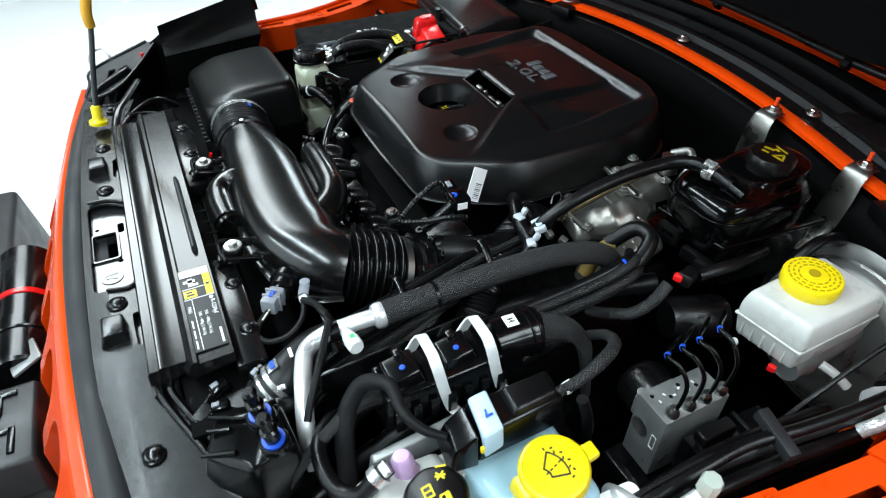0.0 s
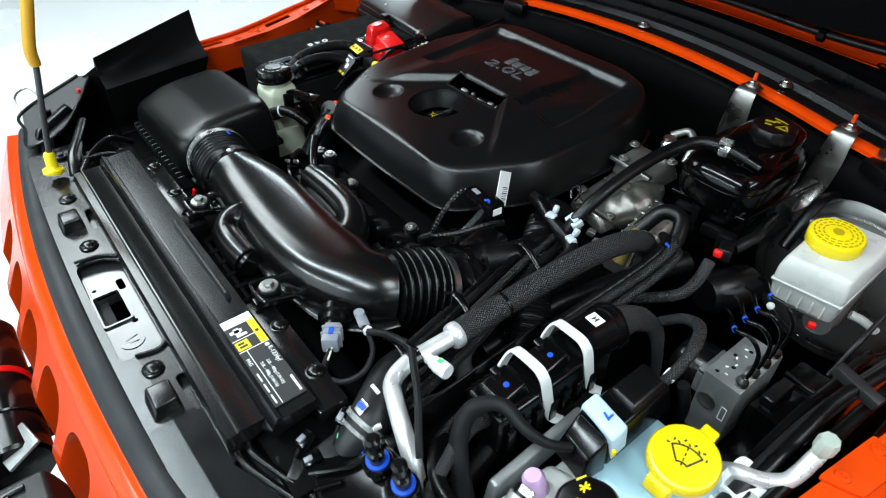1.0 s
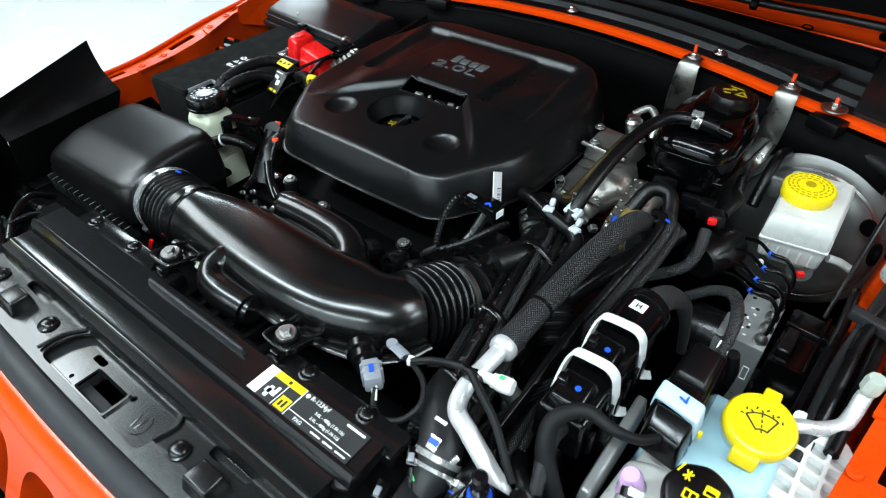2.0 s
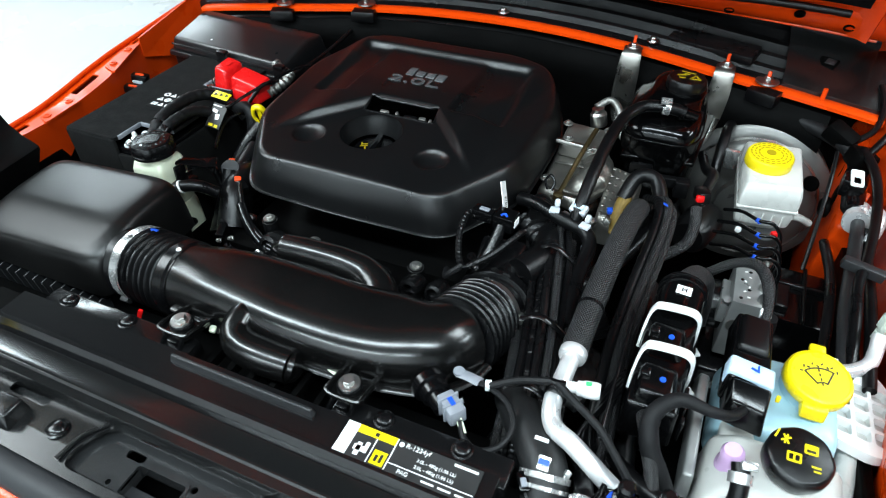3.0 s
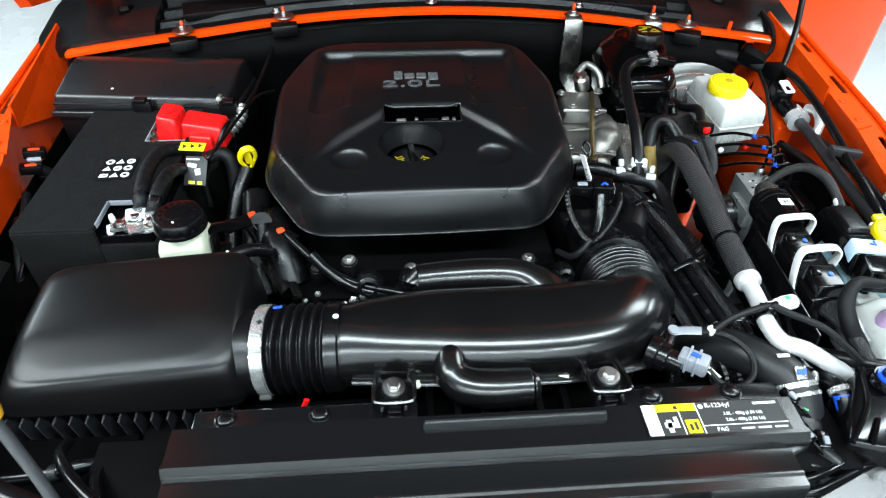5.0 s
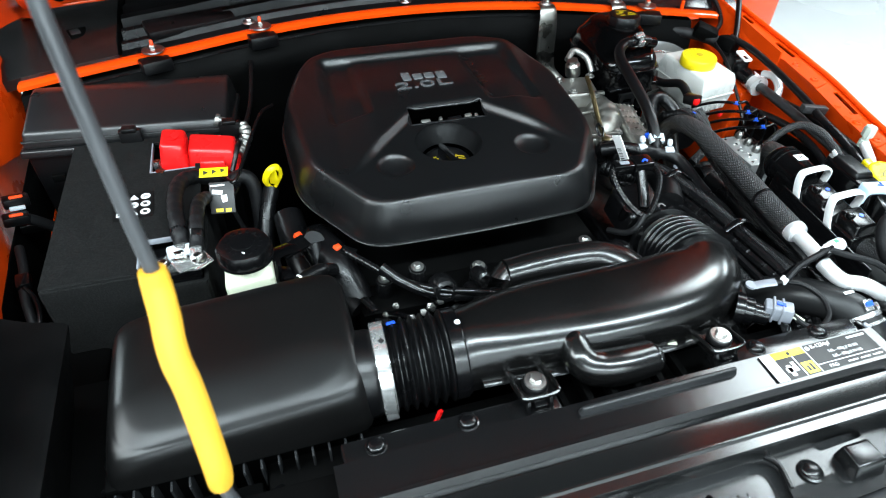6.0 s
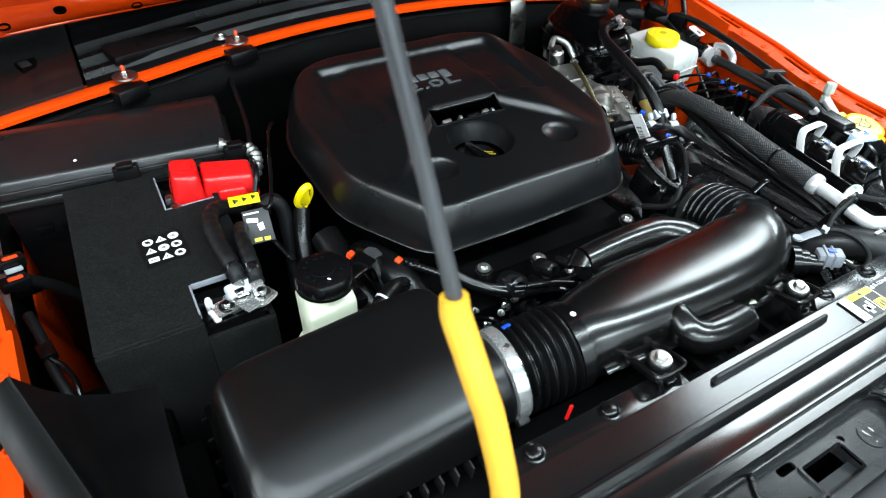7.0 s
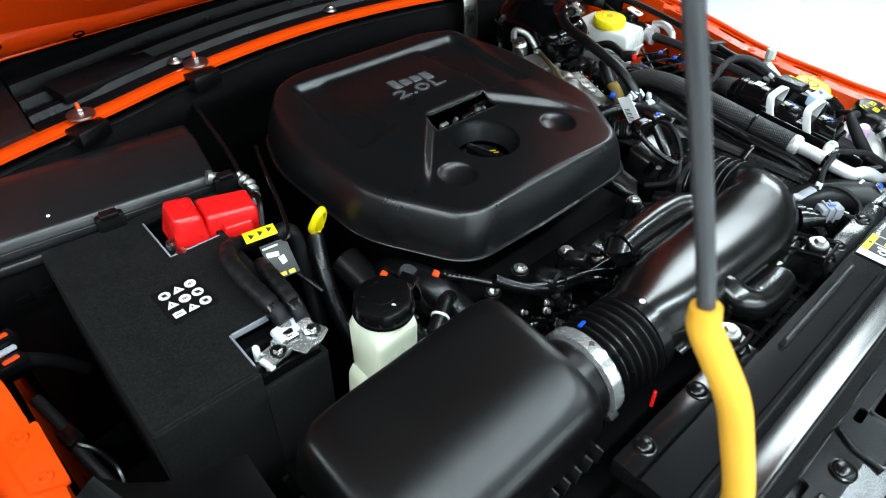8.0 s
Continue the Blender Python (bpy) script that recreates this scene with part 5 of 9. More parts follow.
# ---- intake duct ----
def make_duct():
    d = thing("intake_duct", (0.05, 0.07, 1.0), "black blow-moulded plastic intake duct with bellows", "air duct")
    # broad flat-topped body: place, half width, half height and squareness of its section
    body = [(-0.120, 0.0775, 1.0525, 0.0485, 0.0485, 2.0), (-0.100, 0.0780, 1.0530, 0.0485, 0.0480, 2.0), (-0.060, 0.0800, 1.0545, 0.0520, 0.0460, 2.4), (-0.010, 0.0820, 1.0565, 0.0560, 0.0430, 2.6), (0.060, 0.0805, 1.0570, 0.0585, 0.0420, 2.7),
            (0.130, 0.0805, 1.0565, 0.0585, 0.0430, 2.7), (0.178, 0.0860, 1.0540, 0.0570, 0.0460, 2.7), (0.212, 0.0950, 1.0515, 0.0520, 0.0490, 2.3), (0.233, 0.1110, 1.0480, 0.0490, 0.0500, 2.1), (0.2425, 0.1300, 1.0430, 0.0485, 0.0490, 2.0)]
    part("duct_body", loft(body), DUCT, d)
    seam = [(-0.10, 0.029, 1.052), (-0.06, 0.026, 1.052), (-0.02, 0.023, 1.050), (0.06, 0.021, 1.048), (0.14, 0.021, 1.046), (0.20, 0.030, 1.044), (0.25, 0.048, 1.040), (0.280, 0.080, 1.038), (0.290, 0.11, 1.036)]
    part("mould_seam", tube(seam, 0.0045, 8, 8, flat=(1.6, 0.6)), DUCT, d)
    part("inner_collar", lathe([(0.0475, 0), (0.0520, 0.002), (0.0520, 0.016), (0.0490, 0.018), (0.0490, 0.020)], (-0.128, 0.0775, 1.0515), (1, -0.05, 0.05), 48), SATIN, d)
    part("white_dot", lathe([(0.0035, 0), (0.003, 0.001), (0, 0.0012)], (-0.116, 0.0765, 1.1038), (0, 0, 1), 12), PAPER, d, "white paint dot")
    part("bellows", tube([(-0.192, 0.0820, 1.0460), (-0.125, 0.0770, 1.0510)], 0.0490, 48, 72, radii=ribbed(0.0108, 0.075)), RUBBER, d)
    part("band_clamp", lathe([(0.0500, 0), (0.0525, 0.001), (0.0525, 0.015), (0.0500, 0.016)], (-0.2065, 0.0830, 1.0450), (1, -0.06, 0.07), 48), CLAMP, d, "bright band clamp")
    part("clamp_screw", block((-0.200, 0.0370, 1.020), (0.014, 0.012, 0.012), (30, 0, 0), 0.002), INK, d)
    part("clamp_slot", block((-0.200, 0.0780, 1.0972), (0.005, 0.005, 0.003), (8, 0, 45), 0), INK, d)
    part("blue_mark", block((-0.184, 0.1030, 1.0945), (0.010, 0.004, 0.002), (-26, 0, 5), 0), BLUE, d)
    part("bellows", tube([(0.2420, 0.124, 1.045), (0.2480, 0.160, 1.034), (0.2535, 0.194, 1.021)], 0.0500, 48, 80, radii=ribbed(0.0112, 0.085)), SATIN, d)
    part("band_clamp", lathe([(0.047, 0), (0.049, 0.001), (0.049, 0.010), (0.047, 0.011)], (0.2537, 0.194, 1.021), (0.13, 0.92, -0.36), 48), STEEL, d)
    part("clamp_screw", block((0.302, 0.198, 1.034), (0.010, 0.018, 0.010), (-20, 0, 0), 0.002), STEEL, d)
    # resonator stubs
    part("rear_stub", tube([(-0.021, 0.164, 1.067), (-0.019, 0.164, 1.067), (0.02, 0.165, 1.069), (0.07, 0.164, 1.070), (0.105, 0.159, 1.068), (0.132, 0.142, 1.062), (0.144, 0.115, 1.055), (0.146, 0.09, 1.052)], [0.0195, 0.0215, 0.0225, 0.0235, 0.0245, 0.0265, 0.028, 0.028], 28, 8, flat=(1.05, 0.92)), DUCT, d)
    part("stub_edge", tube([(-0.0205, 0.144, 1.063), (-0.0205, 0.154, 1.051), (-0.0205, 0.172, 1.050), (-0.0205, 0.184, 1.059)], 0.0014, 6), DUCT, d)
    part("web", hull([(-0.01, 0.12, 1.052), (0.13, 0.12, 1.052), (-0.01, 0.150, 1.060), (0.13, 0.150, 1.060), (-0.01, 0.12, 1.068), (0.13, 0.12, 1.072), (0.0, 0.150, 1.068), (0.13, 0.150, 1.070)], 0.004), DUCT, d)
    part("front_stub", tube([(0.010, 0.054, 1.074), (0.008, 0.034, 1.073), (0.010, 0.018, 1.067), (0.024, 0.007, 1.061), (0.052, 0.004, 1.058), (0.090, 0.006, 1.056), (0.0925, 0.006, 1.056)], [0.015, 0.018, 0.0195, 0.021, 0.022, 0.021, 0.018], 28, 10), DUCT, d)
    # mounting feet
    for x in (-0.054, 0.174):
        f = part("mounting_foot", plate([(x - 0.021, 0.030), (x - 0.021, -0.010), (x - 0.017, -0.018), (x + 0.017, -0.018), (x + 0.021, -0.010), (x + 0.021, 0.030)][::-1],
                                        [[(x - 0.013, 0.012), (x + 0.013, 0.012), (x + 0.015, 0.026), (x - 0.015, 0.026)]], lambda u, v, w: Vector((u, v, 1.070 - w + max(0, v) * -0.3)), 0.006), DUCT, d)
        part("foot_rim", tube([(x - 0.020, 0.032, 1.062), (x - 0.021, -0.008, 1.073), (x - 0.016, -0.018, 1.073), (x + 0.016, -0.018, 1.073), (x + 0.021, -0.008, 1.073), (x + 0.020, 0.034, 1.060)], 0.0026, 8, 4), DUCT, f)
        part("grommet", lathe([(0.014, 0), (0.014, 0.004), (0.0125, 0.006), (0, 0.006)], (x, -0.001, 1.070), seg=24), RUBBER, f)
        bolt(f, (x, -0.001, 1.075), 0.0076)
        part("strut", merge(tube([(x - 0.012, -0.015, 1.066), (x - 0.018, -0.040, 1.035)], 0.003, 6), tube([(x + 0.012, -0.015, 1.066), (x + 0.010, -0.040, 1.035)], 0.003, 6), block((x, -0.02, 1.058), (0.014, 0.008, 0.01), (0, 0, 0), 0.002)), SATIN, f)
    part("foam_scrap", block((0.132, 0.024, 1.048), (0.026, 0.006, 0.004), (0, 10, -20), 0.001), CREAM, d, "pale foam scrap")
    part("foam_scrap", block((-0.030, 0.018, 1.052), (0.008, 0.009, 0.007), (20, 10, 20), 0.002), CREAM, d, "pale foam scrap")
    # air temperature sensor
    s = part("air_sensor", lathe([(0.021, 0), (0.021, 0.010), (0.017, 0.012), (0.017, 0.022), (0.013, 0.024), (0.013, 0.040), (0, 0.040)], (0.240, 0.052, 1.050), (0.80, -0.60, 0.0), 28), SATIN, d, "black screwed-in air sensor")
    part("plug", block((0.281, 0.024, 1.060), (0.032, 0.020, 0.020), (0, -5, -38), 0.003), GREYPLUG, s, "grey sensor plug")
    part("plug_ribs", merge(*[block((0.276 + 0.008 * i, 0.028 - 0.006 * i, 1.060), (0.003, 0.024, 0.023), (0, -5, -38), 0.001) for i in range(2)]), GREYPLUG, s)
    part("blue_mark", block((0.281, 0.024, 1.0715), (0.010, 0.005, 0.0016), (0, 0, -38), 0), BLUE, s)
    part("plug_wire", tube([(0.295, 0.014, 1.058), (0.305, 0.000, 1.052), (0.322, -0.006, 1.05), (0.342, 0.004, 1.055), (0.348, 0.026, 1.062), (0.335, 0.046, 1.068), (0.313, 0.055, 1.072), (0.297, 0.058, 1.07)], 0.0034, 8), TAPE, s)
    part("plug_leads", merge(tube([(0.295, 0.016, 1.060), (0.305, 0.004, 1.056)], 0.0012, 6), tube([(0.293, 0.012, 1.058), (0.303, 0.000, 1.053)], 0.0012, 6)), CREAM, s)
    part("wire_clip", merge(tube([(0.272, 0.067, 1.063), (0.285, 0.063, 1.068), (0.300, 0.058, 1.072)], 0.004, 8, flat=(1.6, 0.5)), lathe([(0.0065, 0), (0.0065, 0.003), (0, 0.003)], (0.272, 0.067, 1.064), seg=14)), GREYPLUG, s, "grey wire clip")
    part("white_tie", block((0.310, 0.056, 1.074), (0.007, 0.009, 0.009), (0, 0, 20), 0.001), WHITE, s)


make_duct()


# ---- air box ----
def make_airbox():
    a = thing("air_box", (-0.36, 0.1, 0.72), "black plastic air filter box with a sloped lid", "air filter box")
    lid = stack([(1.022, -0.3530, 0.115, 0.1340, 0.0920, 12), (1.050, -0.3520, 0.1155, 0.1310, 0.0895, 12), (1.068, -0.3515, 0.116, 0.1290, 0.0875, 10), (1.079, -0.3510, 0.116, 0.1260, 0.0845, 8.5), (1.0850, -0.3510, 0.116, 0.1215, 0.0800, 7.5),
                 (1.0885, -0.3510, 0.116, 0.1140, 0.0730, 6), (1.0905, -0.3510, 0.116, 0.1040, 0.0630, 6), (1.0915, -0.3510, 0.116, 0.0800, 0.0430, 5.5), (1.0918, -0.3510, 0.116, 0.0300, 0.0150, 4)], 96)
    for v in lid.verts:
        # the top rises towards the back corner and rolls off to the front
        k = min(1.0, max(0.0, (v.co.z - 1.040) / 0.045))
        f = min(1.0, max(0.0, (0.105 - v.co.y) / 0.075))
        v.co.z += k * (0.080 * (v.co.x + 0.37) + 0.070 * (v.co.y - 0.10) - 0.013 * f * f * (3 - 2 * f))
    part("lid", lid, AIRLID, a, sharp=60)
    part("lid_flange", box(-0.490, -0.228, 0.026, 0.212, 1.014, 1.024, 0.003), DULL, a)
    part("lower_box", hull([(-0.485, 0.032, 1.015), (-0.235, 0.034, 1.015), (-0.485, 0.204, 1.015), (-0.235, 0.206, 1.015), (-0.47, 0.045, 0.72), (-0.25, 0.045, 0.72), (-0.47, 0.19, 0.72), (-0.25, 0.19, 0.72)], 0.01), DULL, a)
    for i in range(15):
        x = -0.482 + i * 0.0175
        part("rib", hull([(x - 0.0012, 0.036, 1.016), (x + 0.0012, 0.036, 1.016), (x - 0.0012, 0.016, 1.014), (x + 0.0012, 0.016, 1.014), (x - 0.0012, 0.036, 0.955), (x + 0.0012, 0.036, 0.955), (x - 0.0012, 0.020, 0.972), (x + 0.0012, 0.020, 0.972)], 0.0005, 1), GREY, a)
    for i in range(7):
        y = 0.02 + i * 0.028
        part("side_rib", hull([(-0.483, y + 0.014, 1.015), (-0.483, y + 0.018, 1.015), (-0.496, y + 0.014, 1.012), (-0.496, y + 0.018, 1.012), (-0.480, y + 0.014, 0.95), (-0.480, y + 0.018, 0.95)], 0.0005, 1), BLACK, a)
    part("outlet", lathe([(0.050, -0.02), (0.0495, 0.006), (0.0480, 0.010), (0.047, 0.012)], (-0.2175, 0.0835, 1.0412), (1, -0.06, 0.07), 44), BLACK, a)
    part("drain_hose", tube([(-0.52, -0.03, 0.985), (-0.44, -0.032, 0.995), (-0.37, -0.022, 1.0), (-0.31, -0.005, 0.985), (-0.30, 0.02, 0.95)], 0.007, 10), SATIN, a, "thin black drain hose")
    part("hose_collar", lathe([(0.0085, 0), (0.0085, 0.008), (0.007, 0.009)], (-0.42, -0.0305, 0.996), (1, 0.1, 0.05), 16), GREY, a)
    part("red_tab", block((-0.154, 0.016, 1.028), (0.006, 0.004, 0.018), (0, 25, 25), 0.001), RED, a, "small red tab")


make_airbox()


# ---- battery ----
def make_battery():
    b = thing("battery", (-0.48, 0.45, 0.82), "car battery in a black felt wrap with warning label", "car battery")
    x0, x1, y0, y1, zt = -0.573, -0.385, 0.289, 0.62, 1.0685
    px, py = -0.462, 0.352
    outline = rounded([(x0, y0), (px, y0), (px, py), (x1, py), (x1, y1), (x0, y1)], 0.0035, 3)
    part("felt_top", plate(outline, [rect(-0.456, -0.392, 0.515, 0.605)], lambda u, v, w: Vector((u, v, zt - w)), 0.006), FELT, b)
    wrap = [(x0 + 0.007, zt - 0.001), (x0 + 0.002, zt - 0.0025), (x0 - 0.001, zt - 0.008), (x0 - 0.003, 0.83), (x0 + 0.005, 0.83), (x0 + 0.006, zt - 0.008)]
    side = bmesh.new()
    rings = [[side.verts.new((x, y, z)) for x, z in wrap] for y in (y0, 0.40, 0.51, y1)]
    for p, q in zip(rings, rings[1:]):
        for i in range(6):
            side.faces.new((p[i], p[(i + 1) % 6], q[(i + 1) % 6], q[i]))
    side.faces.new(rings[0])
    side.faces.new(rings[-1][::-1])
    part("felt_side", side, FELT, b)
    part("felt_front", box(x0, px + 0.001, y0 - 0.003, y0 + 0.004, 0.83, zt - 0.002, 0.003, 3), FELT, b)
    part("felt_front", box(px, x1, y0 - 0.003, y0 + 0.004, 0.83, 1.040, 0.002), FELT, b)
    part("felt_side", box(x1 - 0.004, x1 + 0.003, y0, y1, 0.83, 1.040, 0.002), FELT, b)
    part("case", box(x0 + 0.008, x1 - 0.006, y0 + 0.006, y1 - 0.004, 0.82, 1.046, 0.004), SATIN, b, "glossy black battery case")
    part("case_rim", merge(box(px + 0.004, x1 - 0.005, y0 + 0.004, y0 + 0.009, 1.044, 1.052, 0.001), box(x1 - 0.010, x1 - 0.005, y0 + 0.010, py - 0.004, 1.044, 1.052, 0.001)), SATIN, b, "glossy moulded rim of the case")
    for e in ((px - 0.0011, px + 0.0011, y0 + 0.010, py), (px + 0.0015, x1 - 0.002, py - 0.0011, py + 0.0011), (-0.4571, -0.4549, 0.5145, 0.60), (-0.4545, -0.392, 0.5139, 0.5161)):
        part("pocket_edge", box(*e, zt - 0.007, zt + 0.0008, 0.0004), GREYPLUG, b, "pale cut edge of the felt")
    part("felt_hem", tube([(x0 + 0.003, y0 + 0.001, zt - 0.0018), ((x0 + px) / 2, y0 + 0.001, zt - 0.0012), (px - 0.003, y0 + 0.001, zt - 0.0018)], 0.0028, 8, 4), FELT, b)
    part("battery_tray", box(-0.58, -0.38, 0.30, 0.61, 0.44, 0.822, 0.006), DULL, b, "black battery tray")
    # warning label: rows of round and three-cornered signs
    m = pose(-0.4745, 0.435, zt + 0.0008, 0, 0, 2)
    lab = part("warning_label", box(-0.0260, 0.0260, -0.030, 0.030, 0, 0.0006, 0.0002, 1, m), LABELBLACK, b, "black warning label with white signs")
    kinds = ((2, 1, 0), (1, 0, 2), (3, 1, 2))
    for row, y in enumerate((0.0185, 0.000, -0.0185)):
        for col, x in enumerate((-0.0150, 0.0005, 0.0160)):
            kind = kinds[row][col]
            if kind == 1:
                g = lathe([(0.0076, 0), (0.0076, 0.0003), (0, 0.0003)], (x, y - 0.001, 0.0007), seg=3)
                bmesh.ops.rotate(g, verts=g.verts, cent=(x, y - 0.001, 0), matrix=Matrix.Rotation(radians(90), 3, "Z"))
                ink = box(x - 0.0006, x + 0.0006, y - 0.002, y + 0.0022, 0.0010, 0.0013, 0)
            elif kind == 3:
                g = merge(box(x - 0.0062, x + 0.0062, y - 0.0044, y + 0.0044, 0.0007, 0.0010, 0), box(x - 0.003, x - 0.001, y + 0.0038, y + 0.005, 0.0007, 0.0010, 0))
                ink = box(x - 0.0040, x + 0.0040, y - 0.0006, y + 0.0006, 0.0010, 0.0013, 0)
            else:
                g = lathe([(0.0066, 0), (0.0066, 0.0003), (0, 0.0003)], (x, y, 0.0007), seg=20)
                if kind == 0:
                    ink = merge(box(x - 0.003, x + 0.003, y + 0.0006, y + 0.0016, 0.0010, 0.0013, 0), box(x - 0.003, x + 0.003, y - 0.0016, y - 0.0006, 0.0010, 0.0013, 0))
                else:
                    ink = merge(box(-0.0045, 0.0045, -0.0006, 0.0006, 0.0010, 0.0013, 0, 1, pose(x, y, 0, 0, 0, -45)), lathe([(0.0016, 0), (0.0028, 0), (0.0028, 0.0003), (0.0016, 0.0003)], (x, y, 0.0010), seg=14))
            for g2, mat in ((g, PRINT), (ink, INK)):
                bmesh.ops.transform(g2, matrix=m, verts=g2.verts)
                part("white_sign" if mat == PRINT else "sign_drawing", g2, mat, lab)
    # negative terminal
    zc = 1.058
    t = part("terminal_clamp", merge(lathe([(0.011, 0), (0.010, 0.016), (0.008, 0.018), (0, 0.018)], (-0.424, 0.316, 1.046), seg=20), block((-0.418, 0.312, zc), (0.060, 0.022, 0.006), (0, 0, 12), 0.002),
                                     block((-0.398, 0.303, zc + 0.003), (0.046, 0.024, 0.003), (0, 8, 28), 0.001), tube([(-0.375, 0.300, zc + 0.002), (-0.392, 0.292, zc), (-0.412, 0.296, zc - 0.002)], 0.0022, 8)), CLAMP, b, "bright negative terminal clamp")
    bolt(t, (-0.432, 0.305, zc + 0.004), 0.0060)
    bolt(t, (-0.413, 0.316, zc + 0.005), 0.0075)
    bolt(t, (-0.390, 0.306, zc + 0.005), 0.0065)
    part("clear_cover", block((-0.408, 0.322, zc + 0.009), (0.040, 0.020, 0.010), (18, 0, 10), 0.004), CLIPWHITE, t, "pale clear clamp cover")
    part("white_post", merge(lathe([(0.0042, 0), (0.0042, 0.016), (0.003, 0.020), (0, 0.020)], (-0.449, 0.322, 1.047), seg=10), block((-0.444, 0.308, 1.056), (0.017, 0.010, 0.006), (0, 0, 20), 0.001), block((-0.446, 0.300, 1.052), (0.008, 0.010, 0.012), (0, 0, 10), 0.002)), WHITE, t, "white plastic post")
    c = thing("battery_cable", (-0.39, 0.42, 1.0), "pair of black taped battery ground cables", "cable")
    part("cable", tube([(-0.408, 0.328, 1.070), (-0.411, 0.352, 1.083), (-0.414, 0.395, 1.088), (-0.412, 0.440, 1.087), (-0.398, 0.470, 1.080), (-0.372, 0.484, 1.064), (-0.345, 0.49, 1.035)], 0.0105, 14, 10, radii=ribbed(0.016, 0.05)), TAPE, c)
    part("cable", tube([(-0.391, 0.320, 1.068), (-0.389, 0.345, 1.080), (-0.387, 0.378, 1.083), (-0.384, 0.41, 1.078), (-0.376, 0.44, 1.060), (-0.370, 0.46, 1.03)], 0.0095, 14, 10, radii=ribbed(0.015, 0.05)), TAPE, c)
    part("tape_end", merge(lathe([(0.0112, 0), (0.0116, 0.006), (0.0108, 0.012)], (-0.4098, 0.340, 1.076), (-0.15, 0.85, 0.5), 18), lathe([(0.0102, 0), (0.0106, 0.006), (0.0098, 0.012)], (-0.390, 0.332, 1.074), (0.05, 0.85, 0.45), 18)), SATIN, c, "glossy tape at the cable end")
    part("thin_wire", tube([(-0.350, 0.465, 1.076), (-0.335, 0.44, 1.082), (-0.318, 0.48, 1.092), (-0.302, 0.535, 1.098), (-0.282, 0.60, 1.100), (-0.262, 0.65, 1.085)], 0.0028, 8), RUBBER, c)
    part("lug", merge(block((-0.411, 0.318, 1.068), (0.015, 0.022, 0.005), (25, 0, 0), 0.002), block((-0.392, 0.310, 1.067), (0.015, 0.022, 0.005), (25, 0, 0), 0.002)), CLAMP, c, "bright cable lugs")


make_battery()


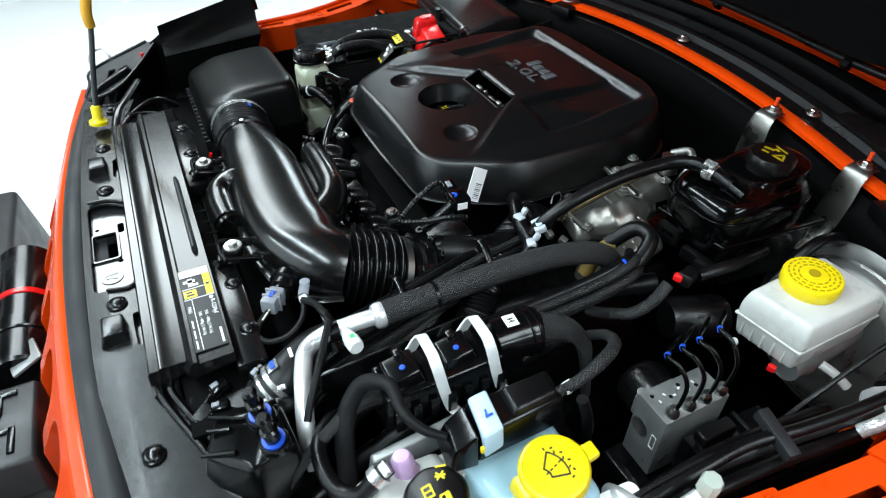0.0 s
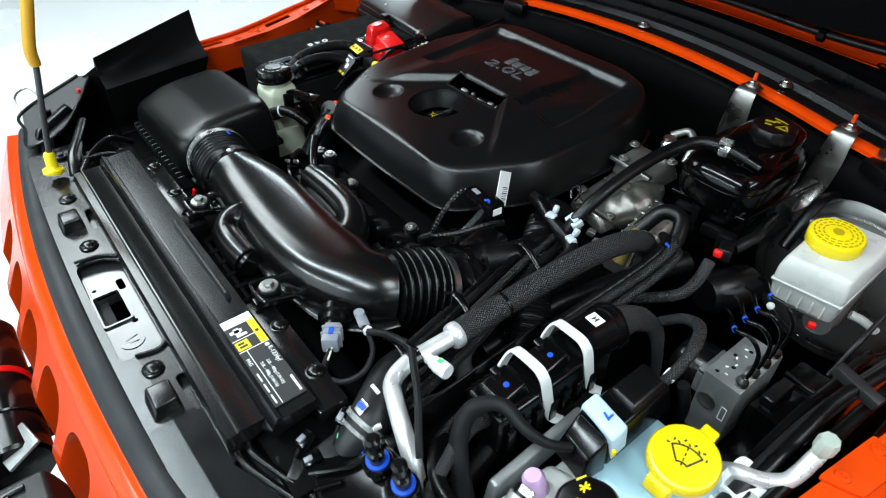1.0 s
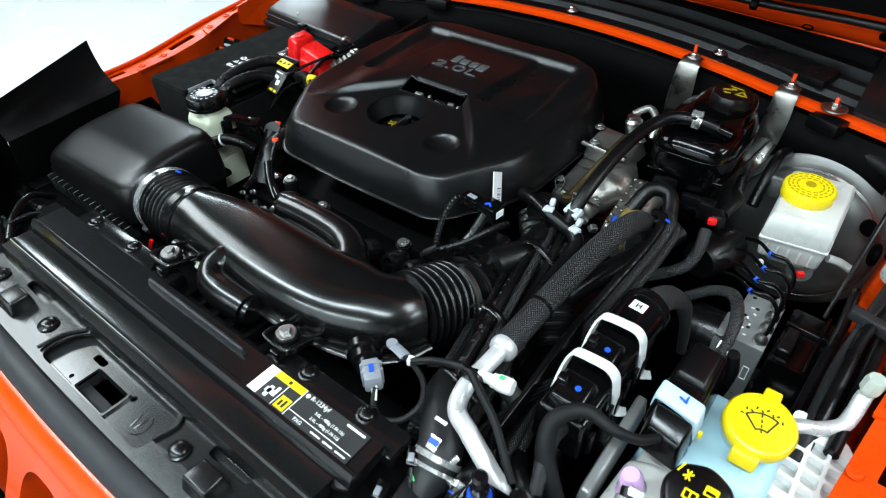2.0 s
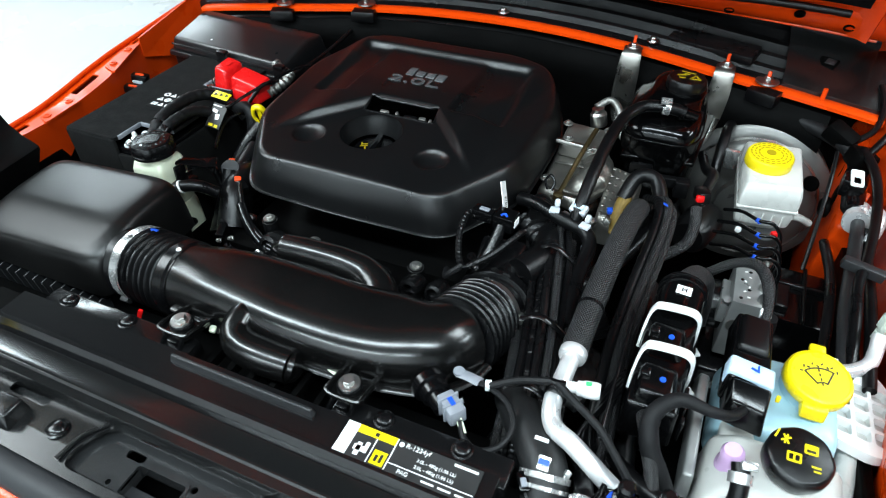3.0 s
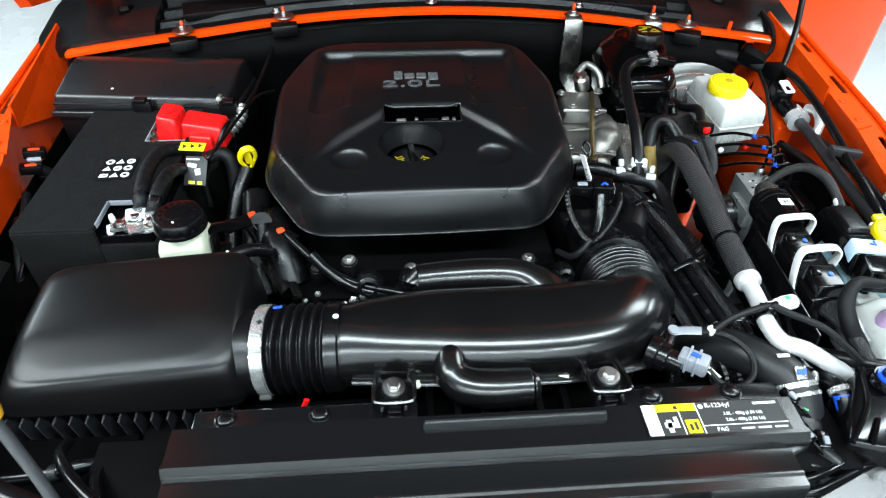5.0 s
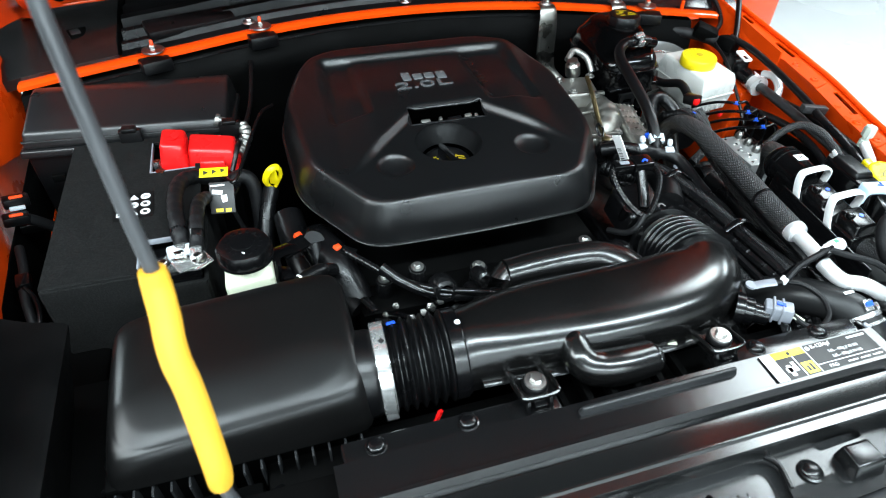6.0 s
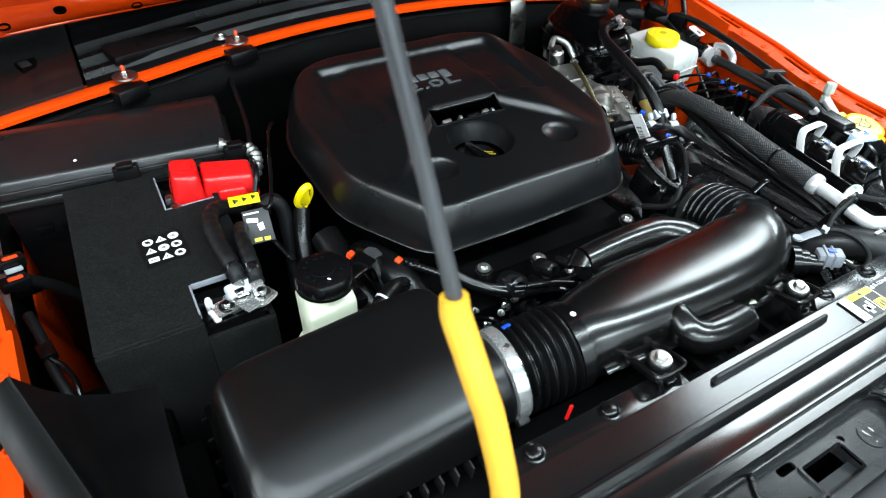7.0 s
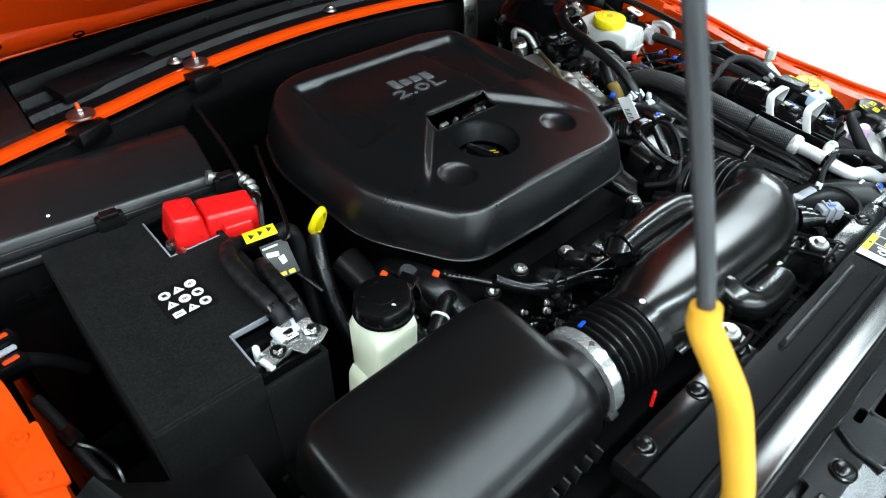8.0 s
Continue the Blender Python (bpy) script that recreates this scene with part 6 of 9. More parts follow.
def make_red_cover():
    r = thing("terminal_cover", (-0.38, 0.555, 1.05), "bright red plastic battery terminal cover", "terminal cover")
    part("lower_shell", hull([(-0.448, 0.522, 1.05), (-0.405, 0.512, 1.05), (-0.445, 0.585, 1.05), (-0.40, 0.575, 1.05), (-0.440, 0.528, 1.098), (-0.408, 0.520, 1.096), (-0.436, 0.570, 1.104), (-0.402, 0.566, 1.100)], 0.006), RED, r)
    part("side_shell", hull([(-0.408, 0.520, 1.045), (-0.332, 0.508, 1.045), (-0.400, 0.575, 1.045), (-0.326, 0.562, 1.045), (-0.402, 0.526, 1.086), (-0.338, 0.516, 1.080), (-0.398, 0.566, 1.092), (-0.332, 0.556, 1.084)], 0.005), RED, r)
    part("side_lip", hull([(-0.392, 0.505, 1.040), (-0.350, 0.500, 1.040), (-0.390, 0.525, 1.040), (-0.348, 0.52, 1.04), (-0.388, 0.508, 1.072), (-0.352, 0.504, 1.070), (-0.386, 0.522, 1.075), (-0.352, 0.518, 1.073)], 0.003), RED, r)
    part("moulded_ring", lathe([(0.0085, 0), (0.0105, 0), (0.0105, 0.0014), (0.0085, 0.0014)], (-0.422, 0.545, 1.1005), (0, -0.15, 1), 22), RED, r)
    part("moulded_bar", block((-0.422, 0.545, 1.1012), (0.012, 0.002, 0.002), (8, 0, 20), 0), RED, r)
    part("white_dot", lathe([(0.0026, 0), (0.002, 0.0012), (0, 0.0014)], (-0.366, 0.5105, 1.066), (0, -1, 0.3), 10), PAPER, r)
    part("terminal_nut", lathe([(0.007, 0), (0.007, 0.02), (0, 0.02)], (-0.446, 0.512, 1.045), seg=6), STEEL, r, "bright terminal nut")
    part("terminal_post", lathe([(0.006, 0), (0.007, 0.022), (0.005, 0.03), (0, 0.03)], (-0.450, 0.532, 1.04), seg=14), STEEL, r, "bright terminal post")
    r.location += Vector((0.004, 0.004, 0.005))
    y = thing("warning_tag", (-0.352, 0.475, 1.03), "yellow and black cable warning tag", "tag")
    part("tag_top", block((-0.352, 0.492, 1.077), (0.040, 0.016, 0.0015), (20, 0, -8), 0.0004), YELLOW, y)
    part("tag_sign", merge(*[lathe([(0.0045, 0), (0.0045, 0.0004), (0, 0.0004)], (-0.364 + 0.012 * i, 0.492, 1.0782), (0, -0.34, 0.94), 3) for i in range(3)]), INK, y)
    low = part("tag_body", block((-0.346, 0.462, 1.052), (0.034, 0.046, 0.0015), (42, 0, -6), 0.0004), INK, y, "black tag body with pale drawing")
    part("tag_print", merge(block((-0.352, 0.468, 1.0585), (0.016, 0.006, 0.0012), (42, 0, -20), 0), block((-0.342, 0.460, 1.0515), (0.010, 0.010, 0.0012), (42, 0, 10), 0), block((-0.35, 0.475, 1.065), (0.02, 0.002, 0.0012), (42, 0, -6), 0)), PAPER, low)
    part("tag_yellow", merge(block((-0.352, 0.448, 1.0405), (0.010, 0.005, 0.0012), (42, 0, -6), 0), block((-0.340, 0.447, 1.0395), (0.008, 0.005, 0.0012), (42, 0, -6), 0)), YELLOW, low)
    y.location += Vector((-0.010, -0.033, 0.013))
    f = thing("brake_vacuum_fitting", (-0.29, 0.60, 1.06), "ribbed grey metal fitting beside the terminal cover", "pipe fitting")
    part("ribbed_pipe", tube([(-0.328, 0.548, 1.060), (-0.318, 0.562, 1.067), (-0.311, 0.586, 1.073), (-0.316, 0.610, 1.076)], 0.0085, 14, 18, radii=ribbed(0.011, 0.22)), CAST, f)
    part("nozzle", lathe([(0.007, 0), (0.007, 0.03), (0.010, 0.03), (0.010, 0.036), (0, 0.036)], (-0.322, 0.610, 1.077), (-0.9, 0.2, 0.3), 14), CAST, f)


make_red_cover()


def make_fusebox():
    f = thing("fuse_box", (-0.49, 0.69, 0.86), "black plastic fuse box with a clipped domed lid", "fuse box")
    part("lid", hull([(-0.652, 0.640, 1.062), (-0.338, 0.612, 1.062), (-0.655, 0.775, 1.062), (-0.318, 0.755, 1.062), (-0.646, 0.648, 1.088), (-0.342, 0.620, 1.086),
                      (-0.640, 0.735, 1.110), (-0.330, 0.705, 1.110), (-0.640, 0.765, 1.108), (-0.325, 0.745, 1.106)], 0.006, 3, 8), FUSEPL, f)
    part("lid_rim", hull([(-0.657, 0.634, 1.050), (-0.334, 0.606, 1.050), (-0.659, 0.78, 1.050), (-0.314, 0.76, 1.05), (-0.656, 0.636, 1.062), (-0.336, 0.608, 1.062), (-0.657, 0.778, 1.062), (-0.316, 0.758, 1.062)], 0.003), FUSEPL, f)
    part("rim_bead", tube([(-0.650, 0.6435, 1.074), (-0.56, 0.636, 1.074), (-0.45, 0.626, 1.073), (-0.345, 0.6165, 1.072)], 0.0022, 8, 4), FUSEPL, f)
    part("base", hull([(-0.645, 0.648, 0.70), (-0.345, 0.62, 0.70), (-0.645, 0.77, 0.70), (-0.33, 0.75, 0.70), (-0.650, 0.640, 1.050), (-0.340, 0.612, 1.05), (-0.652, 0.774, 1.05), (-0.322, 0.754, 1.05)], 0.004), BLACK, f)
    for x in (-0.487, -0.335):
        yk = 0.618 - (x + 0.487) * 0.09
        k = part("clip", block((x, yk, 1.066), (0.034, 0.012, 0.046), (0, 0, -5), 0.003), BLACK, f)
        part("clip_hook", block((x, yk - 0.002, 1.090), (0.022, 0.014, 0.008), (0, 0, -5), 0.002), BLACK, k)
        for i in range(5):
            part("clip_rib", block((x - 0.012 + 0.006 * i, yk - 0.007, 1.052), (0.002, 0.004, 0.016), (0, 0, -5), 0.0005), BLACK, k)
    part("white_dot", lathe([(0.0025, 0), (0.002, 0.001), (0, 0.0012)], (-0.545, 0.655, 1.0935), seg=10), PAPER, f)
    for i in range(4):
        # solid dark bars give the shade of vent slots by colour
        part("slot_bar", block((-0.61 + 0.03 * i, 0.617, 1.02), (0.02, 0.008, 0.012), (0, 0, 2), 0.001), DULL, f)
    s = thing("side_connectors", (-0.615, 0.5, 0.95), "black plugs with orange locks beside the battery", "connector")
    for i, (y, z) in enumerate(((0.535, 1.040), (0.509, 1.026), (0.545, 0.985))):
        part("plug", block((-0.651, y, z), (0.034, 0.018, 0.016), (0, 10, 20), 0.003), BLACK, s)
        part("lock", block((-0.648, y - 0.002, z + 0.008), (0.018, 0.006, 0.005), (0, 10, 20), 0.002), ORANGE_CLIP, s, "orange connector lock")
    part("pale_latch", block((-0.648, 0.522, 1.036), (0.020, 0.006, 0.005), (0, 10, 20), 0.001), CLIPWHITE, s, "pale connector latch")
    part("loom", tube([(-0.640, 0.512, 1.024), (-0.625, 0.525, 1.0), (-0.606, 0.540, 0.965), (-0.590, 0.55, 0.93)], 0.008, 12), TAPE, s)
    part("loom", tube([(-0.645, 0.46, 1.01), (-0.636, 0.42, 1.0), (-0.632, 0.38, 0.99), (-0.622, 0.34, 0.97), (-0.612, 0.30, 0.93), (-0.605, 0.28, 0.88)], 0.0065, 10), TAPE, s)
    part("loom_clip", block((-0.633, 0.398, 0.998), (0.018, 0.026, 0.012), (0, 0, 12), 0.002), SATIN, s)
    part("thin_lead", tube([(-0.630, 0.385, 0.998), (-0.618, 0.370, 0.990), (-0.610, 0.340, 0.98), (-0.618, 0.310, 0.95), (-0.622, 0.29, 0.91)], 0.0032, 8), SATIN, s)


make_fusebox()


def make_small_tank():
    t = thing("coolant_bottle", (-0.33, 0.255, 0.95), "cream plastic fluid bottle with a black lobed cap", "fluid bottle")
    part("bottle", hull([(-0.354, 0.232, 1.088), (-0.302, 0.236, 1.088), (-0.354, 0.280, 1.088), (-0.302, 0.282, 1.088), (-0.358, 0.226, 1.072), (-0.299, 0.230, 1.072), (-0.358, 0.285, 1.072), (-0.299, 0.287, 1.072),
                         (-0.357, 0.226, 0.998), (-0.300, 0.230, 0.998), (-0.357, 0.284, 0.998), (-0.300, 0.285, 0.998)], 0.007), CREAM, t)
    part("bottle_foot", hull([(-0.366, 0.218, 0.940), (-0.298, 0.222, 0.940), (-0.366, 0.288, 0.940), (-0.298, 0.288, 0.940), (-0.364, 0.220, 0.990), (-0.299, 0.226, 0.990), (-0.364, 0.286, 0.990), (-0.299, 0.287, 0.990),
                              (-0.358, 0.226, 1.004), (-0.300, 0.230, 1.004), (-0.358, 0.284, 1.004), (-0.300, 0.285, 1.004)], 0.005), CREAM, t)
    part("cradle", hull([(-0.364, 0.220, 0.86), (-0.296, 0.224, 0.86), (-0.364, 0.288, 0.86), (-0.296, 0.288, 0.86), (-0.368, 0.216, 0.946), (-0.294, 0.220, 0.946), (-0.368, 0.290, 0.946), (-0.294, 0.290, 0.946)], 0.005), DULL, t, "black bottle cradle")
    part("band_clip", merge(block((-0.294, 0.262, 1.060), (0.008, 0.020, 0.030), (0, 4, 0), 0.003), block((-0.286, 0.268, 1.040), (0.016, 0.026, 0.014), (0, 10, 10), 0.003)), SATIN, t)
    part("strap", merge(box(-0.299, -0.2955, 0.226, 0.287, 1.028, 1.050, 0.001), box(-0.330, -0.296, 0.2245, 0.2275, 1.030, 1.048, 0.001, 1)), BLACK, t, "black retaining strap")
    part("neck", lathe([(0.026, 0), (0.024, 0.012), (0.024, 0.02), (0, 0.02)], (-0.328, 0.258, 1.084), seg=24), CREAM, t)
    lobes = lambda a: 1 + 0.05 * max(0.0, math.cos(6 * a)) ** 0.5
    cap = part("cap", lathe([(0.029, 0), (0.0315, 0.003), (0.0315, 0.014), (0.0295, 0.018), (0.026, 0.0195), (0, 0.0195)], (-0.328, 0.256, 1.097), seg=96, wobble=lobes), SATIN, t, "black lobed screw cap")
    part("cap_skirt", lathe([(0.031, 0), (0.0335, 0.002), (0.0335, 0.006), (0.031, 0.007)], (-0.328, 0.256, 1.093), seg=40), SATIN, cap)
    part("cap_relief", merge(lathe([(0.0105, 0), (0.0145, 0), (0.0145, 0.0012), (0.0105, 0.0012)], (-0.329, 0.257, 1.1163), seg=24), box(-0.0115, 0.0115, -0.001, 0.001, 0, 0.0011, 0, 1, pose(-0.329, 0.257, 1.1163, 0, 0, 25))), SATIN, cap)
    for k in range(15):
        part("cap_tick", box(0.019, 0.023, -0.002, 0.002, 0, 0.0008, 0, 1, pose(-0.328, 0.256, 1.1163, 0, 0, 24 * k)), SATIN, cap)
    part("white_dot", lathe([(0.0024, 0), (0.002, 0.001), (0, 0.0012)], (-0.329, 0.2365, 1.1160), seg=10), PAPER, t)
    part("level_mark", merge(*[box(x, x + 0.0072, 0.0, 0.0012, z, z + 0.0085, 0.0004, 1, pose(-0.331, 0.2262, 0, 0, 0, 4)) for x in (0.003, 0.012) for z in (1.006, 1.018, 1.030)]), CREAM, t, "moulded level grid")
    part("bracket", merge(tube([(-0.305, 0.270, 1.075), (-0.285, 0.285, 1.070), (-0.262, 0.298, 1.060), (-0.252, 0.30, 1.03)], 0.009, 8, flat=(1.4, 0.4)), block((-0.270, 0.292, 1.066), (0.04, 0.022, 0.004), (10, 0, 30), 0.001)), GLOSS, t, "black mounting strap")
    d = thing("oil_dipstick", (-0.285, 0.46, 0.98), "yellow oil dipstick handle on a black tube", "dipstick")
    part("dipstick_tube", tube([(-0.287, 0.462, 1.045), (-0.300, 0.43, 1.02), (-0.310, 0.39, 0.98), (-0.31, 0.33, 0.92)], 0.012, 12), RUBBER, d)
    part("handle_loop", tube([(-0.287, 0.462, 1.046), (-0.293, 0.455, 1.065), (-0.285, 0.450, 1.085), (-0.273, 0.455, 1.086), (-0.270, 0.462, 1.068), (-0.280, 0.464, 1.048)], 0.0040, 12, flat=(1.3, 0.8)), YELLOW, d)
    part("handle_web", block((-0.281, 0.458, 1.068), (0.014, 0.004, 0.028), (10, 0, -20), 0.002), YELLOW, d)
    h = thing("vent_hose", (-0.31, 0.5, 1.0), "thin black hoses behind the battery", "hose")
    part("hose", tube([(-0.345, 0.47, 1.062), (-0.325, 0.475, 1.066), (-0.312, 0.470, 1.05), (-0.312, 0.455, 1.0), (-0.32, 0.42, 0.93)], 0.011, 12), TAPE, h)
    part("thin_hose", tube([(-0.34, 0.50, 1.06), (-0.325, 0.53, 1.085), (-0.318, 0.58, 1.075), (-0.300, 0.66, 1.08), (-0.29, 0.74, 1.09), (-0.285, 0.80, 1.10)], 0.0038, 8), RUBBER, h)
    part("thin_hose", tube([(-0.335, 0.51, 1.05), (-0.33, 0.47, 1.06), (-0.345, 0.43, 1.05), (-0.33, 0.38, 1.03)], 0.0035, 8), RUBBER, h)


make_small_tank()


# ---- driver's side: hoses, pipes and connectors ----
def disc_marks(parent, c, axis, marks, mat, name):
    """Flat bars on a tilted cap: rows of (x, y, length, width, turn)."""
    q = Vector((0, 0, 1)).rotation_difference(Vector(axis).normalized()).to_matrix().to_4x4()
    m = Matrix.Translation(c) @ q
    bms = []
    for x, y, l, w, a in marks:
        b = box(-l / 2, l / 2, -w / 2, w / 2, 0, 0.0006, 0)
        bmesh.ops.transform(b, matrix=m @ pose(x, y, 0, 0, 0, a), verts=b.verts)
        bms.append(b)
    return part(name, merge(*bms), mat, parent)


def make_ac_line():
    a = thing("refrigerant_line", (0.39, 0.2, 1.0), "braided black hose joined to a bright aluminium pipe", "hose")
    part("braided_hose", tube([(0.382, 0.132, 1.082), (0.384, 0.20, 1.087), (0.389, 0.295, 1.094), (0.395, 0.37, 1.093), (0.400, 0.425, 1.078), (0.398, 0.455, 1.045), (0.390, 0.46, 0.99)], 0.0150, 24, 12), BRAID, a)
    part("hose_tie", lathe([(0.0155, 0), (0.0164, 0.0005), (0.0164, 0.004), (0.0155, 0.0045)], (0.3835, 0.195, 1.0865), (0.05, 1, 0.06), 24), RUBBER, a)
    part("crimp_collar", lathe([(0.0105, -0.006), (0.0142, -0.004), (0.0155, 0.000), (0.0155, 0.006), (0.0145, 0.008), (0.0145, 0.014)], (0.382, 0.124, 1.0815), (0.0, 1, 0.05), 28), PIPE, a)
    part("pipe", tube([(0.382, 0.130, 1.082), (0.380, 0.090, 1.080), (0.378, 0.062, 1.076), (0.386, 0.038, 1.071), (0.410, 0.026, 1.068), (0.440, 0.016, 1.052), (0.462, 0.010, 1.035), (0.475, 0.006, 0.99)], 0.0098, 24, 10), PIPE, a)
    part("pipe_clip", merge(lathe([(0.0102, 0), (0.0122, 0), (0.0122, 0.012), (0.0102, 0.012)], (0.3785, 0.066, 1.077), (0.05, 1, 0.06), 20), block((0.376, 0.068, 1.094), (0.012, 0.012, 0.010), (0, 20, 10), 0.002), tube([(0.366, 0.07, 1.098), (0.376, 0.068, 1.10), (0.386, 0.072, 1.098)], 0.003, 6)), SATIN, a, "black wire clip on the pipe")
    v = part("service_valve", lathe([(0.006, 0), (0.006, 0.012), (0.008, 0.013), (0.008, 0.018), (0.0092, 0.020), (0.0092, 0.033), (0.008, 0.036), (0, 0.036)], (0.385, 0.082, 1.081), (0.93, 0.1, 0.10), 10), WHITE, a, "white capped service valve")
    part("green_mark", block((0.408, 0.085, 1.0922), (0.006, 0.005, 0.0012), (0, -8, 5), 0), GREENMARK, v)
    part("sensor_lead", tube([(0.312, 0.055, 1.075), (0.335, 0.064, 1.085), (0.360, 0.066, 1.096), (0.378, 0.068, 1.098), (0.398, 0.058, 1.094), (0.430, 0.040, 1.088), (0.455, 0.022, 1.072), (0.470, 0.012, 1.06)], 0.0042, 8), TAPE, a)


make_ac_line()


def make_looms():
    g = thing("wiring_looms", (0.36, 0.2, 1.0), "bundled black corrugated wiring looms and hoses", "wiring")
    n = 0
    for dx, dz, r in ((0.0, 0.0, 0.0066), (0.013, -0.002, 0.0060), (0.026, -0.006, 0.0062), (0.039, -0.012, 0.0064), (-0.013, -0.006, 0.0060), (-0.022, -0.018, 0.0066), (0.006, 0.011, 0.0056), (0.019, 0.009, 0.0056), (0.031, 0.004, 0.0054), (-0.006, -0.017, 0.007), (0.012, -0.018, 0.007), (0.030, -0.022, 0.007)):
        k = 0.004 * math.sin(40 * dx + 300 * dz)
        part("loom", tube([(0.285 + dx, 0.37, 1.045 + dz), (0.300 + dx + k, 0.31, 1.050 + dz), (0.315 + dx, 0.24, 1.048 + dz - k), (0.330 + dx - k, 0.16, 1.042 + dz), (0.345 + dx, 0.08, 1.035 + dz + k), (0.352 + dx, 0.03, 1.015 + dz), (0.355 + dx, 0.0, 0.97 + dz)], r, 8, 36, radii=ribbed(0.0052, 0.07)), LOOM if n % 2 else RUBBER, g)
        n += 1
    for y in (0.30, 0.17, 0.07):
        part("loom_tie", tube([(0.286 + (0.31 - y) * 0.16, y, 1.065), (0.312 + (0.31 - y) * 0.16, y, 1.078), (0.350 + (0.31 - y) * 0.16, y, 1.052)], 0.003, 6, flat=(1.6, 0.6)), SATIN, g)
    for dx, dz, r in ((0.0, 0.0, 0.0065), (0.012, 0.003, 0.006), (0.006, -0.011, 0.0066), (0.020, -0.008, 0.0062), (0.012, -0.022, 0.008)):
        part("rear_loom", tube([(0.405 + dx, 0.475, 1.065 + dz), (0.425 + dx, 0.45, 1.078 + dz), (0.428 + dx, 0.40, 1.068 + dz), (0.420 + dx, 0.30, 1.050 + dz), (0.415 + dx, 0.20, 1.040 + dz), (0.418 + dx, 0.12, 1.030 + dz), (0.425 + dx, 0.05, 1.0 + dz)], r, 10, 24, radii=ribbed(0.006, 0.05)), LOOM if dx else RUBBER, g)
    part("blue_tape", block((0.434, 0.438, 1.087), (0.007, 0.004, 0.0016), (0, 25, 10), 0.0004), BLUE, g, "blue paint mark")
    part("elbow_hose", tube([(0.372, 0.465, 1.06), (0.385, 0.495, 1.085), (0.410, 0.500, 1.085), (0.425, 0.475, 1.07), (0.428, 0.45, 1.06)], 0.011, 14), RUBBER, g)
    part("yellow_sleeve", tube([(0.375, 0.43, 1.02), (0.373, 0.45, 1.05), (0.376, 0.47, 1.062)], 0.010, 12), HOSECLOTH, g, "brown cloth sleeve behind the hose")
    for p in (((0.44, 0.50, 1.03), (0.40, 0.42, 1.01), (0.36, 0.32, 0.99), (0.35, 0.2, 0.97)), ((0.27, 0.31, 1.02), (0.30, 0.26, 0.995), (0.33, 0.2, 0.96), (0.36, 0.1, 0.93)), ((0.31, 0.21, 0.99), (0.33, 0.14, 0.95), (0.31, 0.05, 0.92)), ((0.44, 0.36, 1.0), (0.45, 0.25, 0.99), (0.46, 0.12, 0.96), (0.48, 0.0, 0.93))):
        part("lower_hose", tube(p, 0.015, 12), RUBBER, g)
    part("hot_pipe", tube([(0.30, 0.30, 1.02), (0.315, 0.25, 1.0), (0.345, 0.17, 0.985), (0.40, 0.14, 0.98)], 0.012, 12), ALU, g, "dull aluminium pipe low between the hoses")
    # radiator hose with spring clamp
    h = thing("radiator_hose", (0.392, 0.0, 0.98), "black radiator hose with a bright spring clamp", "hose")
    part("hose", tube([(0.325, 0.115, 0.985), (0.338, 0.085, 1.015), (0.355, 0.055, 1.035), (0.375, 0.028, 1.043), (0.392, 0.000, 1.040), (0.396, -0.030, 1.015), (0.398, -0.055, 0.97)], [0.024, 0.024, 0.024, 0.0235, 0.0235, 0.0235, 0.023], 24), HOSEGREY, h)
    part("spring_clamp", merge(lathe([(0.0245, 0), (0.0258, 0), (0.0258, 0.006), (0.0245, 0.006)], (0.3915, 0.002, 1.041), (0.1, -0.85, -0.5), 28), lathe([(0.0245, 0), (0.0258, 0), (0.0258, 0.004), (0.0245, 0.004)], (0.393, -0.008, 1.035), (0.1, -0.85, -0.5), 28),
                               block((0.389, -0.003, 1.0665), (0.012, 0.014, 0.002), (35, 0, 0), 0.0006), block((0.412, 0.0, 1.055), (0.006, 0.010, 0.005), (20, 40, 0), 0.001)), CLAMP, h, "bright spring clamp")
    part("blue_mark", merge(block((0.390, -0.016, 1.0545), (0.006, 0.010, 0.001), (35, 0, 5), 0), block((0.389, -0.003, 1.069), (0.010, 0.006, 0.0012), (35, 0, 0), 0)), BLUE, h)
    part("hose_print", block((0.380, 0.020, 1.0685), (0.014, 0.004, 0.0008), (5, 0, 0), 0), PRINT, h, "pale printed bar")
    wires = thing("wire_bundle", (0.42, 0.05, 1.0), "bundle of parallel black wires bending beside the aluminium pipe", "wiring")
    for i in range(7):
        k, d = 0.0044 * (i - 3), 0.003 * (i % 2)
        part("wire", tube([(0.440, 0.135 + k, 1.056 + d), (0.424, 0.095 + k, 1.054 + d), (0.416 + k * 0.6, 0.055 + k * 0.6, 1.048 + d), (0.430 + k, 0.024, 1.038 + d), (0.468 + k, 0.012, 1.020 + d), (0.500 + k, 0.012, 0.99 + d)], 0.0024, 8), SATIN, wires)
    f = thing("clip_joint", (0.432, -0.02, 1.03), "pale blue quick connector on a thin hose", "hose fitting")
    part("hose", tube([(0.425, 0.03, 1.02), (0.430, 0.0, 1.045), (0.433, -0.020, 1.050), (0.435, -0.045, 1.03), (0.44, -0.06, 0.98)], 0.0095, 12), RUBBER, f)
    part("clamp", merge(lathe([(0.0105, 0), (0.012, 0), (0.012, 0.006), (0.0105, 0.006)], (0.4325, -0.014, 1.050), (0.05, -0.9, -0.2), 18), block((0.444, -0.018, 1.053), (0.007, 0.004, 0.008), (0, 30, 0), 0.001), block((0.423, -0.02, 1.055), (0.006, 0.004, 0.007), (0, -30, 0), 0.001)), CLAMP, f)
